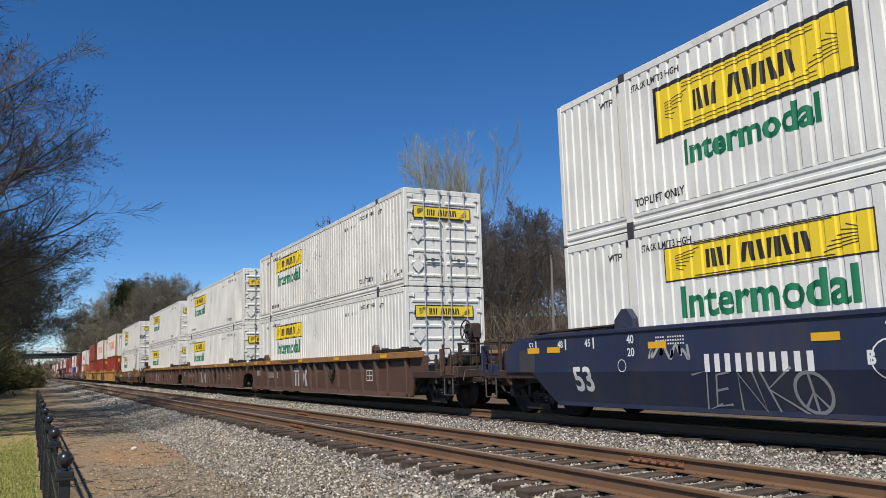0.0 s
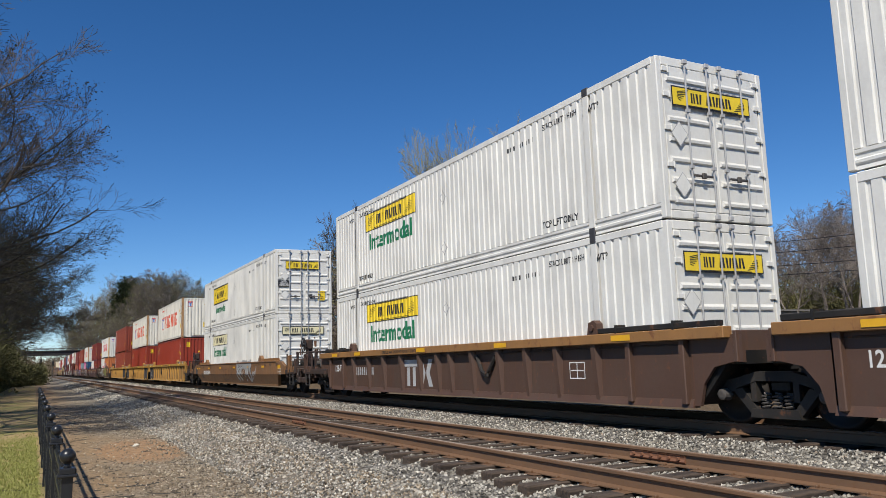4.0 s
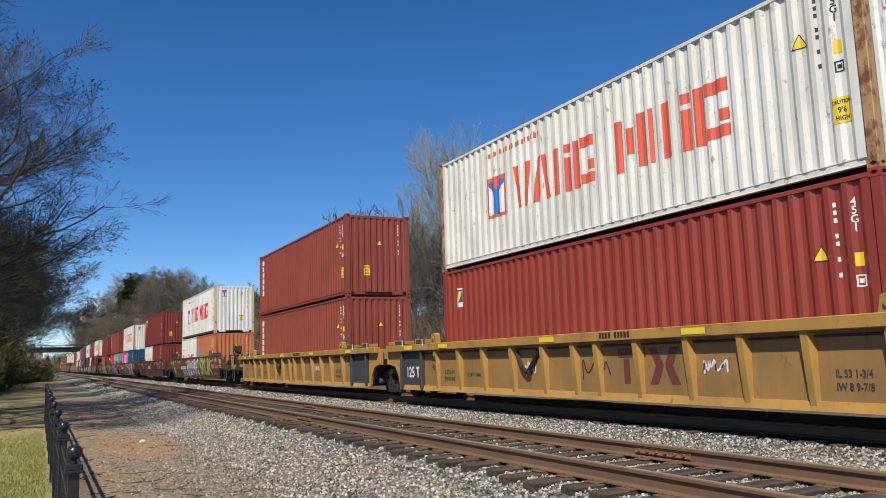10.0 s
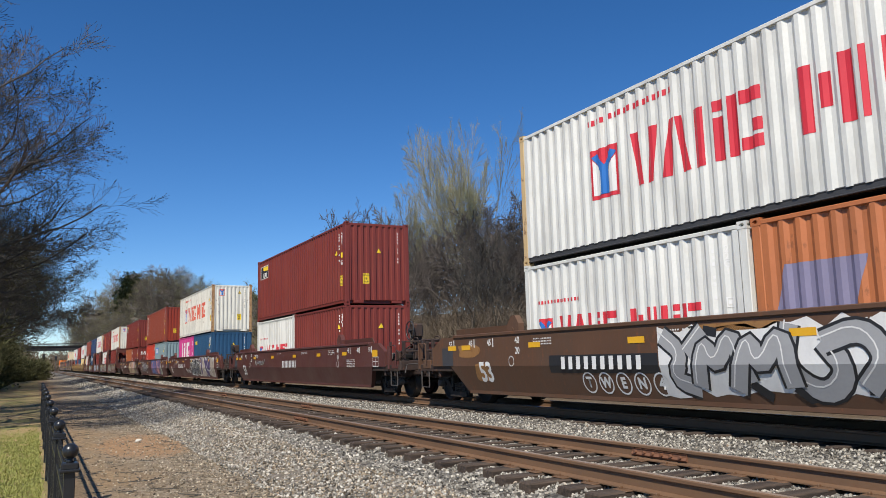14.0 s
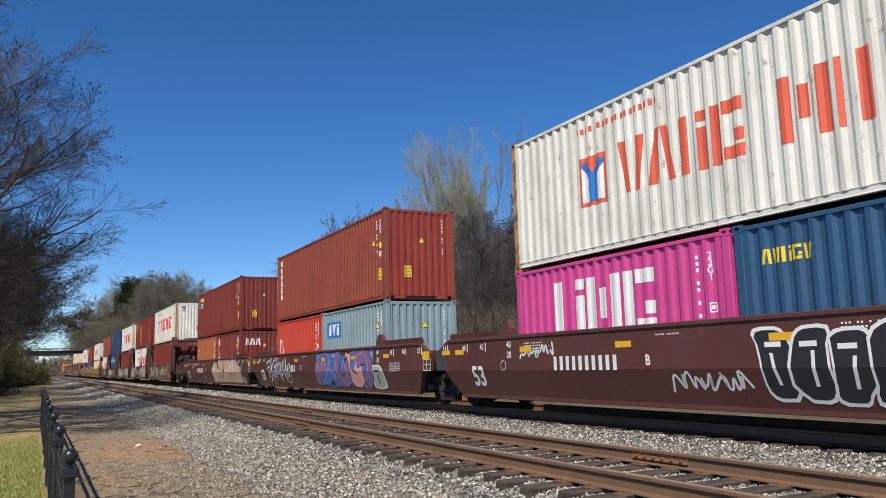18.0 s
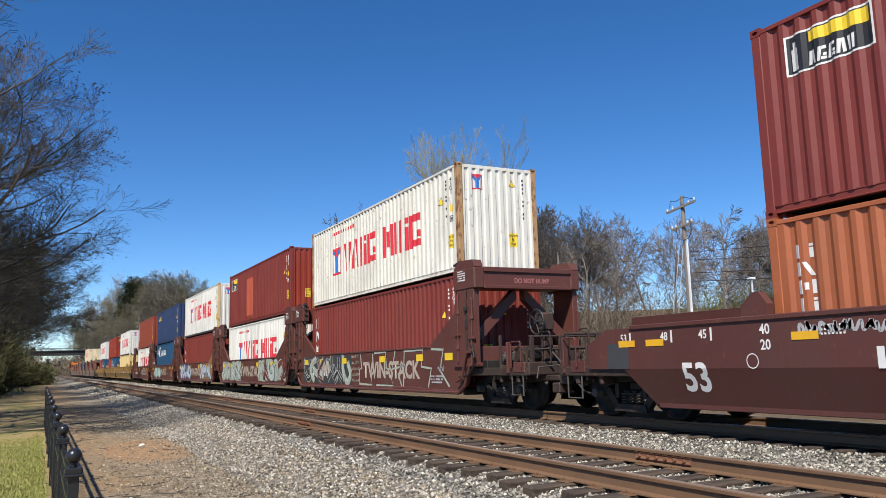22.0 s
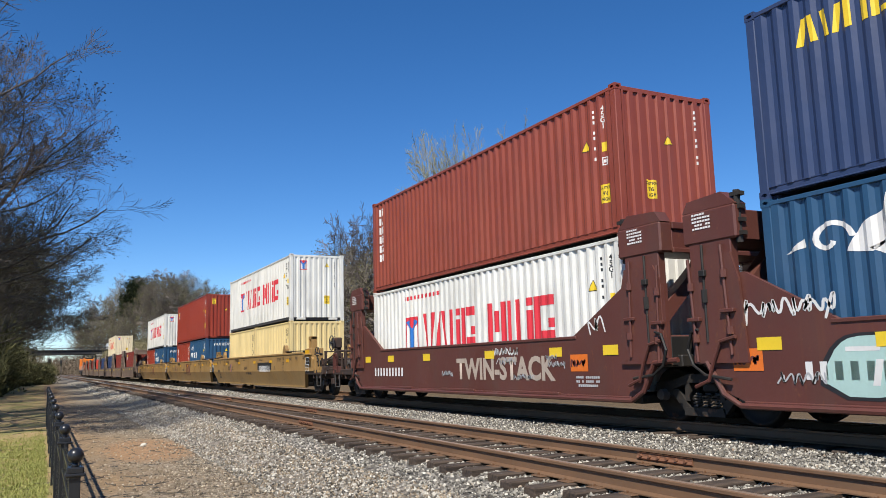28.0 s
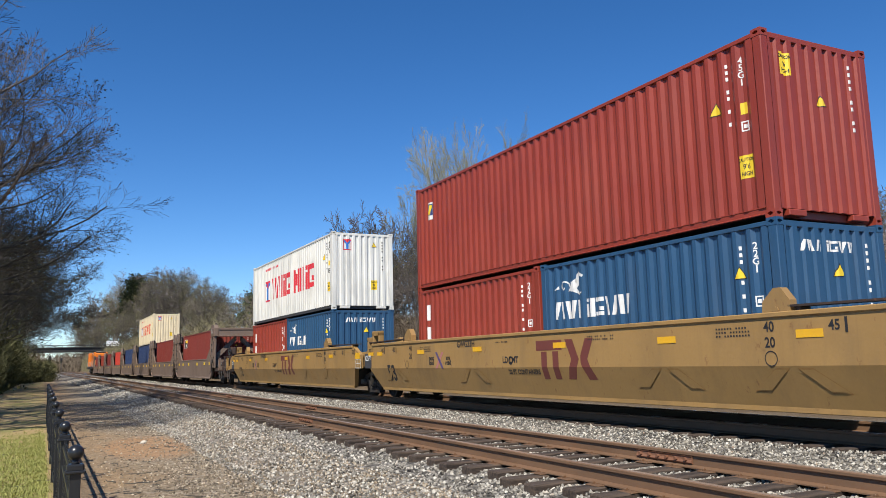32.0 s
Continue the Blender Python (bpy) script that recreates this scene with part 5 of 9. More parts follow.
def twin_car(label, mat, half_a, half_b, lead, trail, group="", wheels=True):
    """A forty-foot double-stack well between tall bulkheads."""
    car = thing("bulkhead_well_car", label, "railway car", group)
    side = shape(("gusset",), gusset_side)
    for s in (-1, 1):
        part("side_plate", side, mat, car, "", pose(0, s * 1.46, 0))
        part("bottom_pipe", shape(("bpipe",), lambda: Geo().pipe([(-7.05, 0, 1.0), (-6.75, 0, 0.52), (-6.45, 0, 0.36), (6.45, 0, 0.36), (6.75, 0, 0.52), (7.05, 0, 1.0), (7.6, 0, 1.04)], 0.045, 7)), mat, car, "", pose(0, s * 1.54, 0))
        part("top_edge", shape(("tedge",), lambda: Geo().box(-4.9, 4.9, -0.06, 0.06, -0.03, 0.03, 0.01)), mat, car, "", pose(0, s * 1.46, 1.50))
        part("bottom_sill", shape(("bsill",), lambda: Geo().box(-6.4, 6.4, -0.07, 0.05, 0.33, 0.43, 0.012).box(-4.2, -2.6, -0.10, 0.0, 0.40, 0.46, 0.01).box(-0.8, 0.9, -0.10, 0.0, 0.40, 0.46, 0.01).box(2.4, 4.3, -0.10, 0.0, 0.40, 0.46, 0.01)), mat, car, "", pose(0, s * 1.46, 0, 0, 0, 0 if s < 0 else 180))
    head = shape(("bulk",), bulkhead_geo)
    rung = shape(("rungs",), lambda: Geo().tube((0, 0, 2.75), (0, 0, 3.55), 0.05, n=8).box(-0.09, 0.09, -0.07, 0.05, 2.86, 2.92).box(-0.09, 0.09, -0.07, 0.05, 3.06, 3.12).box(-0.09, 0.09, -0.07, 0.05, 3.26, 3.32).box(-0.09, 0.09, -0.07, 0.05, 3.46, 3.52))
    for s in (-1, 1):
        b = part("bulkhead", head, mat, car, "tall steel end bulkhead", pose(s * 6.86, 0, 0, 0, 0, 0 if s > 0 else 180))
        part("post_guide", rung, DARK_STEEL, b, "", pose(-0.52, -1.42 * s, 0))
        part("adjuster_rod", shape(("adj",), lambda: Geo().tube((0, 0, 1.3), (0, 0, 2.8), 0.022, n=6).tube((0, 0, 1.9), (0, 0, 2.1), 0.05, n=8).box(-0.06, 0.06, -0.05, 0.05, 2.3, 2.4, 0.01)), DARK_STEEL, b, "", pose(0.12, -1.56 * s, 0))
        part("notice_lines", shape(("notl",), lambda: bars(7, 0.055, 0.03, 0.2, 3, False, 5)), M_WHITE, b, "", pose(-0.1, -1.548, 3.28) if s > 0 else pose(0.1, 1.548, 3.28, 0, 0, 180))
        part("pipe_run", shape(("prun",), lambda: Geo().pipe([(-0.4, 0, 0.62), (-0.12, 0, 0.72), (0.0, 0, 1.02), (0.15, 0, 1.3), (0.45, 0, 1.36)], 0.03, 6)), mat, b, "", pose(0.0, -1.60 * s, 0, 0, 0, 0 if s > 0 else 180))
        for k, (rx, z0, z1) in enumerate(((-0.34, 1.1, 2.75), (0.34, 1.0, 2.6))):
            part("brake_rod", shape(("brod", k), lambda: Geo().tube((0, 0, z0), (0.08, 0, z1), 0.026, n=6).tube((0, 0, z0 + 0.3), (0, 0, z0 + 0.42), 0.06, n=8).tube((0.05, 0, z1 - 0.5), (0.05, 0, z1 - 0.38), 0.055, n=8).box(-0.12, 0.14, -0.03, 0.05, z0 + 0.62, z0 + 0.68, 0.01)), mat, b, "", pose(rx, -1.57 * s, 0))
        part("corner_plate", shape(("bgus",), lambda: Geo().prism([(-0.62, 0.98), (0.42, 0.98), (0.42, 2.4), (0.30, 2.62), (-0.42, 2.62), (-0.55, 2.2)], "y", -0.02, 0.02)), mat, b, "", pose(0, -1.535 * s, 0))
        part("air_hose", shape(("bhose",), lambda: Geo().pipe([(0.3, 0, 1.5), (0.5, -0.06, 1.46), (0.62, -0.08, 1.2), (0.5, -0.06, 0.95), (0.2, 0, 0.8), (-0.3, 0, 0.74)], 0.024, 6)), DARK_STEEL, b, "", pose(0, -1.58 * s, 0))
        part("end_sill", shape(("esill",), lambda: Geo().box(-0.5, 0.55, -1.3, 1.3, 0.92, 1.12, 0.02).box(-0.62, 0.2, -0.3, 0.3, 0.62, 1.0, 0.03)), DARK_STEEL, car, "", pose(s * 6.9, 0, 0))
    part("well_floor", shape(("floor40",), lambda: well_floor(6.25)), DARK_STEEL, car)
    if lead == "coupled":
        coupler_end(car, half_a, 1, mat, well=7.4, brake=True)
        truck(car, 7.65)
    else:
        joint_end(car, half_a, 1, DARK_STEEL, True)
    if trail == "coupled":
        coupler_end(car, half_b, -1, mat, well=7.4)
        truck(car, -7.65)
    else:
        joint_end(car, half_b, -1, DARK_STEEL, False)
        truck(car, -half_b)
    reflectors(car, (-5.9, -4.1, -1.7, 1.6, 4.2, 5.9), 1.24, -1.506, 0.42, 0.18, M_YELLOW)
    return car

# ---- the make-up of the train: where each car's middle stands at the start ----


def load(ob, x, z=FLOOR):
    MOVERS.append((ob, x, z))
    return ob


def run(ob, x):
    MOVERS.append((ob, x, 0.0))
    return ob


HC, STD, FT40, FT20 = 2.896, 2.591, 12.192, 6.058
JB = "white ribbed domestic container with yellow plates"


def jb_pair(x, old_low, old_top, bord_low, bord_top, cream=False):
    load(jb_box(WHITE_JB_OLD if old_low else WHITE_JB, JB + (", scuffed" if old_low else "") + ", in a well", bord_low, cream_end=cream), x)
    load(jb_box(WHITE_JB_OLD if old_top else WHITE_JB, JB + (", dented" if old_top else "") + ", stacked on top", bord_top), x, FLOOR + HC)


def ym_top(x, h_low, label="white corrugated container with red strokes, on the upper tier", posts=None, mark=None, body=None, rails=None, shift=0.0):
    load(ym_box(body or WHITE_YM, mark or M_RED, label, posts, rails, shift), x, FLOOR + h_low)


# navy single car with two white boxes
car_a = smooth_car("navy blue smooth-sided well car with white numerals", CAR_BLUE, 11.85, 11.85, "coupled", "coupled")
run(car_a, -4.40)
jb_pair(-4.40, False, False, False, True)
GROUP_B = "brown ribbed well cars coupled as one set"
BROWN_LABEL = "dirty brown ribbed well car with a tan top sill"
for x, lead, trail, a, b in ((-28.09, "coupled", "joint", 11.85, 9.72), (-47.53, "joint", "joint", 9.72, 9.72), (-66.99, "joint", "coupled", 9.72, 11.95)):
    c = ribbed_car(BROWN_LABEL, CAR_BROWN, SILL_TAN, a, b, lead, trail, GROUP_B, CAR_BROWN)
    run(c, x)
    mark(c, "ttx", shape(("ttx",), lambda: flat(*slab_mark(1.15))), M_GREY, -1.5, 0.80, -1.364, "grey slab strokes")
    tagged(part("sill_notice", letters("52900 LBS MAX GROSS WT FOR 20 FT CONTAINER", 0.115, 0.002, 1.0), M_BLACK, c, "", pose(-2.3, -1.536, 1.39)))
    mark(c, "125", letters("125-T", 0.30, 0.006, 0.85), M_WHITE, -7.72, 0.95, -1.394)
    number_bars(c, M_GREY, -5.4, 0.86, -1.364, 9, 0.17, 0.24)
    mark(c, "pan", shape(("ring4",), lambda: flat(*ring(-0.24, 0.24, -0.16, 0.16, 0.02), rect(-0.2, 0.2, -0.01, 0.01), rect(-0.01, 0.01, -0.14, 0.14))), M_WHITE, 5.5, 0.84, -1.364)
jb_pair(-28.09, False, True, False, False)
jb_pair(-47.53, False, False, False, False)
jb_pair(-66.99, False, False, False, False)
# tan single car with two white boxes
car_e = smooth_car("faded tan well car with grey graffiti", CAR_TAN, 11.95, 12.4, "coupled", "coupled", dark=SILL_TAN)
run(car_e, -90.97)
jb_pair(-90.97, False, False, False, True, True)
# yellow ribbed set
YELLOW_RIBS = []
GROUP_F = "yellow ribbed well cars coupled as one set"
for i, (x, lead, trail, a, b) in enumerate(((-114.16, "coupled", "joint", 10.8, 9.78), (-133.76, "joint", "joint", 9.78, 9.74), (-153.25, "joint", "coupled", 9.74, 11.67))):
    c = ribbed_car("mustard yellow ribbed well car with dark end panels", CAR_YELLOW, CAR_YELLOW, a, b, lead, trail, GROUP_F)
    run(c, x)
    YELLOW_RIBS.append(c)
    if i < 2:
        mark(c, "125", letters("125 T", 0.40, 0.010, 0.9), M_WHITE, -7.72, 0.72, -1.394)
    mark(c, "53", letters("53", 0.42, 0.010, 0.9), DARK_PANEL, 6.75, 1.05, -1.364)
    mark(c, "20", letters("20", 0.19, 0.004, 0.9), M_BLACK, -6.2, 1.08, -1.50)
    mark(c, "40", letters("40", 0.19, 0.004, 0.9), M_BLACK, -6.2, 0.86, -1.50)
    if i < 2:
        mark(c, "ttx", shape(("ttx2",), lambda: flat(*slab_mark(1.0))), M_OXIDE, 1.75, 0.86, -1.364, "oxide red slab strokes")
    mark(c, "num", shape(("num8b",), lambda: bars(10, 0.085, 0.10, 0.3, 8)), M_BLACK, 1.1, 1.41, -1.536)
ym_top(-114.16, HC, posts=RUSTY_POST, mark=M_ORANGERED, body=WHITE_YM_OLD)
load(plain_box(FT40, HC, RED, "red corrugated container in the well of a car", emblem="florens")[0], -114.16)
ym_top(-133.76, HC, posts=RUSTY_POST, mark=M_ORANGERED, body=WHITE_YM_OLD)
load(plain_box(FT40, HC, RED, "red corrugated container in the well of a car", emblem="florens")[0], -133.76)
for z, m, lab in ((FLOOR, BROWN_RED, "in the well of a car"), (FLOOR + HC, BROWN_RED, "stacked on another")):
    load(plain_box(FT40, HC, m, "brown-red corrugated container with white strokes, " + lab, emblem="column")[0], -153.25, z)
# brown single with graffiti
car_i = smooth_car("dark brown well car covered in silver and lime graffiti", CAR_UMBER, 11.67, 11.67, "coupled", "coupled", dark=CAR_UMBER)
run(car_i, -176.59)
ym_top(-176.59, STD, posts=OCHRE_RUST, body=WHITE_YM, rails=RAIL_GREY)


def pair20(x, front, rear, lab_front, lab_rear, posts=None, code=None, stickers=True):
    a, fa, ea, f = plain_box(FT20, STD, front, lab_front + " twenty-foot container in the front of a well", code=code, posts=posts, stickers=stickers)
    b, fb, eb, f = plain_box(FT20, STD, rear, lab_rear + " twenty-foot container in the rear of a well", code=code, stickers=False)
    load(a, x + 3.067)
    load(b, x - 3.067)
    return a, b, fa, fb, ea, f


a, b, fa, fb, ea, f = pair20(-176.59, ORANGE, WHITE_YM, "orange", "white", posts=None)
name_marks(("hl", 1), [0.34, 0.3, 0.28, 0.3, 0.3, 0, 0.3, 0.12, 0.3, 0.28, 0.3], 0.34, 0.0, 0.1, 5, fa, f, 0.55, 1.05, M_BLACK, a, "row of black painted strokes", None)
part("name_patch", decal(("hl", 2), lambda: flat([(-0.75, -0.4), (0.5, -0.4), (0.75, 0.4), (-0.5, 0.4)]), fa, f, -2.0, 1.45), M_FADED, a, "faded violet painted emblem")
ym_marks(b, fb, f, M_RED, -2.6, 1.10, 0.62)
# oxide brown single
car_j = smooth_car("dark oxide brown well car with white stencils", CAR_OXIDE, 11.67, 11.66, "coupled", "coupled", dark=CAR_OXIDE)
run(car_j, -199.94)
load(plain_box(FT40, HC, MAROON, "maroon corrugated container on the upper tier", emblem="beacon")[0], -199.94, FLOOR + STD)
a, b, fa, fb, ea, f = pair20(-199.94, MAROON, WHITE_YM, "maroon", "white")
ym_marks(b, fb, f, M_RED, -2.6, 1.10, 0.62)
# oxide brown set of three
GROUP_K = "oxide brown well cars coupled as one set"
FEC = []
for i, (x, lead, trail, ha, hb) in enumerate(((-223.26, "coupled", "joint", 11.66, 9.75), (-242.77, "joint", "joint", 9.75, 9.69), (-262.14, "joint", "coupled", 9.69, 11.65))):
    c = smooth_car(("oxide brown well car with black, white and beige graffiti", "oxide brown well car with blue and pink graffiti", "oxide brown well car with sand and pink graffiti")[i], CAR_OXIDE, ha, hb, lead, trail, GROUP_K, dark=CAR_OXIDE)
    run(c, x)
    FEC.append(c)
ym_top(-223.26, STD, posts=RUSTY_POST, body=WHITE_YM_OLD, mark=M_ORANGERED)
a, b, fa, fb, ea, f = pair20(-223.26, BLUE, MAGENTA, "blue", "magenta")
name_marks(("one", 1), [0.95, 0.95, 0.8], 1.15, 0.0, 0.28, 2, fb, f, -0.1, 1.62, M_WHITE, b, "large white painted strokes", kinds=(3, 7, 2))
name_marks(("seaco", 1), [0.15] * 5, 0.22, 0.0, 0.05, 6, fa, f, -2.1, 2.05, M_YELLOW, a, "small yellow painted strokes", None)
load(plain_box(FT40, HC, BROWN_RED, "brown-red corrugated container with white strokes, on the upper tier", emblem="column", end=RED)[0], -242.77, FLOOR + STD)
a, b, fa, fb, ea, f = pair20(-242.77, GREY_BLUE, BRIGHT_RED, "weathered grey-blue", "bright red", posts=None)
part("name_plate", decal(("mol", 1), lambda: flat(rect(-0.72, 0.72, -0.28, 0.28)), fa, f, -1.75, 1.9), M_BLUE, a, "blue and white painted name plate")
name_marks(("mol", 2), [0.32, 0.3, 0.26], 0.4, 0.0, 0.1, 6, fa, f, -1.75, 1.9, M_WHITE, a, "", None, 0.007)
name_marks(("cai", 1), [0.42, 0.16], 0.62, 0.15, 0.16, 6, fb, f, -2.3, 1.5, M_WHITE, b, "white painted strokes", None)
load(plain_box(FT40, HC, MAROON, "maroon corrugated container on the upper tier", emblem="beacon")[0], -262.14, FLOOR + STD)
a, b, fa, fb, ea, f = pair20(-262.14, MAROON, RUST_ORANGE, "maroon", "rust-orange")
tex_marks(a, fa, f, -2.35, 1.65)
name_marks(("texE", 1), [0.2, 0.26, 0.26], 0.34, 0.1, 0.09, 3, ea, FT20 / 2 - 0.012, -0.5, 2.0, M_WHITE, a, "", FRONT)
stacked_strokes(("tri2",), 5, 0.25, 0.28, fb, f, -2.45, 1.55, b)
# bulkhead set of five
GROUP_N = "bulkhead well cars coupled as one set"
TWIN = []
TWIN_X = (-283.77, -298.98, -314.40, -329.75, -345.02)
for i, x in enumerate(TWIN_X):
    lead, trail = ("coupled" if i == 0 else "joint"), ("coupled" if i == 4 else "joint")
    ha = 9.98 if i == 0 else (TWIN_X[i - 1] - x) / 2
    hb = 10.0 if i == 4 else (x - TWIN_X[i + 1]) / 2
    c = twin_car("oxide red forty-foot well car with tall bulkheads and graffiti", CAR_BRICK, ha, hb, lead, trail, GROUP_N)
    run(c, x)
    TWIN.append(c)
    mark(c, "twin", letters("TWIN-STACK", 0.66, 0.024, 1.02), M_BEIGE, (2.1, 0.25, 0.3, 0.3, 2.05)[i], 0.90, -1.506, "cream slab lettering")
    number_bars(c, M_WHITE, -4.3, 0.86, -1.506, 10, 0.22, 0.24)
    mark(c, "lines", shape(("ln", 3), lambda: bars(12, 0.06, 0.045, 0.2, 8, False, 3)), M_GREY, 5.2, 0.75, -1.506)
ym_top(TWIN_X[0], HC, posts=RUSTY_POST, body=WHITE_YM_OLD)
a, fa, ea, f = plain_box(FT40, HC, MAROON, "maroon corrugated container in a bulkhead well car")
tex_marks(a, fa, f, -5.5, 1.75)
load(a, TWIN_X[0])
a, fa, ea, f = plain_box(FT40, HC, MAROON, "maroon corrugated container with an orange patch, upper tier", emblem="beacon", end=RED)
part("repair_patch", decal(("patch",), lambda: flat(rect(-0.75, 0.75, -0.95, 0.95)), fa, f, -1.3, 1.35), PATCH_RED, a, "orange-red repainted patch")
load(a, TWIN_X[1], FLOOR + HC)
load(ym_box(WHITE_YM, M_RED, "white corrugated container with red strokes in a bulkhead well"), TWIN_X[1])
ym_top(TWIN_X[2], HC, posts=OCHRE_RUST, rails=RAIL_GREY)
a, fa, ea, f = plain_box(FT40, HC, MAROON, "maroon corrugated container in a bulkhead well car")
tex_marks(a, fa, f, -5.5, 1.75)
load(a, TWIN_X[2])
a, fa, ea, f = plain_box(FT40, HC, DARK_BLUE, "dark blue corrugated container on the upper tier")
name_marks(("seaco", 2), [0.34] * 5, 0.40, 0.0, 0.1, 6, fa, f, -4.3, 2.25, M_YELLOW, a, "yellow painted strokes", None)
load(a, TWIN_X[3], FLOOR + HC)


def horse_mark(root, folds, f, x, z, k):
    """A white leaping emblem with a curled tail, as plain curved shapes."""
    polys = []
    for i in range(14):
        t0, t1 = i * 0.42, (i + 1) * 0.42
        r0, r1 = 0.42 - 0.022 * i, 0.42 - 0.022 * (i + 1)
        w = 0.09
        polys.append([(r0 * math.cos(t0) - 0.3, r0 * math.sin(t0) * 0.8), (r1 * math.cos(t1) - 0.3, r1 * math.sin(t1) * 0.8), ((r1 - w) * math.cos(t1) - 0.3, (r1 - w) * math.sin(t1) * 0.8), ((r0 - w) * math.cos(t0) - 0.3, (r0 - w) * math.sin(t0) * 0.8)])
    polys += [[(-0.05, -0.2), (0.35, -0.25), (0.75, 0.0), (0.55, 0.3), (0.2, 0.15)], [(0.5, 0.15), (0.75, 0.0), (0.85, 0.35), (0.8, 0.6), (0.6, 0.5)], [(0.66, 0.5), (0.8, 0.6), (1.12, 0.42), (1.05, 0.33)], [(0.3, -0.2), (0.55, -0.1), (0.8, -0.35), (1.0, -0.3), (0.98, -0.36), (0.76, -0.44)], [(-0.7, -0.05), (-1.05, -0.12), (-0.72, 0.08)]]
    part("emblem_shape", decal(("horse", k), lambda: flat(*[[(px * k, pz * k) for px, pz in p] for p in polys]), folds, f, x, z), M_WHITE, root, "white curled emblem")


a, fa, ea, f = plain_box(FT40, HC, BLUE, "blue corrugated container in a bulkhead well car")
horse_mark(a, fa, f, -4.75, 2.15, 0.95)
name_marks(("cro", 2), [0.42, 0.4, 0.42, 0.42, 0.42, 0.36], 0.44, 0.0, 0.12, 6, fa, f, -1.7, 2.1, M_WHITE, a, "white painted strokes", None)
load(a, TWIN_X[3])
load(plain_box(FT40, HC, BROWN_RED, "brown-red corrugated container with white strokes, on the upper tier", emblem="column")[0], TWIN_X[4], FLOOR + HC)
load(ym_box(WHITE_YM, M_RED, "white corrugated container with red strokes in a bulkhead well"), TWIN_X[4])
# yellow smooth set of three
GROUP_S = "yellow smooth well cars coupled as one set"
TTX = []
for i, (x, lead, trail, ha, hb) in enumerate(((-366.73, "coupled", "joint", 11.7, 9.7), (-386.14, "joint", "joint", 9.7, 9.76), (-405.67, "joint", "coupled", 9.76, 11.7))):
    c = smooth_car("mustard yellow smooth-sided well car with black stencils", CAR_MUSTARD, ha, hb, lead, trail, GROUP_S)
    run(c, x)
    TTX.append(c)
ym_top(-366.73, STD, rails=RAIL_GREY, shift=0.3)
pair20(-366.73, CREAM, CREAM, "cream-yellow", "cream-yellow", None, M_BLACK, False)
a, fa, ea, f = plain_box(FT40, HC, RED, "red corrugated container on the upper tier", emblem="florens")
load(a, -386.14, FLOOR + STD)


def cronos(x, rear_paint):
    a, b, fa, fb, ea, f = pair20(x, BLUE, rear_paint, "blue", "red")
    horse_mark(a, fa, f, -2.1, 2.05, 0.45)
    name_marks(("cro", 1), [0.36, 0.34, 0.38, 0.38, 0.38, 0.32], 0.36, 0.0, 0.11, 6, fa, f, -1.4, 1.58, M_WHITE, a, "white painted strokes", None)
    name_marks(("croE", 1), [0.19, 0.18, 0.19, 0.19, 0.19, 0.16], 0.17, 0.0, 0.05, 6, ea, FT20 / 2 - 0.012, -0.1, 2.2, M_WHITE, a, "", FRONT)
    part("name_strokes", decal(("ja", 1), lambda: bars(2, 0.6, 0.16, 0.3, 6, True), fb, f, -2.4, 1.55), M_WHITE, b, "white painted strokes")


cronos(-386.14, RED)
ym_top(-405.67, STD, rails=RAIL_GREY)
cronos(-405.67, RED)
# far set with single tiers
FAR_X = (-427.5, -442.8, -458.1, -473.4, -488.7, -504.0, -519.3, -534.6)
FAR_LOW = (MAROON, MAROON, DARK_BLUE, DARK_BLUE, BRIGHT_RED, MAROON, RED, MAROON)
for i, x in enumerate(FAR_X):
    c = twin_car("weathered grey-brown forty-foot well car with low bulkheads", CAR_GREY, 10.0 if i == 0 else 7.65, 7.65, "coupled" if i == 0 else "joint", "coupled" if i == 7 else "joint", "weathered bulkhead well cars")
    run(c, x)
    colour = {"maroon_box_paint": "maroon", "dark_blue_box_paint": "dark blue", "bright_red_box_paint": "bright red", "red_box_paint": "red"}[FAR_LOW[i].name]
    load(plain_box(FT40, HC, FAR_LOW[i], colour + " corrugated container alone in a well car", emblem="beacon" if i == 0 else None)[0], x)
load(ym_box(CREAM_YM, M_ORANGERED, "yellowed white corrugated container on the upper tier"), FAR_X[2], FLOOR + HC)


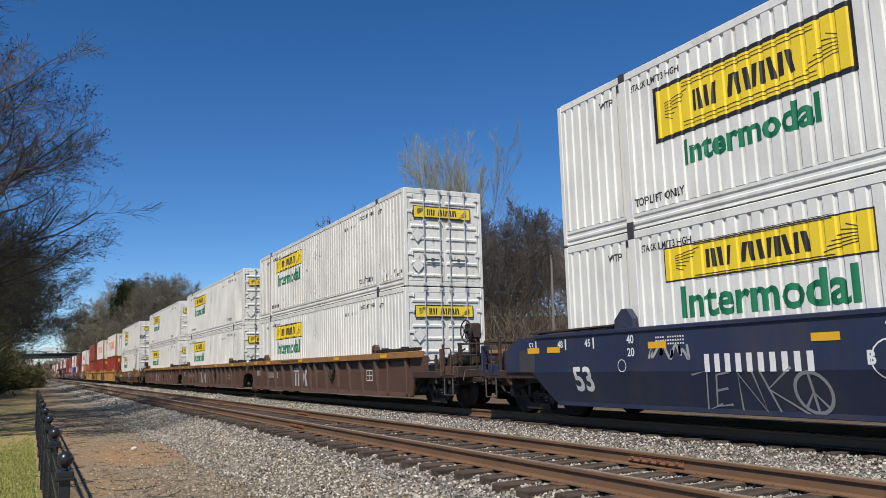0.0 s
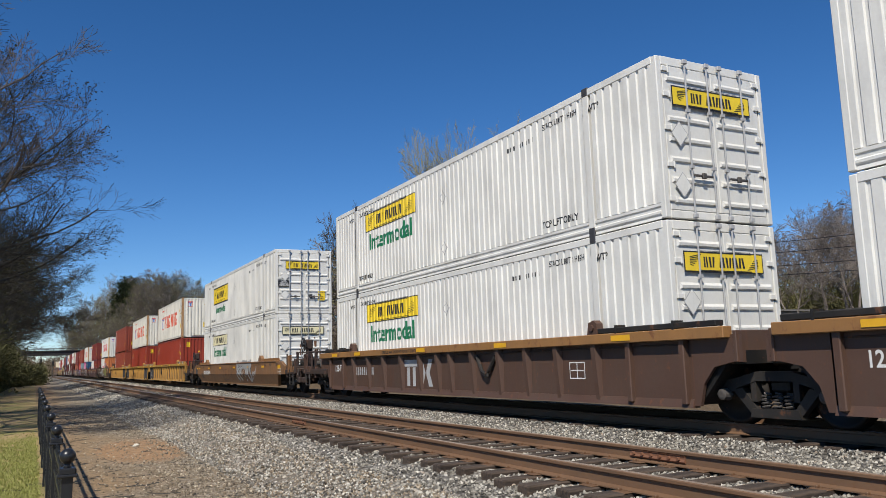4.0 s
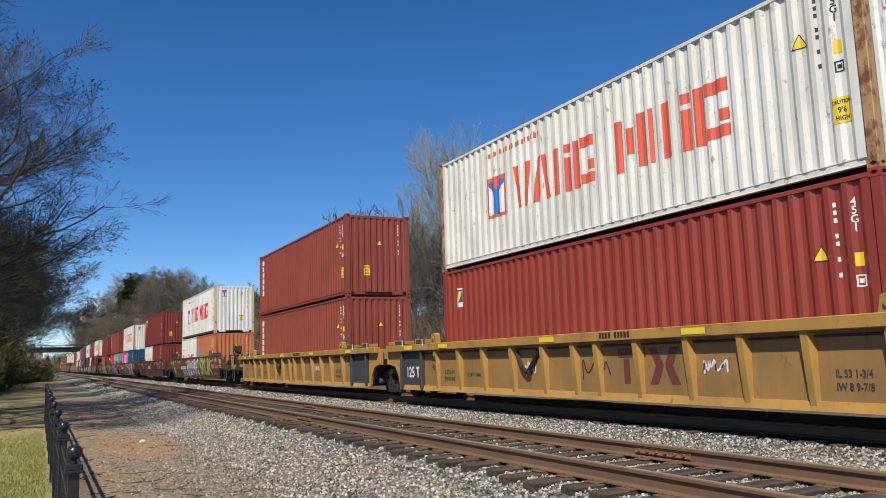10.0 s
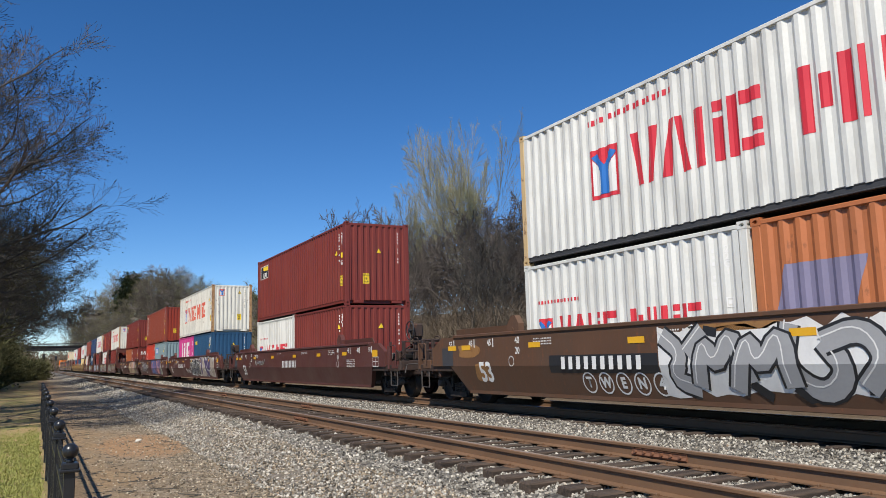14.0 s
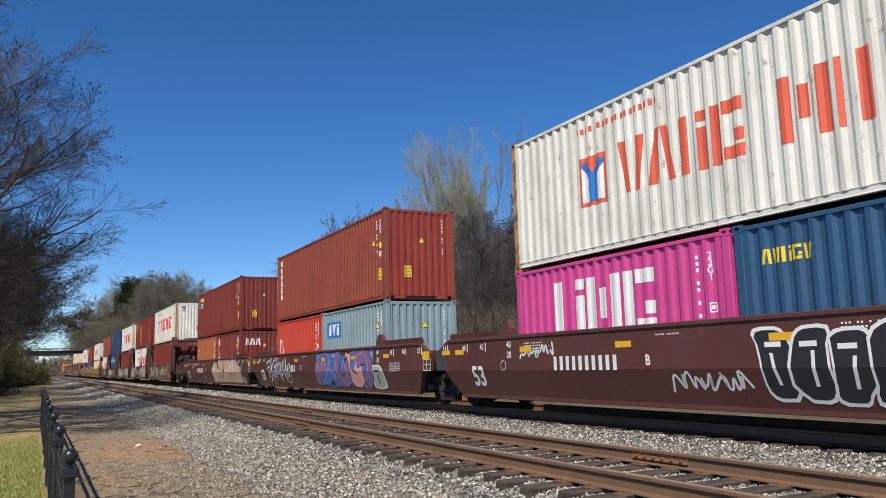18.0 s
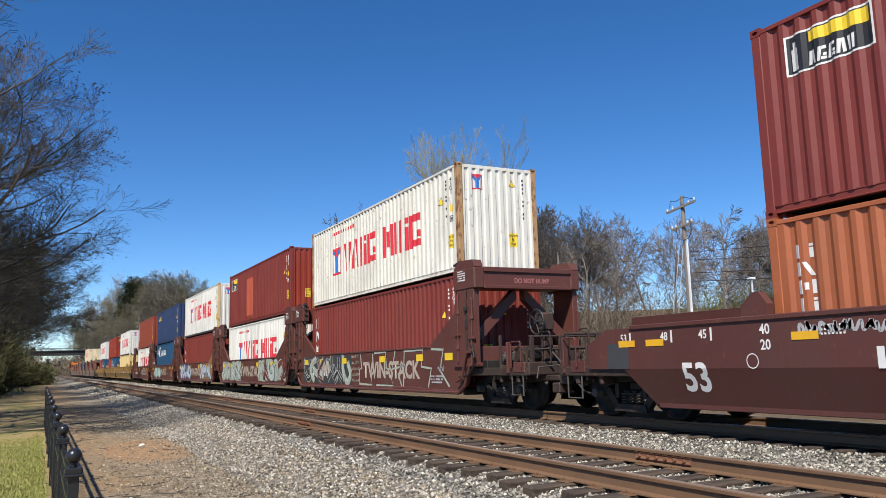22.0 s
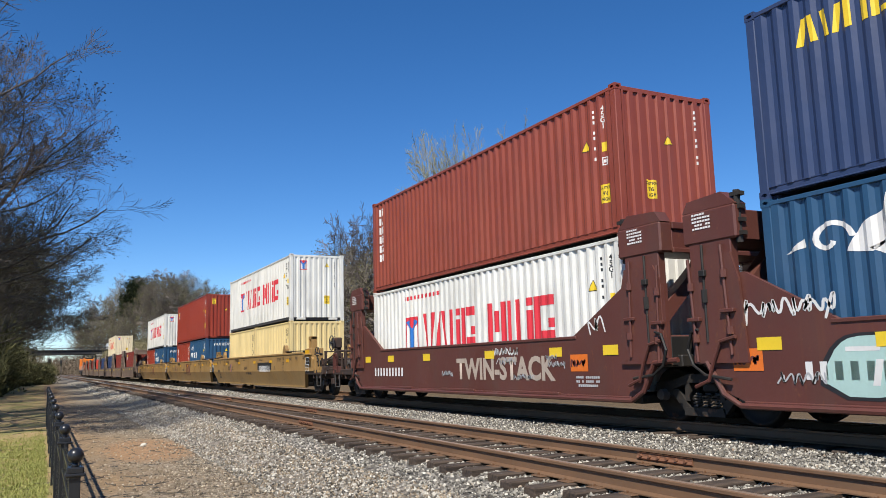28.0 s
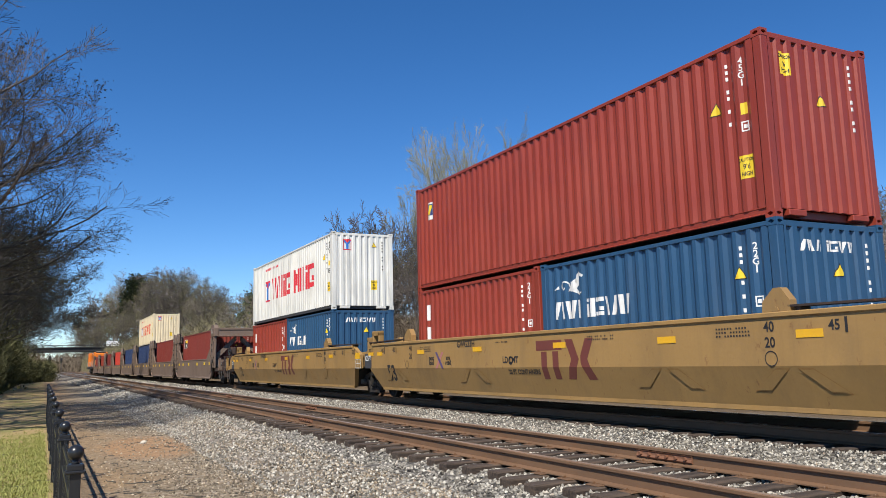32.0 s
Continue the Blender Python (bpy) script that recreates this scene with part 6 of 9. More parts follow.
def locomotive():
    """The orange engine at the tail."""
    e = thing("locomotive", "orange and black diesel locomotive at the tail of the train", "locomotive")
    org = paint("orange_engine_paint", (0.62, 0.17, 0.02), 0.35, dirt=0.25)
    part("frame", Geo().box(-10.6, 10.6, -1.5, 1.5, 1.05, 1.5, 0.05), DARK_STEEL, e)
    part("hood", Geo().box(-6.3, 10.0, -0.95, 0.95, 1.5, 4.25, 0.15).box(2.0, 9.8, -1.3, 1.3, 3.5, 4.45, 0.12), org, e)
    part("cab", Geo().box(-8.8, -6.3, -1.5, 1.5, 1.5, 4.5, 0.2), org, e)
    part("nose", Geo().box(-10.3, -8.8, -1.0, 1.0, 1.5, 3.3, 0.25), org, e)
    part("cab_window", Geo().box(-8.2, -6.9, -1.515, -1.49, 3.3, 4.0), M_BLACK, e)
    part("roof_stripe", Geo().box(-6.2, 9.9, -0.9, 0.9, 4.26, 4.5, 0.05), DARK_STEEL, e)
    part("fuel_tank", Geo().box(-3.0, 3.0, -1.4, 1.4, 0.35, 1.05, 0.15), DARK_STEEL, e)
    g = Geo()
    for s in (-1, 1):
        g.pipe([(-10.2, s * 1.45, 2.5), (10.2, s * 1.45, 2.5)], 0.02, 5)
        for i in range(9):
            g.tube((-10.2 + 2.55 * i, s * 1.45, 1.5), (-10.2 + 2.55 * i, s * 1.45, 2.5), 0.02, n=5)
    part("handrail", g, M_GREY, e)
    for x in (-7.0, 7.0):
        truck(e, x - 0.9)
        truck(e, x + 0.9)
    return e


run(locomotive(), -556.0)

# ---- ground ----




def ground_height(x, y):
    """Level by the fence, falling gently past it, a bank and a wooded rise beyond the line."""
    z = -0.52
    if y < -3:
        z += 0.03 * min(40.0, -3 - y)
    if y > 14:
        z += min(5.0, (y - 14) * 0.055)
    if y > 34:
        z += min(60.0, (y - 34) * 0.03)
    if x < -120 and y > 16:
        z += min(9.0, (y - 16) * 0.25) * min(1.0, (-120 - x) / 90)
    if x < -60 and y < -3:
        z += min(6.0, (-3 - y) * 0.35) * min(1.0, (-60 - x) / 60)
    return z + 0.05 * noise.noise((x * 0.25, y * 0.6, 0)) + 0.02 * noise.noise((x * 1.3, y * 1.3, 4))


def spread(stops):
    out = []
    for (a, b, n) in stops:
        out += [a + (b - a) * i / n for i in range(n)]
    return out + [stops[-1][1]]


XS = spread([(-2600, -600, 12), (-600, -120, 40), (-120, -40, 40), (-40, 4, 130), (4, 60, 14), (60, 2400, 10)])
YS = spread([(-2200, -120, 8), (-120, -12, 24), (-12, -2, 20), (-2, 5, 50), (5, 14, 18), (14, 80, 34), (80, 2500, 14)])
g = Geo()
g.v = [(x, y, ground_height(x, y)) for y in YS for x in XS]
nx = len(XS)
g.f = [(j * nx + i, j * nx + i + 1, (j + 1) * nx + i + 1, (j + 1) * nx + i) for j in range(len(YS) - 1) for i in range(nx - 1)]


def ground_material():
    m, tree, bsdf = nodes_of("grass_clay_and_gravel")
    vec = coords(tree)
    sep = tree.nodes.new("ShaderNodeSeparateXYZ")
    tree.links.new(vec, sep.inputs[0])

    def offset(source, fac, amount):
        n = tree.nodes.new("ShaderNodeMath")
        n.operation = "MULTIPLY_ADD"
        tree.links.new(fac, n.inputs[0])
        n.inputs[1].default_value = amount
        tree.links.new(source, n.inputs[2])
        return n.outputs[0]

    def span(source, a, b):
        n = tree.nodes.new("ShaderNodeMapRange")
        n.inputs["From Min"].default_value, n.inputs["From Max"].default_value = a, b
        tree.links.new(source, n.inputs["Value"])
        return n.outputs[0]
    wob = noise_tex(tree, vec, 0.55, 6)
    fine = noise_tex(tree, vec, 9.0, 8, 0.7)
    grain = noise_tex(tree, vec, 60.0, 4, 0.7)
    edge = offset(sep.outputs["Y"], wob, 2.6)
    # clay and dust
    clay = mix(tree, ramp(tree, fine, [(0.3, 0.0), (0.7, 1.0)]), (0.19, 0.128, 0.072), (0.44, 0.31, 0.18))
    orange = noise_tex(tree, coords(tree, (0.16, 0.5, 1), (3.2, 0.4, 0)), 1.0, 3)
    clay = mix(tree, ramp(tree, orange, [(0.52, 0.0), (0.66, 0.5)]), clay, (0.33, 0.175, 0.085))
    # the bare orange patch by the fence
    spot = node(tree, "TexGradient")
    spot.gradient_type = "SPHERICAL"
    tree.links.new(coords(tree, (0.27, 0.80, 0.0), (17.5 * 0.27, -2.0 * 0.80, 0.0)), spot.inputs["Vector"])
    ragged = tree.nodes.new("ShaderNodeMath")
    ragged.operation = "MULTIPLY_ADD"
    ragged.inputs[1].default_value = 0.55
    tree.links.new(fine, ragged.inputs[0])
    tree.links.new(spot.outputs[1], ragged.inputs[2])
    bare = ramp(tree, ragged.outputs[0], [(0.5, 0.0), (0.72, 1.0)])
    clay = mix(tree, ramp(tree, grain, [(0.45, 0.0), (0.68, 0.8)]), clay, (0.145, 0.098, 0.056))
    # gravel
    cell = node(tree, "TexVoronoi", Scale=19.0)
    tree.links.new(vec, cell.inputs["Vector"])
    bw = tree.nodes.new("ShaderNodeRGBToBW")
    tree.links.new(cell.outputs["Color"], bw.inputs[0])
    stone = ramp(tree, bw.outputs[0], [(0.1, (0.085, 0.070, 0.050)), (0.5, (0.21, 0.178, 0.130)), (0.9, (0.42, 0.365, 0.28))])
    dusty = mix(tree, ramp(tree, fine, [(0.35, 0.1), (0.7, 0.7)]), stone, (0.275, 0.192, 0.110))
    c = mix(tree, span(edge, 2.2, 3.2), clay, dusty)
    c = mix(tree, span(edge, 3.2, 4.2), c, stone)
    loose = mix(tree, ramp(tree, fine, [(0.32, 0.0), (0.68, 1.0)]), (0.26, 0.142, 0.070), (0.48, 0.295, 0.155))
    loose = mix(tree, ramp(tree, grain, [(0.5, 0.0), (0.7, 0.7)]), loose, (0.17, 0.098, 0.05))
    soft_bare = tree.nodes.new("ShaderNodeMath")
    soft_bare.operation = "MULTIPLY"
    soft_bare.inputs[1].default_value = 0.8
    tree.links.new(bare, soft_bare.inputs[0])
    c = mix(tree, soft_bare.outputs[0], c, loose)
    # grass
    blades = noise_tex(tree, coords(tree, (30, 30, 6)), 1.0, 5, 0.7)
    grass = mix(tree, ramp(tree, blades, [(0.3, 0.0), (0.7, 1.0)]), (0.17, 0.155, 0.055), (0.31, 0.27, 0.105))
    grass = mix(tree, ramp(tree, wob, [(0.38, 0.0), (0.58, 0.9)]), grass, (0.38, 0.265, 0.135))
    lawn = offset(sep.outputs["Y"], fine, 0.5)
    c = mix(tree, span(lawn, 0.62, 0.42), c, grass)
    # leaf litter under the woods
    litter = mix(tree, ramp(tree, fine, [(0.3, 0.0), (0.7, 1.0)]), (0.07, 0.05, 0.03), (0.17, 0.12, 0.07))
    c = mix(tree, span(edge, 15.5, 17.5), c, litter)
    c = mix(tree, span(edge, -6.0, -9.0), c, litter)
    tree.links.new(c, bsdf.inputs["Base Color"])
    bsdf.inputs["Roughness"].default_value = 0.95
    bsdf.inputs["Specular IOR Level"].default_value = 0.2
    b = node(tree, "Bump", Strength=0.7, Distance=0.03)
    hmix = tree.nodes.new("ShaderNodeMath")
    hmix.operation = "ADD"
    tree.links.new(fine, hmix.inputs[0])
    tree.links.new(grain, hmix.inputs[1])
    tree.links.new(hmix.outputs[0], b.inputs["Height"])
    tree.links.new(b.outputs[0], bsdf.inputs["Normal"])
    return m


GROUND = ground_material()
me = g.mesh("ground", True)
me.materials.append(GROUND)
tagged(new("ground", me), "worn lawn, orange clay and gravel beside the railway", "ground", kind="structure")


def gravel_material():
    m, tree, bsdf = nodes_of("ballast_stone")
    vec = coords(tree)
    cell = node(tree, "TexVoronoi", Scale=17.0)
    tree.links.new(vec, cell.inputs["Vector"])
    bw = tree.nodes.new("ShaderNodeRGBToBW")
    tree.links.new(cell.outputs["Color"], bw.inputs[0])
    stone = ramp(tree, bw.outputs[0], [(0.1, (0.03, 0.027, 0.022)), (0.5, (0.11, 0.10, 0.086)), (0.9, (0.30, 0.28, 0.24))])
    broad = noise_tex(tree, vec, 0.5, 5)
    c = mix(tree, ramp(tree, broad, [(0.5, 0.0), (0.75, 0.35)]), stone, (0.20, 0.16, 0.115))
    # oil, brake dust and the train's shade, coloured in under and past the track
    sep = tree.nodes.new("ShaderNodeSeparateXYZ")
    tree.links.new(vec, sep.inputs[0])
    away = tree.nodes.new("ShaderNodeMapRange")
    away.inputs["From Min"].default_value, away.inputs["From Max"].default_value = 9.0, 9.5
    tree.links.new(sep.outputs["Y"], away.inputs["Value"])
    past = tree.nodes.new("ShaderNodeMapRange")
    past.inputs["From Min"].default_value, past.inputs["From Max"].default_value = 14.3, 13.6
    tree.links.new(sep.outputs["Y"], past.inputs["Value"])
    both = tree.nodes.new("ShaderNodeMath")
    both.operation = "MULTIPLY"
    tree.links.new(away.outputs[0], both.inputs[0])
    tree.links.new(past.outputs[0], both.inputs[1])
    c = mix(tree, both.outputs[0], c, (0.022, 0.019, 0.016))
    # dust and fines down the shoulder
    wob = tree.nodes.new("ShaderNodeMath")
    wob.operation = "MULTIPLY_ADD"
    wob.inputs[1].default_value = 1.6
    tree.links.new(broad, wob.inputs[0])
    tree.links.new(sep.outputs["Y"], wob.inputs[2])
    low = tree.nodes.new("ShaderNodeMapRange")
    low.inputs["From Min"].default_value, low.inputs["From Max"].default_value = 5.1, 4.2
    tree.links.new(wob.outputs[0], low.inputs["Value"])
    part_dust = tree.nodes.new("ShaderNodeMath")
    part_dust.operation = "MULTIPLY"
    part_dust.inputs[1].default_value = 0.35
    tree.links.new(low.outputs[0], part_dust.inputs[0])
    c = mix(tree, part_dust.outputs[0], c, (0.22, 0.168, 0.11))
    tree.links.new(c, bsdf.inputs["Base Color"])
    bsdf.inputs["Roughness"].default_value = 0.9
    b = node(tree, "Bump", Strength=0.9, Distance=0.035)
    b.invert = True
    tree.links.new(cell.outputs["Distance"], b.inputs["Height"])
    tree.links.new(b.outputs[0], bsdf.inputs["Normal"])
    return m


def stone_material(name, stops):
    m, tree, bsdf = nodes_of(name)
    geo = tree.nodes.new("ShaderNodeNewGeometry")
    vec = coords(tree)
    c = ramp(tree, geo.outputs["Random Per Island"], stops)
    c = mix(tree, ramp(tree, noise_tex(tree, vec, 40, 4), [(0.4, 0.0), (0.75, 0.4)]), c, (0.24, 0.21, 0.18))
    tree.links.new(c, bsdf.inputs["Base Color"])
    bsdf.inputs["Roughness"].default_value = 0.88
    return m


BALLAST = gravel_material()
STONE = stone_material("broken_stone", [(0.0, (0.035, 0.031, 0.025)), (0.3, (0.15, 0.137, 0.112)), (0.72, (0.34, 0.314, 0.258)), (0.95, (0.62, 0.58, 0.49)), (1.0, (0.28, 0.20, 0.13))])
DUSTY_STONE = stone_material("dusty_stone", [(0.0, (0.06, 0.044, 0.027)), (0.4, (0.20, 0.15, 0.094)), (0.8, (0.36, 0.285, 0.19)), (1.0, (0.56, 0.48, 0.355))])
NEAR_TRACK = 5.85


def bed_height(y):
    """The crown of the stone bed across both tracks."""
    pts = [(2.6, -0.62), (4.0, -0.36), (4.5, -0.295), (4.8, -0.235), (7.0, -0.235), (7.9, -0.30), (8.7, -0.30), (9.25, -0.225), (12.0, -0.225), (12.6, -0.3), (15.5, -0.42), (17.5, -0.75)]
    for (a, za), (b, zb) in zip(pts, pts[1:]):
        if a <= y <= b:
            return za + (zb - za) * (y - a) / (b - a)
    return -0.75


g = Geo()
bx = spread([(-900, -120, 40), (-120, -40, 80), (-40, 6, 180), (6, 90, 20)])
by = spread([(2.6, 4.6, 12), (4.6, 9.3, 26), (9.3, 17.5, 14)])
g.v = [(x, y, bed_height(y) + 0.03 * noise.noise((x * 1.7, y * 1.7, 0)) + 0.02 * noise.noise((x * 5, y * 5, 3))) for y in by for x in bx]
nx = len(bx)
g.f = [(j * nx + i, j * nx + i + 1, (j + 1) * nx + i + 1, (j + 1) * nx + i) for j in range(len(by) - 1) for i in range(nx - 1)]
me = g.mesh("ballast", True)
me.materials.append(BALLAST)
tagged(new("ballast_bed", me), "bed of pale grey crushed stone under both tracks", "ballast", kind="structure")


def scatter_stones(n, seed, where, size, name, label, mat, lift=0.0):
    """Loose broken stones, each its own lump, gathered in one mesh."""
    rng = np.random.default_rng(seed)
    base = np.array([(1, 0, 0), (-1, 0, 0), (0, 1, 0), (0, -1, 0), (0, 0, 1), (0, 0, -1), (0.6, 0.6, 0.55), (-0.6, -0.55, 0.6)], float)
    tri = np.array([(6, 0, 2), (6, 2, 4), (6, 4, 0), (2, 1, 4), (1, 7, 4), (7, 3, 4), (7, 1, 3), (3, 0, 4), (2, 0, 5), (1, 2, 5), (3, 1, 5), (0, 3, 5)])
    xy = where(rng, n)
    z = np.array([max(bed_height(y) if y > 2.6 else -9.0, ground_height(x, y)) for x, y in xy]) + lift
    s = rng.uniform(size[0], size[1], (n, 1, 1)) * rng.uniform(0.6, 1.25, (n, 1, 3))
    v = base[None] * (1 + rng.uniform(-0.3, 0.3, (n, len(base), 1))) * s
    a, b = rng.uniform(0, 6.283, n), rng.uniform(-0.7, 0.7, n)
    ca, sa, cb, sb = np.cos(a)[:, None], np.sin(a)[:, None], np.cos(b)[:, None], np.sin(b)[:, None]
    x1, z1 = v[..., 0] * cb + v[..., 2] * sb, -v[..., 0] * sb + v[..., 2] * cb
    x2, y2 = x1 * ca - v[..., 1] * sa, x1 * sa + v[..., 1] * ca
    out = np.stack([x2 + xy[:, :1], y2 + xy[:, 1:], z1 + z[:, None] + s[:, :, 2] * 0.3], -1).reshape(-1, 3)
    faces = (tri[None] + (np.arange(n) * len(base))[:, None, None]).reshape(-1, 3)
    me = bpy.data.meshes.new(name)
    me.from_pydata(out.tolist(), [], faces.tolist())
    me.materials.append(mat)
    return tagged(new(name, me), label, "stones", kind="stuff")


def band(rng, n):
    x = -1.5 - 42 * rng.random(n) ** 1.7
    y = 2.7 + 6.8 * rng.random(n)
    keep = np.stack([x, y], 1)
    tie = np.abs((keep[:, 0] + 0.25) % 0.5 - 0.25) < 0.12
    on = (np.abs(keep[:, 1] - NEAR_TRACK) < 1.32) & tie
    keep[on, 0] += 0.25
    return keep


def verge(rng, n):
    x = -3 - 40 * rng.random(n) ** 1.5
    y = 0.6 + 3.5 * rng.random(n) ** 0.48
    bare = ((x + 19.0) / 4.2) ** 2 + ((y - 1.95) / 1.4) ** 2 < 0.8 + 0.5 * rng.random(n)
    y[bare & (rng.random(n) < 0.6)] += 1.6
    return np.stack([x, y], 1)


scatter_stones(98000, 3, band, (0.011, 0.027), "ballast_stones", "loose crushed grey stones", STONE, 0.006)
scatter_stones(15000, 7, lambda rng, n: np.stack([-42 - 80 * rng.random(n) ** 1.3, 3.2 + 6.2 * rng.random(n)], 1), (0.03, 0.06), "ballast_stones", "crushed grey stones down the line", STONE)
scatter_stones(1, 8, lambda rng, n: np.array([(-18.2, 2.0)]), (0.06, 0.07), "loose_stone", "single pale stone on the bare clay", STONE)
scatter_stones(40000, 5, verge, (0.006, 0.022), "verge_stones", "small dusty stones scattered over the clay verge", DUSTY_STONE)

# ---- tracks ----
RAIL_RUST = paint("rusty_rail_steel", (0.178, 0.10, 0.054), 0.6, rust=0.15, dirt=0.3, seed=41, metal=0.15)
RAIL_HEAD = paint("worn_rail_head", (0.34, 0.25, 0.18), 0.4, dirt=0.3, seed=42, metal=0.4)
RAIL_BRIGHT = paint("polished_rail_head", (0.5, 0.49, 0.47), 0.25, dirt=0.05, seed=43, metal=0.9, bump=0)


def wood_tie_material():
    m, tree, bsdf = nodes_of("cracked_tie_timber")
    info = tree.nodes.new("ShaderNodeObjectInfo")
    vec = coords(tree, (14, 1.1, 14))
    grain = noise_tex(tree, vec, 2.2, 7, 0.65)
    c = mix(tree, ramp(tree, grain, [(0.35, 0.0), (0.65, 1.0)]), (0.012, 0.008, 0.006), (0.085, 0.058, 0.040))
    c = mix(tree, ramp(tree, info.outputs["Random"], [(0.0, 0.0), (1.0, 0.3)]), c, (0.105, 0.074, 0.05))
    tree.links.new(c, bsdf.inputs["Base Color"])
    bsdf.inputs["Roughness"].default_value = 0.9
    b = node(tree, "Bump", Strength=0.8, Distance=0.02)
    tree.links.new(grain, b.inputs["Height"])
    tree.links.new(b.outputs[0], bsdf.inputs["Normal"])
    return m


TIE = wood_tie_material()
RAIL_PROFILE = [(-0.075, -0.175), (0.075, -0.175), (0.075, -0.163), (0.012, -0.145), (0.009, -0.05), (0.036, -0.038), (0.036, -0.012), (0.028, -0.003), (-0.028, -0.003), (-0.036, -0.012), (-0.036, -0.038), (-0.009, -0.05), (-0.012, -0.145), (-0.075, -0.163)]
HEAD_PROFILE = [(-0.028, -0.003), (0.028, -0.003), (0.02, 0.0), (-0.02, 0.0)]
tie_shapes = []
for k in range(5):
    rng = random.Random(k)
    n = rng.uniform(-0.06, 0.06)
    tg = Geo().box(-0.115, 0.115, -1.28 + n, 1.28 + n, -0.36, -0.178, 0.014)
    tg.v = [(x + 0.012 * noise.noise((x * 9, y * 4, k)), y + 0.02 * noise.noise((x * 9, z * 9, k + 5)), z + 0.012 * noise.noise((x * 6, y * 3, k + 9))) for x, y, z in tg.v]
    tie_shapes.append(tg.mesh("tie_shape"))
plate_shape = Geo().box(-0.1, 0.1, -0.16, 0.16, -0.184, -0.172, 0.004).mesh("tie_plate_shape")
spike_shape = Geo().box(-0.012, 0.012, -0.022, 0.022, -0.175, -0.148, 0.005).mesh("spike_shape")


def track(name, yc, head, label, first, last, detail):
    t = thing(name, label, "railway track", kind="structure")
    rail = Geo().prism(RAIL_PROFILE, "x", -900, 90).mesh("rail_shape")
    cap = Geo().prism(HEAD_PROFILE, "x", -900, 90).mesh("rail_head_shape")
    for s in (-1, 1):
        r = part("rail", rail, RAIL_RUST, t, "", pose(0, yc + s * 0.755, 0))
        part("rail_head", cap, head, r, "")
    rng = random.Random(yc)
    x = first
    i = 0
    while x > last:
        k = part("tie", tie_shapes[rng.randrange(5)], TIE, t, "", pose(x + rng.uniform(-0.03, 0.03), yc + rng.uniform(-0.03, 0.03), rng.uniform(-0.012, 0.004), 0, 0, rng.uniform(-1.2, 1.2)))
        if i < detail:
            for s in (-1, 1):
                part("tie_plate", plate_shape, RAIL_RUST, t, "", pose(x, yc + s * 0.755, 0))
                for e in (-1, 1):
                    part("spike", spike_shape, RAIL_RUST, t, "", pose(x + 0.05 * e, yc + s * 0.755 + 0.095 * e, 0))
        i += 1
        x -= 0.5
    return t


near = track("track_near", NEAR_TRACK, RAIL_HEAD, "rusty rails on weathered timber ties", -2.0, -88.0, 34)
far_track = track("track_far", TRAIN_Y, RAIL_BRIGHT, "busy rails under the train on timber ties", 2.0, -50.0, 14)
joint_bar = Geo().prism([(-0.02, -0.14), (-0.045, -0.12), (-0.028, -0.09), (-0.028, -0.06), (-0.04, -0.05), (-0.012, -0.05), (-0.012, -0.14)], "x", -0.46, 0.46)
for i in range(6):
    joint_bar.tube((-0.38 + 0.15 * i, -0.03, -0.09), (-0.38 + 0.15 * i, -0.062, -0.09), 0.022, n=6)
joint_mesh = joint_bar.mesh("joint_bar_shape")
BAR_RUST = paint("fresh_rust_bar", (0.19, 0.085, 0.045), 0.7, rust=0.4, dirt=0.2, seed=45)
for x, s in ((-7.25, 1), (-20.9, 1), (-31.5, 1), (-3.4, -1), (-16.5, -1)):
    part("joint_bar", joint_mesh, BAR_RUST, near, "bolted rusty joint bar", pose(x, NEAR_TRACK + s * 0.755, 0))
    part("joint_bar", joint_mesh, BAR_RUST, near, "", pose(x, NEAR_TRACK + s * 0.755, 0, 0, 0, 180))

# ---- fence ----
FENCE_Y, FENCE_TOP = 0.21, 0.36


def ball_post():
    g = Geo().box(-0.032, 0.032, -0.032, 0.032, -1.0, 0.0, 0.004)
    g.box(-0.05, 0.05, -0.05, 0.05, -0.02, 0.022, 0.008)
    g.box(-0.058, 0.058, -0.058, 0.058, -0.035, -0.015, 0.006)
    return g


def ball():
    prof = [(0.02, 0.0), (0.02, 0.026), (0.035, 0.018), (0.045, 0.02)]
    prof += [(0.09 - 0.048 * math.cos(a), 0.048 * math.sin(a)) for a in (0.35 + i * (math.pi - 0.35) / 10 for i in range(11))]
    return Geo().lathe(prof, (0, 0, 0), "z", 20)


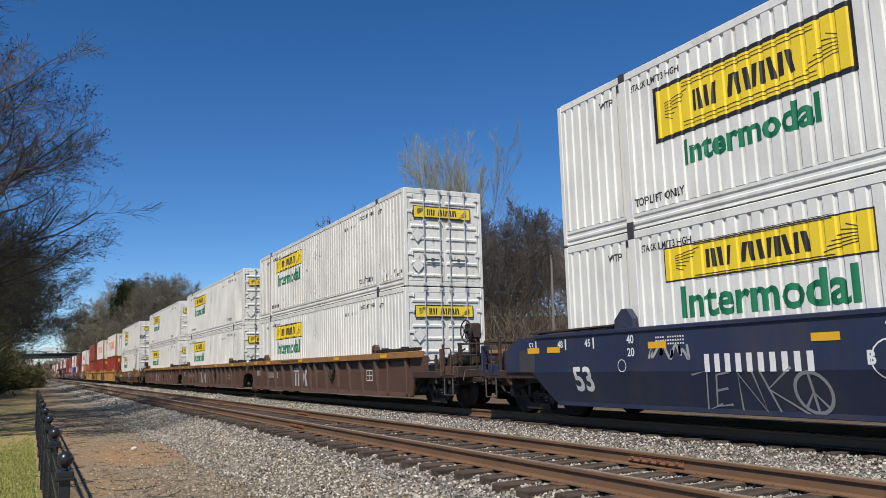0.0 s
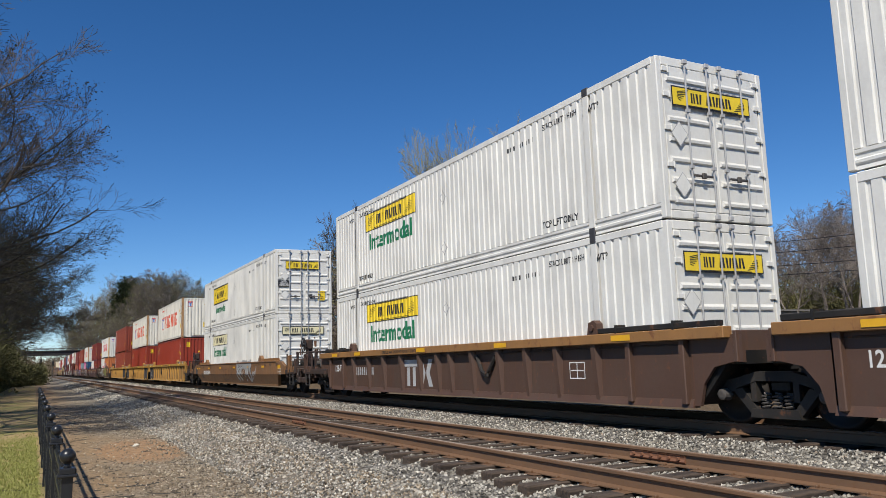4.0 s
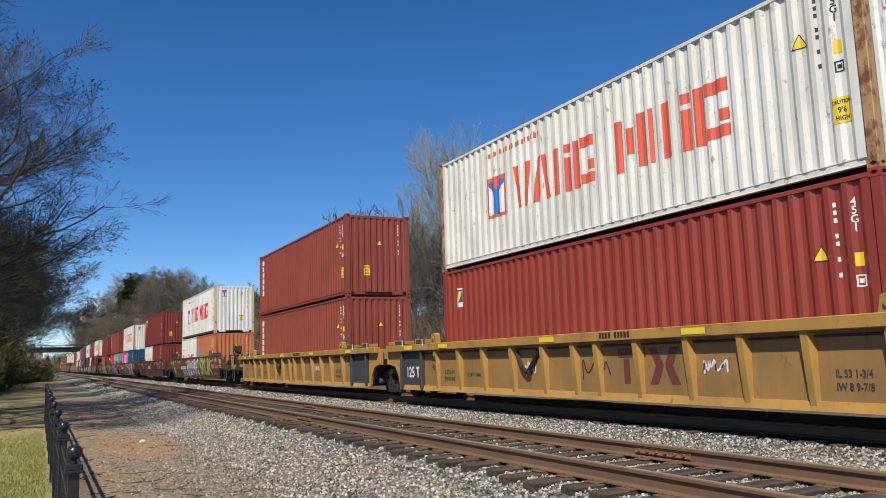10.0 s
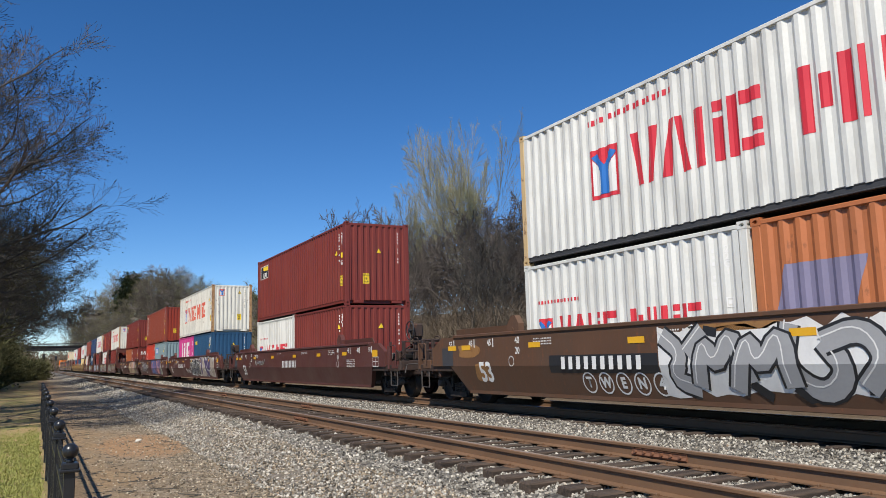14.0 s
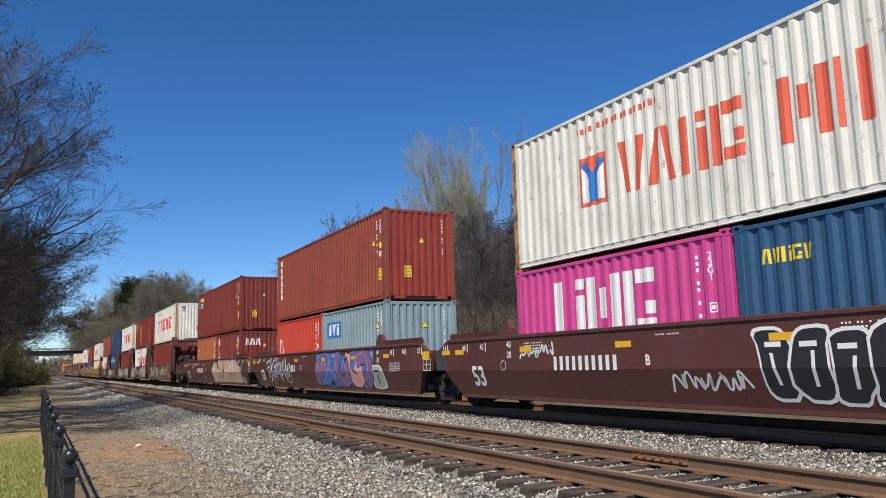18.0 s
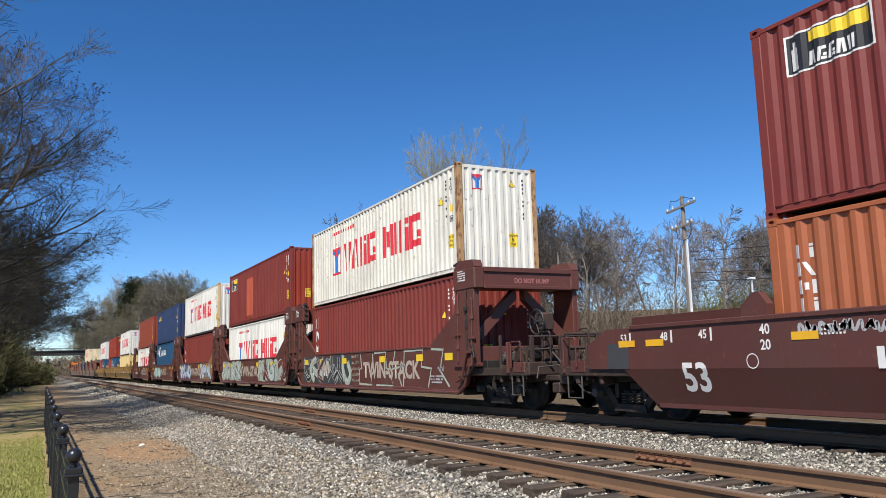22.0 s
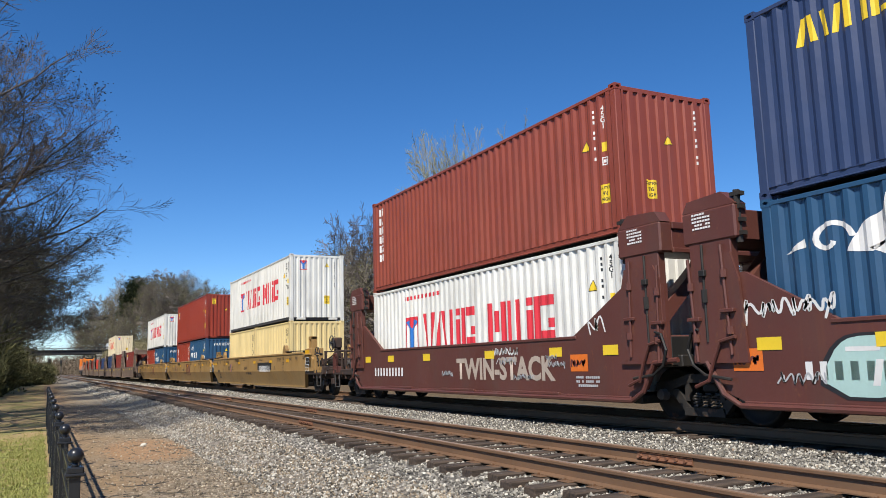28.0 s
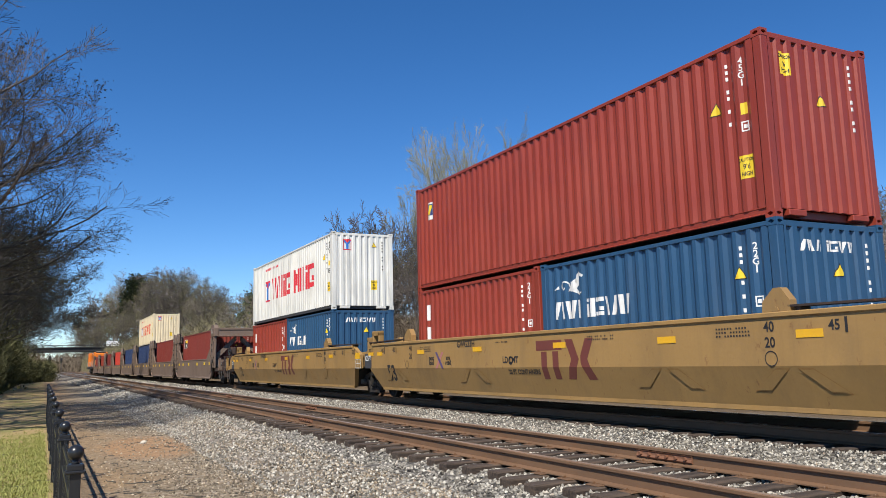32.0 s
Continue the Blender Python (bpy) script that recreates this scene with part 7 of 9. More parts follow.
post_mesh, ball_mesh = ball_post().mesh("post_shape"), ball().mesh("ball_shape", True)
panel_n = 2.44
rails_mesh = Geo().box(0.03, panel_n - 0.03, -0.016, 0.016, -0.10, -0.065, 0.004).mesh("fence_rail_shape")
picket_mesh = Geo().box(-0.009, 0.009, -0.009, 0.009, -0.95, -0.02).mesh("picket_shape")
fence = thing("picket_fence", "black steel picket fence with ball-topped posts", "fence")
for i in range(10):
    x = -5.45 - i * panel_n
    z = 0.50 + 0.004 * i
    p = part("post", post_mesh, FENCE_BLACK, fence, "", pose(x, FENCE_Y, z))
    part("ball_cap", ball_mesh, FENCE_BLACK, p, "glossy black ball")
    if i < 9:
        for dz in (0.0, -0.17, -0.78):
            part("rail", rails_mesh, FENCE_BLACK, fence, "", pose(x - panel_n, FENCE_Y, z + dz))
        for k in range(1, 20):
            part("picket", picket_mesh, FENCE_BLACK, fence, "", pose(x - k * panel_n / 20, FENCE_Y, z))

# ---- markings and graffiti on the cars ----


def side_y(kind, z):
    """How far out a car's near side lies at a height."""
    if kind == "smooth":
        return -1.50 if z >= 0.90 else -1.50 + (0.90 - z) / 3.0
    return {"twin": -1.50, "rib": -1.36}[kind]


def sprayed(car, name, polys, mat, x, z, kind, proud=0.004, label=""):
    """Flat paint that follows the bend of a car's side."""
    me = polys if isinstance(polys, bpy.types.Mesh) else flat(*polys).mesh("paint")
    bm = bmesh.new()
    bm.from_mesh(me)
    bmesh.ops.translate(bm, verts=bm.verts, vec=(x, 0, z))
    if kind == "smooth":
        bmesh.ops.bisect_plane(bm, geom=bm.verts[:] + bm.edges[:] + bm.faces[:], plane_co=(0, 0, 0.90), plane_no=(0, 0, 1), dist=1e-5)
    for v in bm.verts:
        v.co.y += side_y(kind, v.co.z) - proud
    out = bpy.data.meshes.new("paint")
    bm.to_mesh(out)
    bm.free()
    return part(name, out, mat, car, label)


def blob(w, h, rng, lump=0.16):
    """A rounded letter-like lump."""
    n = 18
    ph = rng.uniform(0, 6.28)
    out = []
    for i in range(n):
        a = 2 * math.pi * i / n
        c, s = math.cos(a), math.sin(a)
        k = 1 + lump * math.sin(3 * a + ph) + 0.5 * lump * math.sin(5 * a + 2 * ph)
        out.append((0.5 * w * k * math.copysign(abs(c) ** 0.55, c), 0.5 * h * (0.9 + 0.1 * k) * math.copysign(abs(s) ** 0.55, s)))
    return out


def clipped(p, lo, hi):
    return [(x, min(hi, max(lo, z))) for x, z in p]




HOOKS = ([[(0.95, 0.98), (0.35, 0.78), (0.12, 0.3), (0.62, 0.02)], [(0.45, 0.62), (1.08, 0.3)]], [[(-0.05, 0.8), (0.5, 1.0), (0.78, 0.5), (0.38, 0.02)]], [[(0.2, 1.02), (0.08, 0.4), (0.55, 0.0), (0.98, 0.3), (0.68, 0.74)]],
         [[(-0.02, 0.15), (0.46, 0.52), (0.34, 1.02)], [(0.4, 0.48), (1.02, 0.02)]], [[(0.05, 0.02), (0.22, 0.9), (0.5, 0.3), (0.72, 1.0), (1.0, 0.12)]], [[(0.9, 0.06), (0.3, 0.2), (0.55, 0.6), (0.1, 0.96)], [(0.6, 0.62), (1.0, 0.98)]])


def ribbon(pts, thick, soften=0):
    """A flat band of even width along bent lines, with square ends."""
    for _ in range(soften):
        out = [pts[0]]
        for (ax, az), (bx2, bz) in zip(pts, pts[1:]):
            out += [(0.75 * ax + 0.25 * bx2, 0.75 * az + 0.25 * bz), (0.25 * ax + 0.75 * bx2, 0.25 * az + 0.75 * bz)]
        pts = out + [pts[-1]]
    n = len(pts)
    left, right = [], []
    for i, (px, pz) in enumerate(pts):
        (ax, az), (bx2, bz) = pts[max(i - 1, 0)], pts[min(i + 1, n - 1)]
        d = math.hypot(bx2 - ax, bz - az) or 1
        left.append((px - (bz - az) / d * thick / 2, 0, pz + (bx2 - ax) / d * thick / 2))
        right.append((px + (bz - az) / d * thick / 2, 0, pz - (bx2 - ax) / d * thick / 2))
    depth_of = [(a, -0.00012 * i, c) for i, (a, b, c) in enumerate(left)] + [(a, -0.00012 * i, c) for i, (a, b, c) in enumerate(right)]
    return Geo().poly(depth_of, [(i, i + 1, n + i + 1, n + i) for i in range(n - 1)]).mesh("ribbon")


def joined(meshes, lo, hi):
    """Several flat meshes as one, kept between two heights."""
    g = Geo()
    for k, me in enumerate(meshes):
        g.poly([(v.co.x, v.co.y - 0.0005 * k, min(hi, max(lo, v.co.z))) for v in me.vertices], [tuple(p.vertices) for p in me.polygons])
    out = bpy.data.meshes.new("paint")
    out.from_pydata(g.v, [], g.f)
    return out


def wild(car, kind, x, z, w, h, n, cols, line, seed, label="", ground=None, fat=0.30, edge=0.055, soften=1, gloss=None):
    """A row of fat sprayed letter forms without meaning: outline, fill, highlight and spikes each."""
    rng = random.Random(seed)
    step = w / n
    lo, hi = ((0.36, 1.57) if kind == "smooth" else (0.45, 1.48))
    if ground is not None:
        top = [(-w * 0.52 + w * 1.04 * i / 16, 0.5 * h * rng.uniform(0.75, 1.1)) for i in range(17)]
        under = [(-w * 0.52 + w * 1.04 * i / 16, -0.5 * h * rng.uniform(0.8, 1.15)) for i in range(16, -1, -1)]
        sprayed(car, "sprayed_ground", [clipped(top + under, lo - z, hi - z)], ground, x, z, kind, 0.0025)
    for i in range(n):
        cx = -w / 2 + step * i
        lean, tall = rng.uniform(-0.18, 0.22), h * rng.uniform(0.86, 1.08)
        lines = [[(cx + step * (-0.14 + 1.28 * px) + lean * (pz - 0.5) * tall + rng.gauss(0, 0.03) * step, (pz - 0.5) * tall * 0.86 + rng.gauss(0, 0.02) * h) for px, pz in g] for g in HOOKS[(i * 5 + seed + rng.randrange(2)) % len(HOOKS)]]
        spike = lines[-1][-1]
        thick = fat * min(step, 1.1)
        lay = 0.004 + 0.006 * (i % 3)
        flick = [(spike[0], spike[1]), (spike[0] + step * rng.uniform(0.1, 0.4), spike[1] + rng.uniform(-0.25, 0.25) * h)]
        fills = [ribbon(q, thick, soften) for q in lines]
        outs = [ribbon(q, thick + 2 * edge, soften) for q in lines] + [ribbon(flick, thick * 0.5)]
        sprayed(car, "sprayed_outline", joined(outs, lo - z, hi - z), line, x, z, kind, lay, label if i == 0 else "")
        sprayed(car, "sprayed_shape", joined(fills, lo + 0.02 - z, hi - 0.02 - z), cols[i % len(cols)], x, z, kind, lay + 0.003)
        shine = [ribbon([(px - thick * 0.22, pz + thick * 0.2) for px, pz in q], 0.022, soften) for q in lines]
        sprayed(car, "sprayed_line", joined(shine, lo + 0.03 - z, hi - 0.03 - z), gloss or line, x, z, kind, lay + 0.0055)


def throw_up(car, kind, x, z, w, h, n, fill, line, seed, inner=None, label=""):
    """A row of fat sprayed lumps with an outline and an inner stroke each."""
    rng = random.Random(seed)
    step = w / n
    for i in range(n):
        cx = x - w / 2 + step * (i + 0.5)
        hh = h * rng.uniform(0.86, 1.0)
        b = blob(step * 1.16, hh, rng)
        lean = rng.uniform(-0.25, 0.25)
        b = [(px + lean * pz, pz) for px, pz in b]
        off = rng.uniform(-0.03, 0.03)
        lay = 0.004 + 0.004 * (i % 2)
        sprayed(car, "sprayed_outline", [b], line, cx, z + off, kind, lay, label if i == 0 else "")
        k = 0.86
        f = fill[i % len(fill)] if isinstance(fill, (list, tuple)) else fill
        sprayed(car, "sprayed_shape", [[(px * k, pz * (k + 0.04)) for px, pz in b]], f, cx, z + off, kind, lay + 0.002)
        a = step * rng.uniform(-0.12, 0.12)
        m = inner or line
        sprayed(car, "sprayed_stroke", [rect(a - step * 0.05, a + step * 0.05, -hh * 0.28, hh * rng.uniform(0.02, 0.2), lean)], m, cx, z + off, kind, lay + 0.004)
        if rng.random() < 0.7:
            sprayed(car, "sprayed_stroke", [rect(-step * 0.28, step * 0.2, hh * 0.22, hh * 0.29)], m, cx, z + off, kind, lay + 0.004)


def scrawl(w, h, seed, thick=0.02):
    """A quick tag: one looping ribbon with no readable sign."""
    rng = random.Random(seed)
    n = max(8, int(w / h * 9))
    pts = []
    for i in range(n):
        t = i / (n - 1)
        pts.append((-w / 2 + w * t + 0.3 * h * rng.uniform(-1, 1), (0.5 * h * (1 if i % 2 else -1)) * rng.uniform(0.4, 1.0)))
    for _ in range(2):
        soft_pts = [pts[0]]
        for (ax, az), (bx2, bz) in zip(pts, pts[1:]):
            soft_pts += [(0.75 * ax + 0.25 * bx2, 0.75 * az + 0.25 * bz), (0.25 * ax + 0.75 * bx2, 0.25 * az + 0.75 * bz)]
        pts = soft_pts + [pts[-1]]
    n = len(pts)
    left, right = [], []
    for i, (px, pz) in enumerate(pts):
        ax, az = pts[max(i - 1, 0)]
        bx2, bz = pts[min(i + 1, n - 1)]
        d = math.hypot(bx2 - ax, bz - az) or 1
        k = thick * (0.5 if i in (0, n - 1) else 0.75)
        left.append((px - (bz - az) / d * k, 0, pz + (bx2 - ax) / d * k))
        right.append((px + (bz - az) / d * k, 0, pz - (bx2 - ax) / d * k))
    return Geo().poly(left + right, [(i, i + 1, n + i + 1, n + i) for i in range(n - 1)]).mesh("ribbon")


def ring_of(r, w, n=20):
    pts = [(q * math.cos(2 * math.pi * i / n), 0, q * math.sin(2 * math.pi * i / n)) for q in (r, r - w) for i in range(n)]
    return Geo().poly(pts, [(i, (i + 1) % n, n + (i + 1) % n, n + i) for i in range(n)])


def smooth_marks(car, ink, number=None, unit="", number_at=-3.2, big=0.62):
    """Length ticks, load numerals, reflectors and small stencils of a smooth-sided car."""
    y = -1.505
    load_lines(car, ink, y, 1.42, 1)
    load_lines(car, ink, y, 1.42, -1)
    sprayed(car, "load_numeral", letters("53", big, 0.016, 0.95), ink, -7.45, 0.74, "smooth", 0.004)
    reflectors(car, (-9.0, -8.3, -5.4, -2.3, 1.0, 4.0, 6.7), 1.33, -1.504, 0.42, 0.11)
    reflectors(car, (9.35,), 1.30, -1.504, 0.42, 0.20)
    part("notice", shape(("notice",), lambda: flat(*ring(-0.22, 0.22, -0.15, 0.15, 0.018), rect(-0.2, 0.2, -0.008, 0.008), rect(-0.02, 0.0, -0.13, 0.13))), M_WHITE, car, "", pose(9.4, y, 1.05))
    for x, z, n, r, seed in (((7.3, 1.12, 14, 5, 3),) if ink is M_WHITE else ()) + ((5.4, 1.45, 12, 3, 5), (-5.1, 1.45, 12, 3, 6), (2.3, 1.46, 14, 2, 7), (-1.2, 1.46, 10, 1, 8)):
        tagged(part("stencil_lines", shape(("sten", n, r, seed), lambda: bars(n, 0.055, 0.026, 0.42, seed, False, r)), ink, car, "", pose(x, y, z)), kind="stuff")
    part("weight_ring", shape(("wring",), lambda: ring_of(0.11, 0.014)), ink, car, "", pose(6.05, y, 1.0))
    part("weight_ring", shape(("wring",), lambda: ring_of(0.11, 0.014)), ink, car, "", pose(-6.3, y, 1.0))
    if unit:
        part("unit_letter", letters(unit, 0.24, 0.008, 0.9), ink, car, "", pose(number_at + 1.75, y, 1.04))
    if number:
        number_bars(car, number, number_at, 1.02, y, 10, 0.2, 0.27)
    part("corner_plate", shape(("cplate",), lambda: Geo().box(-0.28, 0.28, -0.004, 0.0, -0.22, 0.22)), DARK_PANEL, car, "dark end plate", pose(-9.25, -1.503, 1.12))


smooth_marks(car_a, M_WHITE, M_WHITE, "B", -3.45)
for i, pts in enumerate(([(-0.95, 0.24), (-0.62, 0.3), (-0.82, -0.3), (-0.5, -0.2)], [(-0.2, 0.28), (-0.45, 0.24), (-0.62, -0.24), (-0.3, -0.2)], [(-0.54, 0.0), (-0.3, 0.04)], [(-0.14, -0.28), (-0.04, 0.26), (0.3, -0.3), (0.22, 0.3)], [(0.36, 0.3), (0.52, -0.28)], [(0.88, 0.34), (0.42, 0.04), (0.98, -0.3)])):
    sprayed(car_a, "sprayed_tag", ribbon(pts, 0.035), M_SILVER, -3.75, 0.60, "smooth", 0.006, "pale sprayed capitals" if i == 0 else "")
sprayed(car_a, "sprayed_tag", ring_of(0.30, 0.05).mesh("ringmark"), M_SILVER, -2.62, 0.60, "smooth", 0.006)
sprayed(car_a, "sprayed_tag", [rect(-0.02, 0.02, -0.28, 0.28), [(-0.02, 0.02), (0.02, 0.0), (0.20, -0.2), (0.17, -0.23)], [(0.02, 0.02), (-0.02, 0.0), (-0.20, -0.2), (-0.17, -0.23)]], M_SILVER, -2.62, 0.60, "smooth", 0.008)
sprayed(car_a, "sprayed_tag", scrawl(0.8, 0.4, 4, 0.035), M_SILVER, -5.15, 1.2, "smooth", 0.006, "pale sprayed scrawl")
sprayed(car_a, "plate_ring", ring_of(0.26, 0.02).mesh("ringmark"), M_WHITE, -1.45, 1.02, "smooth", 0.006)
smooth_marks(car_e, M_BLACK, M_WHITE, "", -6.0, 0.5)
wild(car_e, "smooth", 3.1, 0.92, 2.9, 1.05, 5, (M_SILVER, M_SILVER, CAR_TAN), M_BLACK, 12, "grey outlined sprayed letter forms", M_SILVER, 0.3, 0.03, 1, M_WHITE)
for i, pts in enumerate(([(-1.5, 0.35), (-0.95, 0.42), (-1.4, -0.35), (-0.8, -0.3)], [(-0.2, 0.4), (-0.65, 0.35), (-0.75, -0.3), (-0.2, -0.32)], [(-0.68, 0.02), (-0.3, 0.04)], [(0.0, -0.35), (0.08, 0.38), (0.6, -0.38), (0.55, 0.4)], [(0.8, 0.4), (0.85, -0.35)], [(1.4, 0.4), (0.9, 0.04), (1.5, -0.36)])):
    sprayed(car_e, "sprayed_tag", ribbon(pts, 0.07), CAR_UMBER, -0.4, 0.85, "smooth", 0.005, "dark brown sprayed capitals" if i == 0 else "")
sprayed(car_e, "sprayed_tag", scrawl(0.7, 0.9, 17, 0.05), M_GREY, 5.0, 0.95, "smooth", 0.006)
smooth_marks(car_i, M_WHITE, None, "", -4.6)
sprayed(car_i, "number_plate", [rect(-1.55, 1.55, -0.17, 0.17)], M_BLACK, -3.35, 0.93, "smooth", 0.003, "black painted panel")
number_bars(car_i, M_WHITE, -3.35, 0.95, -1.506, 10, 0.24, 0.24)
for x, z, w2, h2 in ((7.7, 0.62, 0.9, 0.26), (8.4, 0.95, 1.1, 0.22), (7.95, 1.34, 1.0, 0.2), (2.45, 1.05, 0.5, 0.6), (-8.2, 1.25, 1.0, 0.3), (-7.6, 0.75, 0.7, 0.4), (-0.2, 1.46, 1.6, 0.12), (9.3, 1.15, 0.5, 0.5)):
    sprayed(car_i, "worn_patch", [clipped([(p * w2, q2 * h2) for p, q2 in blob(1, 1, random.Random(int(x * 10)), 0.12)], 0.37 - z, 1.56 - z)], SILL_TAN, x, z, "smooth", 0.0025)
for word, x, w2 in (("S", 3.35, 1.3), ("K", 4.25, 1.18), ("U", 5.2, 1.15), ("A", 6.15, 1.15)):
    sprayed(car_i, "sprayed_outline", letters(word, 1.42, 0.115, w2), M_BLACK, x, 0.96, "smooth", 0.006 + 0.002 * (word in "KA"), "lime sprayed letters with black outlines" if word == "S" else "")
    sprayed(car_i, "sprayed_letter", letters(word, 1.42, 0.06, w2), M_LIME, x, 0.96, "smooth", 0.012)
wild(car_i, "smooth", 0.3, 0.97, 4.0, 1.08, 5, (M_SILVER,), M_BLACK, 77, "silver sprayed letter forms with black outlines", M_WHITE, 0.36, 0.045, 2, M_WHITE)
for k, word in enumerate("TWEN4"):
    sprayed(car_i, "sprayed_ring", ring_of(0.2, 0.03).mesh("ringmark"), M_WHITE, -3.75 + 0.48 * k, 0.58, "smooth", 0.006)
    sprayed(car_i, "sprayed_letter", letters(word, 0.26, 0.012), M_WHITE, -3.75 + 0.48 * k, 0.58, "smooth", 0.006)
smooth_marks(car_j, M_WHITE, M_WHITE, "", 0.2)
sprayed(car_j, "sprayed_tag", scrawl(1.6, 0.4, 31, 0.03), M_SILVER, -4.4, 1.1, "smooth", 0.006)
for c, u in zip(FEC, "BCA"):
    smooth_marks(c, M_WHITE, M_WHITE, u, -3.45)
throw_up(FEC[0], "smooth", 2.28, 0.93, 3.4, 1.16, 6, M_BLACK, M_WHITE, 41, M_WHITE, "black sprayed lumps with white outlines")
wild(FEC[0], "smooth", 6.1, 0.95, 4.3, 1.12, 5, (M_PURPLE, M_BEIGE, M_PURPLE, M_PURPLE, M_BEIGE), M_WHITE, 42, "beige and purple sprayed letter forms", M_BEIGE, 0.42, 0.04, 2, M_BLACK)
sprayed(FEC[0], "sprayed_tag", scrawl(1.4, 0.5, 43, 0.03), M_WHITE, -0.4, 0.72, "smooth", 0.006, "white sprayed scrawl")
sprayed(FEC[0], "sprayed_tag", scrawl(1.2, 0.4, 44, 0.03), M_WHITE, -5.0, 1.28, "smooth", 0.006)
wild(FEC[1], "smooth", 2.95, 0.95, 5.3, 1.2, 5, (M_MAUVE, M_SKYBLUE, M_MAUVE, M_PINK, M_MAUVE), M_BLACK, 46, "blue, mauve and pink sprayed letter forms", M_SKYBLUE, 0.46, 0.03, 1, M_PINK)
throw_up(FEC[1], "smooth", 5.95, 0.72, 0.85, 0.8, 1, M_PALEGREEN, M_WHITE, 47, M_BLACK)
wild(FEC[1], "smooth", -4.9, 0.95, 3.4, 1.0, 5, (M_BLACK, M_BLACK, M_PURPLE), M_WHITE, 48, "black sprayed letter forms with white outlines")
sand_edge = [(0.4, 0.36), (7.45, 0.36), (7.5, 0.75), (7.2, 1.16), (6.6, 1.32), (6.0, 1.2), (5.4, 0.9), (4.8, 0.86), (3.6, 0.9), (2.6, 0.86), (2.0, 1.1), (1.2, 0.95), (0.5, 1.1)]
sprayed(FEC[2], "sprayed_ground", [[(px + 0.22, pz) for px, pz in sand_edge]], M_PINKLINE, 0.0, 0.0, "smooth", 0.003)
sprayed(FEC[2], "sprayed_ground", [sand_edge], M_SAND, 0.0, 0.0, "smooth", 0.005, "broad sand-coloured sprayed ground")
wild(FEC[2], "smooth", 2.0, 1.08, 3.0, 0.72, 3, (M_SAND, M_SAND, M_SALMON), M_PINKLINE, 51, "sand sprayed letter forms", None, 0.42, 0.05, 1, M_WHITE)
wild(FEC[2], "smooth", 4.7, 1.12, 2.5, 0.86, 2, (M_SALMON, M_PALEPINK), M_PINKLINE, 52, "pink sprayed letter forms with red edges", None, 0.5, 0.05, 1, M_WHITE)
for x, z, m2 in ((0.9, 1.44, M_TEALGREEN), (2.1, 1.44, M_SKYTINT), (3.4, 1.4, M_SKYTINT), (4.5, 1.5, M_TEALGREEN), (6.35, 1.42, M_SKYTINT), (7.8, 1.2, M_TEALGREEN), (8.0, 0.5, M_SKYTINT)):
    sprayed(FEC[2], "sprayed_patch", [clipped([(p * 0.42, q2 * 0.3) for p, q2 in blob(1, 1, random.Random(int(x * 10)), 0.22)], 0.36 - z, 1.57 - z)], m2, x, z, "smooth", 0.0025)
sprayed(FEC[2], "sprayed_tag", scrawl(1.8, 0.3, 53, 0.03), M_GREY, -4.6, 1.42, "smooth", 0.006)
for i, c in enumerate(TTX):
    smooth_marks(c, M_BLACK, None if i != 0 else M_WHITE, "BCA"[i], 2.85 if i == 0 else -2.6)
    if i == 0:
        sprayed(c, "number_plate", [rect(-1.25, 1.25, -0.17, 0.17)], M_BLACK, 2.85, 1.13, "smooth", 0.003, "black painted panel")
    else:
        sprayed(c, "painted_slab", slab_mark(1.25), M_OXIDE, 1.15, 1.05, "smooth", 0.004, "oxide red slab strokes")
    for x in (-7.2, -2.6, 3.9, 6.4):
        for s2 in (-1, 1):
            plate = [(s2 * p, q2) for p, q2 in ((-0.36, 0.17), (-0.12, 0.17), (0.36, -0.17), (0.06, -0.17))]
            sprayed(c, "gusset_plate", [plate], CAR_OCHRE, x + s2 * 0.42, 0.70, "smooth", 0.003)
            sprayed(c, "gusset_plate", [[(0.9 * p, 0.86 * q2) for p, q2 in plate]], CAR_MUSTARD, x + s2 * 0.42, 0.70, "smooth", 0.012)
    if i:
        part("end_loop", shape(("eloop",), lambda: Geo().box(-0.3, -0.18, -0.08, 0.08, 0, 0.5, 0.01).box(0.18, 0.3, -0.08, 0.08, 0, 0.5, 0.01).box(-0.3, 0.3, -0.08, 0.08, 0.4, 0.55, 0.01)), CAR_MUSTARD, c, "yellow steel end frame", pose(9.2, -0.9, 1.34))
    for y in (-1.2, 0.7):
        part("end_loop", shape(("eloop2",), lambda: Geo().box(-0.3, -0.18, -0.08, 0.08, 0, 0.5, 0.01).box(0.18, 0.3, -0.08, 0.08, 0, 0.5, 0.01).box(-0.3, 0.3, -0.08, 0.08, 0.4, 0.55, 0.01)), CAR_MUSTARD, c, "yellow steel end frame", pose(-9.15, y, 1.5))
    part("load_text", letters("125 T", 0.22, 0.006, 0.9), M_WHITE, c, "", pose(-9.25, -1.51, 1.2))
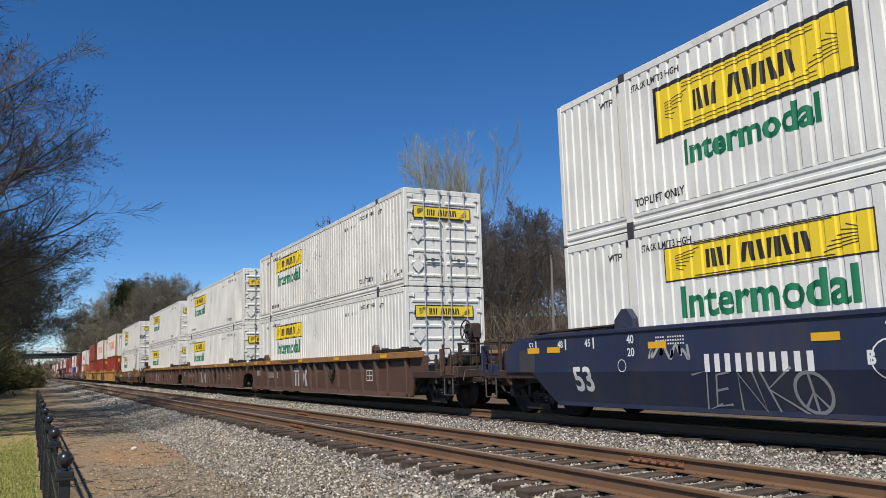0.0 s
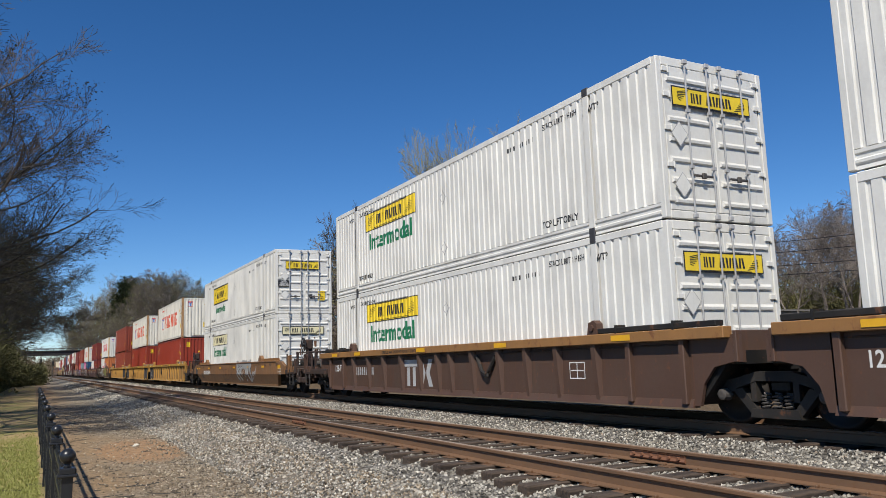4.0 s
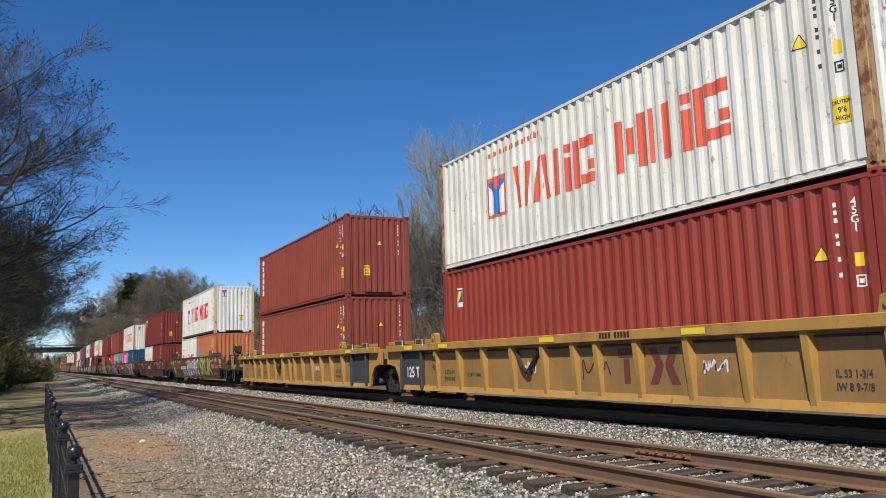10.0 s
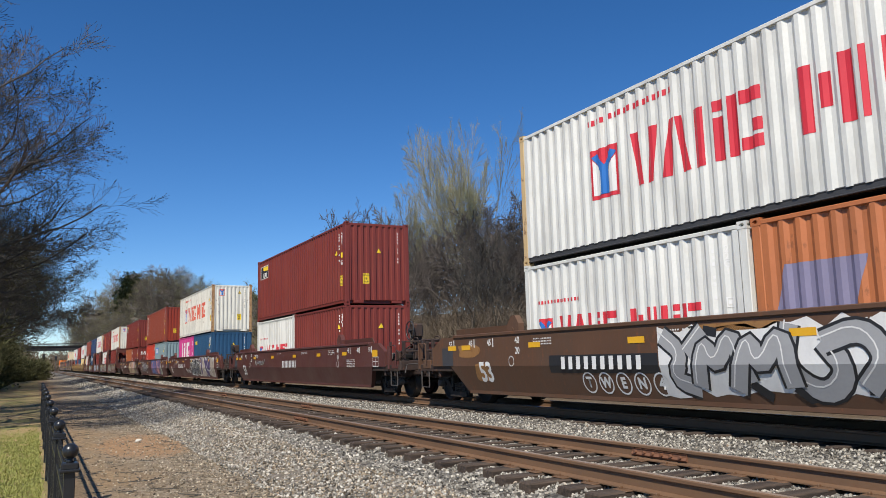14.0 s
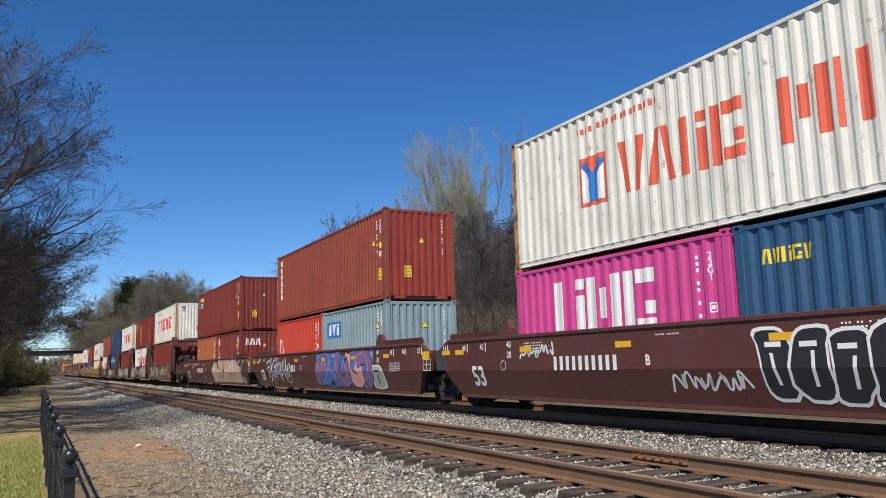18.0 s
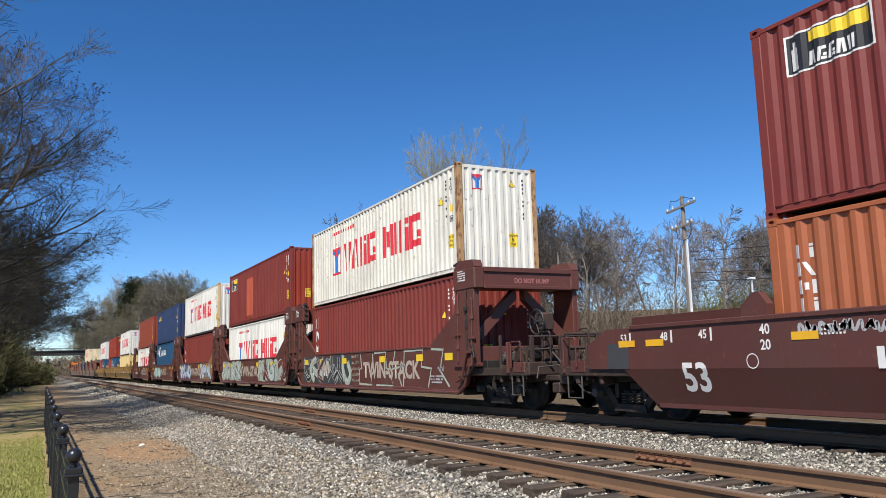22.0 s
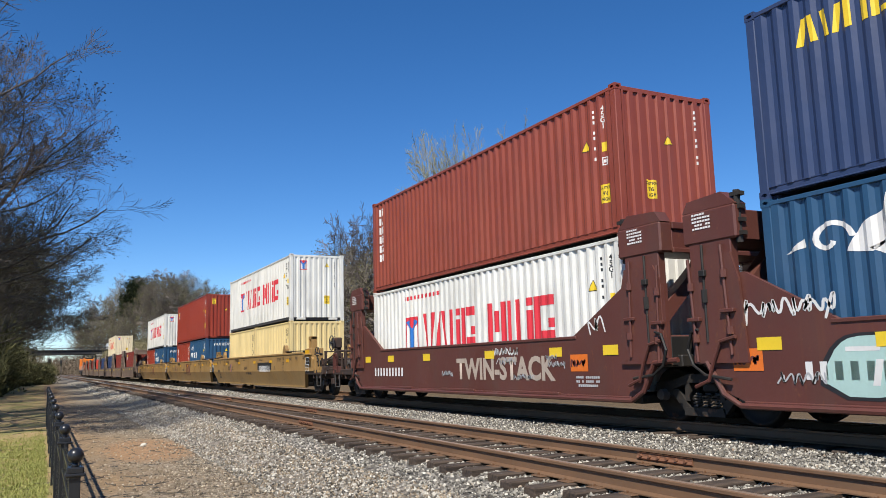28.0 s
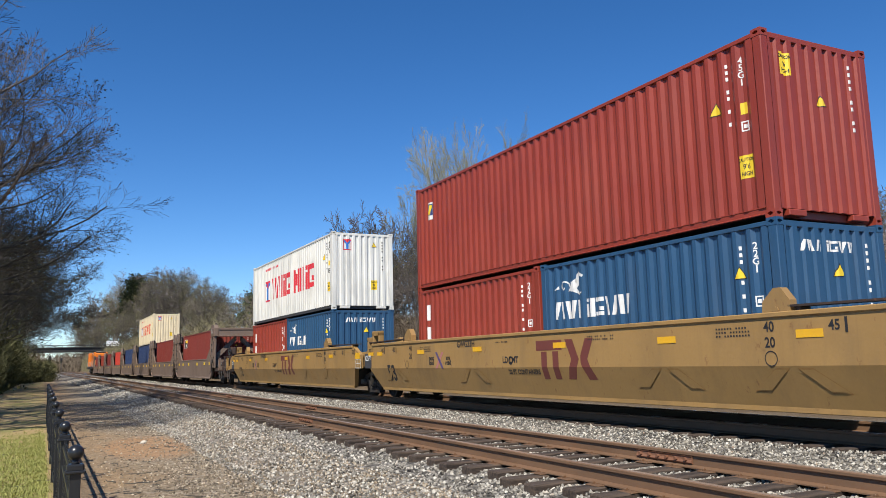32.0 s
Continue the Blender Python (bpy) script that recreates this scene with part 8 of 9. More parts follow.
for c in TTX:
    sprayed(c, "stencil_text", letters("GWG33H", 0.21, 0.006, 1.0), M_BLACK, -2.86, 1.46, "smooth", 0.005)
    sprayed(c, "stencil_text", letters("LD LMT", 0.19, 0.006, 1.0), M_BLACK, -0.85, 1.06, "smooth", 0.005)
    sprayed(c, "stencil_text", letters("20 FT CONTAINERS", 0.14, 0.004, 1.0), M_BLACK, -0.35, 0.80, "smooth", 0.005)
    for x, words in ((-4.75, ("next", "load")), (-3.80, ("any", "road"))):
        for k, word in enumerate(words):
            sprayed(c, "slogan_word", letters(word, 0.17, 0.005, 0.95), M_BLACK, x, 1.15 - 0.12 * k, "smooth", 0.005)
    for s2, m2 in ((-1, M_PINKLINE), (1, M_PURPLE)):
        sprayed(c, "crossed_band", [[(s2 * -0.24, 0.21), (s2 * -0.13, 0.21), (s2 * 0.24, -0.21), (s2 * 0.13, -0.21)]], m2, -4.28, 1.09, "smooth", 0.005 + 0.002 * (s2 > 0), "crossed coloured bands" if s2 < 0 else "")
# the brake end of the leading mustard car
end_box = part("end_housing", Geo().box(9.12, 9.92, -1.5, -1.0, 1.02, 1.76, 0.02).box(9.12, 9.95, -1.53, -1.48, 1.5, 1.56, 0.01), CAR_MUSTARD, TTX[0], "mustard steel end housing")
part("warning_panel", Geo().box(9.2, 9.72, -1.508, -1.502, 1.53, 1.7), M_REFLECT, end_box, "amber reflector panel")
part("notice_board", Geo().box(9.24, 9.7, -1.508, -1.502, 1.14, 1.42), M_BLACK, end_box, "black notice board with white lines")
part("notice_rim", flat(*ring(9.24, 9.7, 1.14, 1.42, 0.016), rect(9.25, 9.69, 1.27, 1.285)), M_WHITE, end_box, "", pose(0, -1.511, 0))
part("end_loop", Geo().box(9.45, 9.56, -1.45, -1.25, 1.76, 2.2, 0.01).box(9.78, 9.89, -1.45, -1.25, 1.76, 2.2, 0.01).box(9.45, 9.89, -1.45, -1.25, 2.1, 2.22, 0.01), CAR_MUSTARD, TTX[0], "mustard steel end frame")
part("brake_wheel", shape(("bwheel",), brake_wheel_geo), M_BLACK, TTX[0], "black spoked hand brake wheel", pose(10.42, -1.42, 1.52))
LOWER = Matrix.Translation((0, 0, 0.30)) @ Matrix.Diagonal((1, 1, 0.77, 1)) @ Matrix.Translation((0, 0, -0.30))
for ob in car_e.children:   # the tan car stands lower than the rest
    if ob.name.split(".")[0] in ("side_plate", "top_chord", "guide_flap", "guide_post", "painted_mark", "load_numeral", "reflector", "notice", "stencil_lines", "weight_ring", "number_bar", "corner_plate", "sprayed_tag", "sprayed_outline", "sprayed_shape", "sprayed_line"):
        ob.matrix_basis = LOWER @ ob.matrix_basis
# tags on the ribbed cars
for k, c in enumerate(YELLOW_RIBS):
    for x, w2, h2, m2 in ((-1.9, 0.45, 0.5, M_WHITE), (1.05 - 0.7 * k, 0.7, 0.55, GRIMY), (3.2, 0.5, 0.3, M_WHITE)):
        sprayed(c, "sprayed_tag", scrawl(w2, h2, 200 + k * 7 + int(x * 3), 0.022), m2, x, 0.85, "rib", 0.006)
for c in YELLOW_RIBS:
    for x, z, text, k in ((-5.58, 0.74, "IL 53 1-3/4", 0.14), (-5.58, 0.57, "IW 8 9-7/8", 0.14), (-4.35, 0.68, "LD LMT 118000", 0.12), (5.55, 0.74, "IL 53 1-3/4", 0.14), (5.55, 0.57, "IW 8 9-7/8", 0.14)):
        sprayed(c, "stencil_text", letters(text, k, 0.003, 0.85), DARK_PANEL, x, z, "rib", 0.007)
sprayed(YELLOW_RIBS[0], "stencil_text", letters("NWG33", 0.2, 0.006, 1.0), M_BLACK, 2.1, 1.0, "rib", 0.006)
# the bulkhead cars
wild(TWIN[0], "twin", -3.65, 0.96, 5.0, 1.0, 7, (M_BLACK, M_PALEGREEN, CAR_OXIDE, M_BEIGE, DARK_PANEL), M_PALEGREEN, 61, "cream, black and green sprayed letter forms", DARK_PANEL, 0.28, 0.03, 1, M_WHITE)
for k in range(5):
    sprayed(TWIN[0], "sprayed_tag", scrawl(0.62, 0.16, 160 + k, 0.02), M_BEIGE, -0.66, 1.36 - 0.19 * k, "twin", 0.006)
for k, pts in enumerate(([(-0.2, 1.42), (-0.1, 0.98), (-0.32, 0.95), (-0.3, 0.5), (0.75, 0.46), (0.72, 0.75), (0.9, 0.9), (0.82, 1.42)], [(0.95, 1.44), (1.85, 1.46), (1.9, 0.98), (2.05, 0.95), (2.4, 0.46), (1.1, 0.46)], [(2.55, 1.46), (2.35, 0.95), (3.0, 1.02), (2.75, 0.8), (3.0, 0.46)], [(3.1, 0.46), (3.2, 1.44), (4.4, 1.46), (4.3, 1.0), (4.9, 0.95), (4.7, 0.46)], [(4.9, 1.46), (5.6, 1.42), (5.4, 0.9), (5.9, 0.5)])):
    sprayed(TWIN[0], "sprayed_line", joined([ribbon(pts, 0.075)], 0.45, 1.48), M_PALEGREEN, 0.0, 0.0, "twin", 0.006, "pale outlined sprayed letter forms" if k == 0 else "")
wild(TWIN[1], "twin", -4.1, 0.95, 4.5, 1.02, 6, (M_PALEGREEN, M_MINTGREY, M_PALEGREEN, M_MINTGREY), CAR_OXIDE, 63, "pale green sprayed letter forms", M_PALEGREEN, 0.34, 0.025, 1, M_WHITE)
wild(TWIN[1], "twin", 4.1, 0.95, 4.4, 1.0, 5, (M_PALEGREEN, M_OXIDE, M_MINTGREY), M_BLACK, 64, "green and maroon sprayed letter forms", M_PALEGREEN, 0.34, 0.03, 1, M_WHITE)
wild(TWIN[2], "twin", -3.6, 0.95, 4.4, 1.0, 5, (M_PALEBLUE,), M_BLACK, 65, "pale blue sprayed letter forms with black edges", M_PURPLE, 0.36, 0.05, 1, M_WHITE)
wild(TWIN[2], "twin", 3.9, 0.95, 3.5, 1.02, 5, (M_PALEBLUE,), M_BLACK, 66, "spiked pale blue sprayed letter forms", SILL_TAN, 0.36, 0.05, 1, M_WHITE)
sprayed(TWIN[2], "sprayed_ground", [[(1.2, 1.3), (5.6, 0.5), (6.2, 0.5), (6.3, 1.6), (6.0, 2.0), (5.2, 1.62), (4.4, 1.45), (1.4, 1.45)]], SILL_TAN, 0.0, 0.0, "twin", 0.0015, "tan sprayed ground")
throw_up(TWIN[3], "twin", -3.0, 0.92, 3.9, 0.98, 4, M_MINT, M_BLACK, 67, M_WHITE, "mint green sprayed shapes with black outlines")
sprayed(TWIN[3], "sprayed_tag", scrawl(1.5, 0.5, 68, 0.03), M_WHITE, -5.6, 1.75, "twin", 0.006)
sprayed(TWIN[4], "sprayed_tag", scrawl(1.1, 0.3, 69, 0.025), M_WHITE, 2.3, 1.3, "twin", 0.006)
sprayed(TWIN[4], "sprayed_tag", scrawl(0.6, 0.6, 70, 0.025), M_WHITE, 5.5, 1.7, "twin", 0.006)
for c, x in ((TWIN[4], 4.95), (TWIN[3], -6.3), (TWIN[3], 5.0)):
    sprayed(c, "sticker", [rect(-0.27, 0.27, -0.16, 0.16)], M_ORANGE, x, 1.02, "twin", 0.006, "orange sticker with dark scribble")
    sprayed(c, "sticker_scribble", scrawl(0.42, 0.2, 71, 0.03), M_OXIDE, x, 1.02, "twin", 0.009)
part("header_text", letters("DO NOT HUMP", 0.16, 0.004, 0.9), M_PINKLINE, TWIN[0], "faded stencil on the end header", pose(6.86 + 0.503, 0.1, 3.02, 0, 0, 90))
rng = random.Random(77)
for c in TWIN:
    for k in range(5):
        sprayed(c, "sprayed_tag", scrawl(rng.uniform(0.3, 0.8), rng.uniform(0.15, 0.3), rng.randrange(999), 0.018), M_GREY, rng.uniform(-5.5, 5.5), rng.uniform(0.7, 1.35), "twin", 0.012)

# ---- bridge, signals, poles, building ----
CONCRETE = paint("weathered_concrete", (0.30, 0.285, 0.26), 0.85, dirt=0.4, streak=0.4, seed=51, streak_color=(0.1, 0.09, 0.08))
GIRDER = paint("dark_bridge_steel", (0.022, 0.022, 0.022), 0.6, rust=0.15, dirt=0.3, seed=52)
BRIDGE_X = -300.0
bridge = thing("road_bridge", "dark steel girder road bridge over the railway", "bridge")
part("girder", Geo().box(BRIDGE_X - 4.2, BRIDGE_X - 3.9, -22, 19, 7.0, 8.3, 0.05), GIRDER, bridge)
part("girder", Geo().box(BRIDGE_X + 3.9, BRIDGE_X + 4.2, -22, 19, 7.0, 8.3, 0.05), GIRDER, bridge)
part("deck", Geo().box(BRIDGE_X - 4.6, BRIDGE_X + 4.6, -120, 120, 8.3, 8.6), GIRDER, bridge)
for s in (-1, 1):
    part("parapet_rail", Geo().box(BRIDGE_X + s * 4.4 - 0.08, BRIDGE_X + s * 4.4 + 0.08, -120, 120, 9.2, 9.35), GIRDER, bridge)
    for i in range(20):
        part("parapet_post", shape(("ppost",), lambda: Geo().box(-0.08, 0.08, -0.08, 0.08, 8.6, 9.2)), GIRDER, bridge, "", pose(BRIDGE_X + s * 4.4, -60 + 6 * i, 0))
for y in (-14.0, 17.5):
    part("pier", Geo().box(BRIDGE_X - 4.4, BRIDGE_X + 4.4, y - 0.7, y + 0.7, -1.0, 7.0, 0.1), CONCRETE, bridge)
    part("pier_cap", Geo().box(BRIDGE_X - 4.7, BRIDGE_X + 4.7, y - 1.0, y + 1.0, 6.4, 7.0, 0.1), CONCRETE, bridge)


def van(label):
    v = thing("van", label, "vehicle")
    body = paint("white_vehicle_paint", (0.75, 0.75, 0.74), 0.3, dirt=0.05, bump=0)
    part("body", Geo().prism([(-2.9, 0.45), (2.9, 0.45), (2.95, 1.0), (2.2, 1.25), (1.7, 2.1), (-2.85, 2.2)], "y", -0.95, 0.95), body, v)
    part("window", Geo().prism([(1.25, 1.35), (1.95, 1.3), (1.65, 1.95), (1.25, 1.95)], "y", -0.96, 0.96), M_BLACK, v)
    for x in (-1.8, 1.85):
        for y in (-0.85, 0.85):
            part("wheel", shape(("vwheel",), lambda: Geo().lathe([(-0.11, 0.0), (-0.11, 0.33), (0.11, 0.33), (0.11, 0.0)], (0, 0, 0), "y", 16)), M_BLACK, v, "", pose(x, y, 0.34))
    return v


# each van, its lane, and (seconds, place along the bridge)
VANS = [(van("white van crossing the road bridge"), -302.0, ((0, 6.0), (8, 114.0), (32, 116.0))), (van("second white van crossing the road bridge"), -302.0, ((0, -83.0), (8, 21.0), (32, 23.0))), (van("white van coming back over the road bridge"), -298.5, ((0, 112.0), (22, 104.6), (32, -28.4)))]


def signal(x, y, h, label):
    s = thing("railway_signal", label, "signal")
    part("mast", Geo().tube((x, y, -0.6), (x, y, h), 0.07, n=8), WORN_STEEL, s)
    part("head", Geo().box(x + 0.1, x + 0.3, y - 0.3, y + 0.3, h - 1.5, h, 0.06), M_BLACK, s)
    for k in range(3):
        part("hood", Geo().tube((x + 0.3, y, h - 0.3 - 0.45 * k), (x + 0.5, y, h - 0.3 - 0.45 * k), 0.12, n=10), M_BLACK, s)
    part("ladder", Geo().tube((x - 0.25, y - 0.15, -0.6), (x - 0.1, y - 0.15, h - 1.5), 0.02, n=5).tube((x - 0.25, y + 0.15, -0.6), (x - 0.1, y + 0.15, h - 1.5), 0.02, n=5), WORN_STEEL, s)


signal(-255, 1.9, 5.2, "black-headed railway signal on a mast by the track")
signal(-255, 5.0, 4.6, "black-headed railway signal between trees and track")
signal(-285, 14.8, 6.4, "black-headed railway signal beside the bridge pier")

POLE_GREY = paint("silvered_pole_wood", (0.22, 0.19, 0.16), 0.85, dirt=0.3, streak=0.3, seed=53, streak_color=(0.1, 0.08, 0.06))
PORCELAIN = paint("pale_porcelain", (0.70, 0.71, 0.72), 0.25, dirt=0.1, seed=54, bump=0)
pole = thing("utility_pole", "grey wooden utility pole with crossarms and riser pipe", "utility pole")
PX, PY = -35.3, 35.0
part("pole_shaft", Geo().tube((PX, PY, 0.4), (PX + 0.0, PY, 10.9), 0.17, 0.12, 12), POLE_GREY, pole)
part("riser_pipe", Geo().tube((PX + 0.24, PY - 0.1, 0.4), (PX + 0.24, PY - 0.1, 8.2), 0.075, n=8), PORCELAIN, pole, "white riser pipe")
for z, n, tilt in ((10.2, 1.25, 0.16), (9.0, 0.9, 0.1)):
    part("crossarm", Geo().prism([(PX - n, z - tilt - 0.06), (PX + n, z + tilt - 0.06), (PX + n, z + tilt + 0.06), (PX - n, z - tilt + 0.06)], "y", PY - 0.22, PY - 0.12), POLE_GREY, pole)
    for k in (-0.92, -0.55, 0.55, 0.92):
        part("insulator", Geo().lathe([(0, 0.0), (0, 0.05), (0.06, 0.07), (0.1, 0.04), (0.16, 0.06), (0.2, 0.0)], (PX + k * n, PY - 0.17, z + tilt * k + 0.06), "z", 8), PORCELAIN, pole)
part("jumper_cable", Geo().pipe([(PX + 0.75, PY - 0.2, 9.2), (PX + 0.8, PY - 0.2, 8.6), (PX + 0.55, PY - 0.2, 8.2), (PX + 0.1, PY - 0.2, 8.1), (PX - 0.4, PY - 0.2, 8.3), (PX - 0.45, PY - 0.2, 9.0)], 0.03, 5), M_BLACK, pole, "black looped cable")
part("jumper_cable", Geo().pipe([(PX - 0.9, PY - 0.2, 10.3), (PX - 0.7, PY - 0.3, 10.7), (PX - 0.2, PY - 0.3, 10.6), (PX + 0.4, PY - 0.3, 10.75), (PX + 1.1, PY - 0.2, 10.5)], 0.02, 5), M_BLACK, pole)
part("guy_wire", Geo().tube((PX, PY, 10.0), (PX - 3.2, PY + 1.0, 0.5), 0.02, n=5), PORCELAIN, pole)
part("guy_wire", Geo().tube((PX, PY, 8.8), (PX - 2.4, PY + 0.8, 0.5), 0.02, n=5), PORCELAIN, pole)


def wire(name, a, b, sag, r=0.018):
    a, b = Vector(a), Vector(b)
    pts = [a.lerp(b, i / 14) - Vector((0, 0, sag * 4 * (i / 14) * (1 - i / 14))) for i in range(15)]
    w = thing(name, "thin overhead wire strung between poles", "wire")
    part("strand", Geo().pipe(pts, r, 4), M_BLACK, w)


for k, (z, s) in enumerate(((7.4, 0.5), (6.9, 0.6), (6.1, 0.5), (5.6, 0.5))):
    wire("overhead_wire", (PX, PY, z), (-5.0, 38.0, z - 0.6), s, 0.022)
lamp = thing("lamp_post", "thin grey lamp post behind the tracks", "lamp post")
part("shaft", Geo().tube((-28.6, 20.5, -0.3), (-28.45, 20.5, 5.85), 0.06, 0.045, 8), POLE_GREY, lamp)
part("lamp_arm", Geo().tube((-28.45, 20.5, 5.75), (-28.0, 20.3, 5.85), 0.025, n=6), WORN_STEEL, lamp)
lamp = thing("lamp_post", "short white lamp post by the building", "lamp post")
part("shaft", Geo().tube((-36.6, 42, 0.8), (-36.6, 42, 6.0), 0.07, 0.06, 8), PORCELAIN, lamp)
part("lamp_head", Geo().box(-36.8, -36.4, 41.8, 42.2, 6.0, 6.15, 0.04), PORCELAIN, lamp)
SIDING = paint("pale_siding", (0.62, 0.61, 0.57), 0.6, dirt=0.3, streak=0.3, seed=55, streak_color=(0.2, 0.18, 0.15))
ROOFING = paint("grey_shingle_roof", (0.16, 0.15, 0.14), 0.85, dirt=0.3, seed=56)
house = thing("low_building", "long low dark building with white eaves beyond the line", "building")
part("wall", Geo().box(-52, -40.2, 46, 52, 0.4, 4.0), ROOFING, house)
part("roof", Geo().box(-52.4, -39.8, 45.6, 52.4, 4.0, 4.12), ROOFING, house)
part("eaves", Geo().box(-52.4, -39.8, 45.42, 45.58, 3.98, 4.2), SIDING, house, "white eaves board")
for i in range(3):
    part("window", Geo().box(-50.6 + 3.4 * i, -49.2 + 3.4 * i, 45.95, 46.05, 1.6, 2.9), M_BLACK, house)
shed = thing("low_building", "white-walled shed behind the trees", "building")
part("wall", Geo().box(-39.4, -22, 47, 54, 0.4, 3.5), SIDING, shed)
part("roof", Geo().box(-39.8, -21.6, 46.6, 54.4, 3.5, 3.66), ROOFING, shed)
for i in range(4):
    part("window", Geo().box(-37.6 + 4.2 * i, -36.4 + 4.2 * i, 46.95, 47.05, 1.7, 2.8), M_BLACK, shed)

# ---- trees ----


def bark_material(name, dark, light):
    m, tree, bsdf = nodes_of(name)
    n = noise_tex(tree, coords(tree, (6, 6, 1.2)), 2.0, 6, 0.65)
    info = tree.nodes.new("ShaderNodeObjectInfo")
    c = mix(tree, ramp(tree, n, [(0.35, 0.0), (0.68, 1.0)]), dark, light)
    c = mix(tree, ramp(tree, info.outputs["Random"], [(0.0, 0.0), (1.0, 0.5)]), c, shade(dark, 1.1))
    tree.links.new(c, bsdf.inputs["Base Color"])
    bsdf.inputs["Roughness"].default_value = 0.9
    return m


def leaf_material(name, dark, light):
    m, tree, bsdf = nodes_of(name)
    geo = tree.nodes.new("ShaderNodeNewGeometry")
    info = tree.nodes.new("ShaderNodeObjectInfo")
    c = ramp(tree, geo.outputs["Random Per Island"], [(0.0, dark), (1.0, light)])
    c = mix(tree, ramp(tree, info.outputs["Random"], [(0.0, 0.0), (1.0, 0.4)]), c, shade(dark, 0.8))
    tree.links.new(c, bsdf.inputs["Base Color"])
    bsdf.inputs["Roughness"].default_value = 0.7
    bsdf.inputs["Specular IOR Level"].default_value = 0.2
    return m


BARK = bark_material("grey_brown_bark", (0.045, 0.036, 0.03), (0.15, 0.125, 0.105))
BARK_DARK = bark_material("dark_bark", (0.028, 0.026, 0.022), (0.095, 0.085, 0.07))
BUDS = leaf_material("spring_buds", (0.24, 0.235, 0.09), (0.42, 0.40, 0.17))
BARK_PALE = bark_material("pale_twig_bark", (0.14, 0.13, 0.082), (0.30, 0.28, 0.185))
BARK_MID = bark_material("sunlit_grey_bark", (0.11, 0.09, 0.077), (0.27, 0.23, 0.195))
OLIVE = leaf_material("olive_foliage", (0.095, 0.092, 0.036), (0.25, 0.228, 0.10))
# OLIVE taken darker: the shade among the lawn-side trees is put into the colour
OLIVE_SHADED = leaf_material("dark_vine_leaves", (0.045, 0.046, 0.018), (0.135, 0.13, 0.052))
NEEDLES = leaf_material("pine_needles", (0.035, 0.048, 0.021), (0.10, 0.12, 0.052))
SPROUT = leaf_material("olive_brown_brush", (0.105, 0.092, 0.050), (0.28, 0.245, 0.135))
DEAD = leaf_material("brown_brush", (0.072, 0.055, 0.038), (0.205, 0.16, 0.112))


class Wood:
    """Branches gathered as slim tapering prisms; keeps the tips for buds."""

    def __init__(self, seed, least=0.012):
        self.rng = random.Random(seed)
        self.v, self.f, self.tips, self.least = [], [], [], least
        self.tv, self.tf = [], []

    def seg(self, a, b, r0, r1, n, fine):
        r0, r1 = max(r0, self.least), max(r1, self.least)
        vs, fs = (self.tv, self.tf) if fine else (self.v, self.f)
        d = (b - a).normalized()
        u = d.orthogonal().normalized()
        w = d.cross(u)
        k = len(vs)
        for p, r in ((a, r0), (b, r1)):
            for i in range(n):
                t = 2 * math.pi * i / n
                vs.append(tuple(p + (u * math.cos(t) + w * math.sin(t)) * r))
        fs.extend((k + i, k + (i + 1) % n, k + n + (i + 1) % n, k + n + i) for i in range(n))

    def branch(self, p, d, length, r, level, plan):
        rng = self.rng
        count, kids, ratio, spread_a, lift, sides = plan[level]
        pts, dirs = [p], [d]
        wild_a = 0.14 if level < 2 else 0.09
        for i in range(count):
            d = (d + Vector((rng.gauss(0, wild_a), rng.gauss(0, wild_a), rng.gauss(0, 0.08) + lift))).normalized()
            p = p + d * (length / count)
            pts.append(p)
            dirs.append(d)
        for i in range(count):
            t0, t1 = i / count, (i + 1) / count
            self.seg(pts[i], pts[i + 1], r * (1 - 0.75 * t0), r * (1 - 0.75 * t1), sides, level >= 2)
        if level + 1 < len(plan):
            start = 0.32 if level == 0 else 0.18
            for k in range(kids):
                t = start + (1 - start) * (k + rng.random() * 0.8) / kids
                i = min(count - 1, int(t * count))
                q = pts[i].lerp(pts[i + 1], t * count - i)
                base = dirs[i + 1]
                side = base.orthogonal().normalized()
                side.rotate(Matrix.Rotation(rng.uniform(0, 2 * math.pi), 3, base))
                a = radians(spread_a) * rng.uniform(0.7, 1.25)
                nd = (base * math.cos(a) + side * math.sin(a)).normalized()
                self.branch(q, nd, length * ratio * (1.15 - 0.55 * t) * rng.uniform(0.75, 1.2), r * (1 - 0.75 * t) * 0.5, level + 1, plan)
        else:
            self.tips.append(pts[-1])

    def mesh(self, name, fine=False):
        me = bpy.data.meshes.new(name)
        me.from_pydata(self.tv if fine else self.v, [], self.tf if fine else self.f)
        me.update()
        return me


def leaf_mesh(points, seed, per, reach, size, name):
    """Small folded leaf clumps strewn round points."""
    rng = random.Random(seed)
    v, f = [], []
    for p in points:
        for _ in range(per):
            c = Vector(p) + Vector((rng.gauss(0, reach), rng.gauss(0, reach), rng.gauss(0, reach)))
            a = Vector((rng.gauss(0, 1), rng.gauss(0, 1), rng.gauss(0, 1))).normalized() * size * rng.uniform(0.5, 1.3)
            b = a.orthogonal().normalized() * size * rng.uniform(0.3, 0.7)
            k = len(v)
            v += [tuple(c - a), tuple(c + b + a * 0.1), tuple(c + a), tuple(c - b + a * 0.1)]
            f += [(k, k + 1, k + 2), (k, k + 2, k + 3)]
    me = bpy.data.meshes.new(name)
    me.from_pydata(v, [], f)
    me.update()
    return me


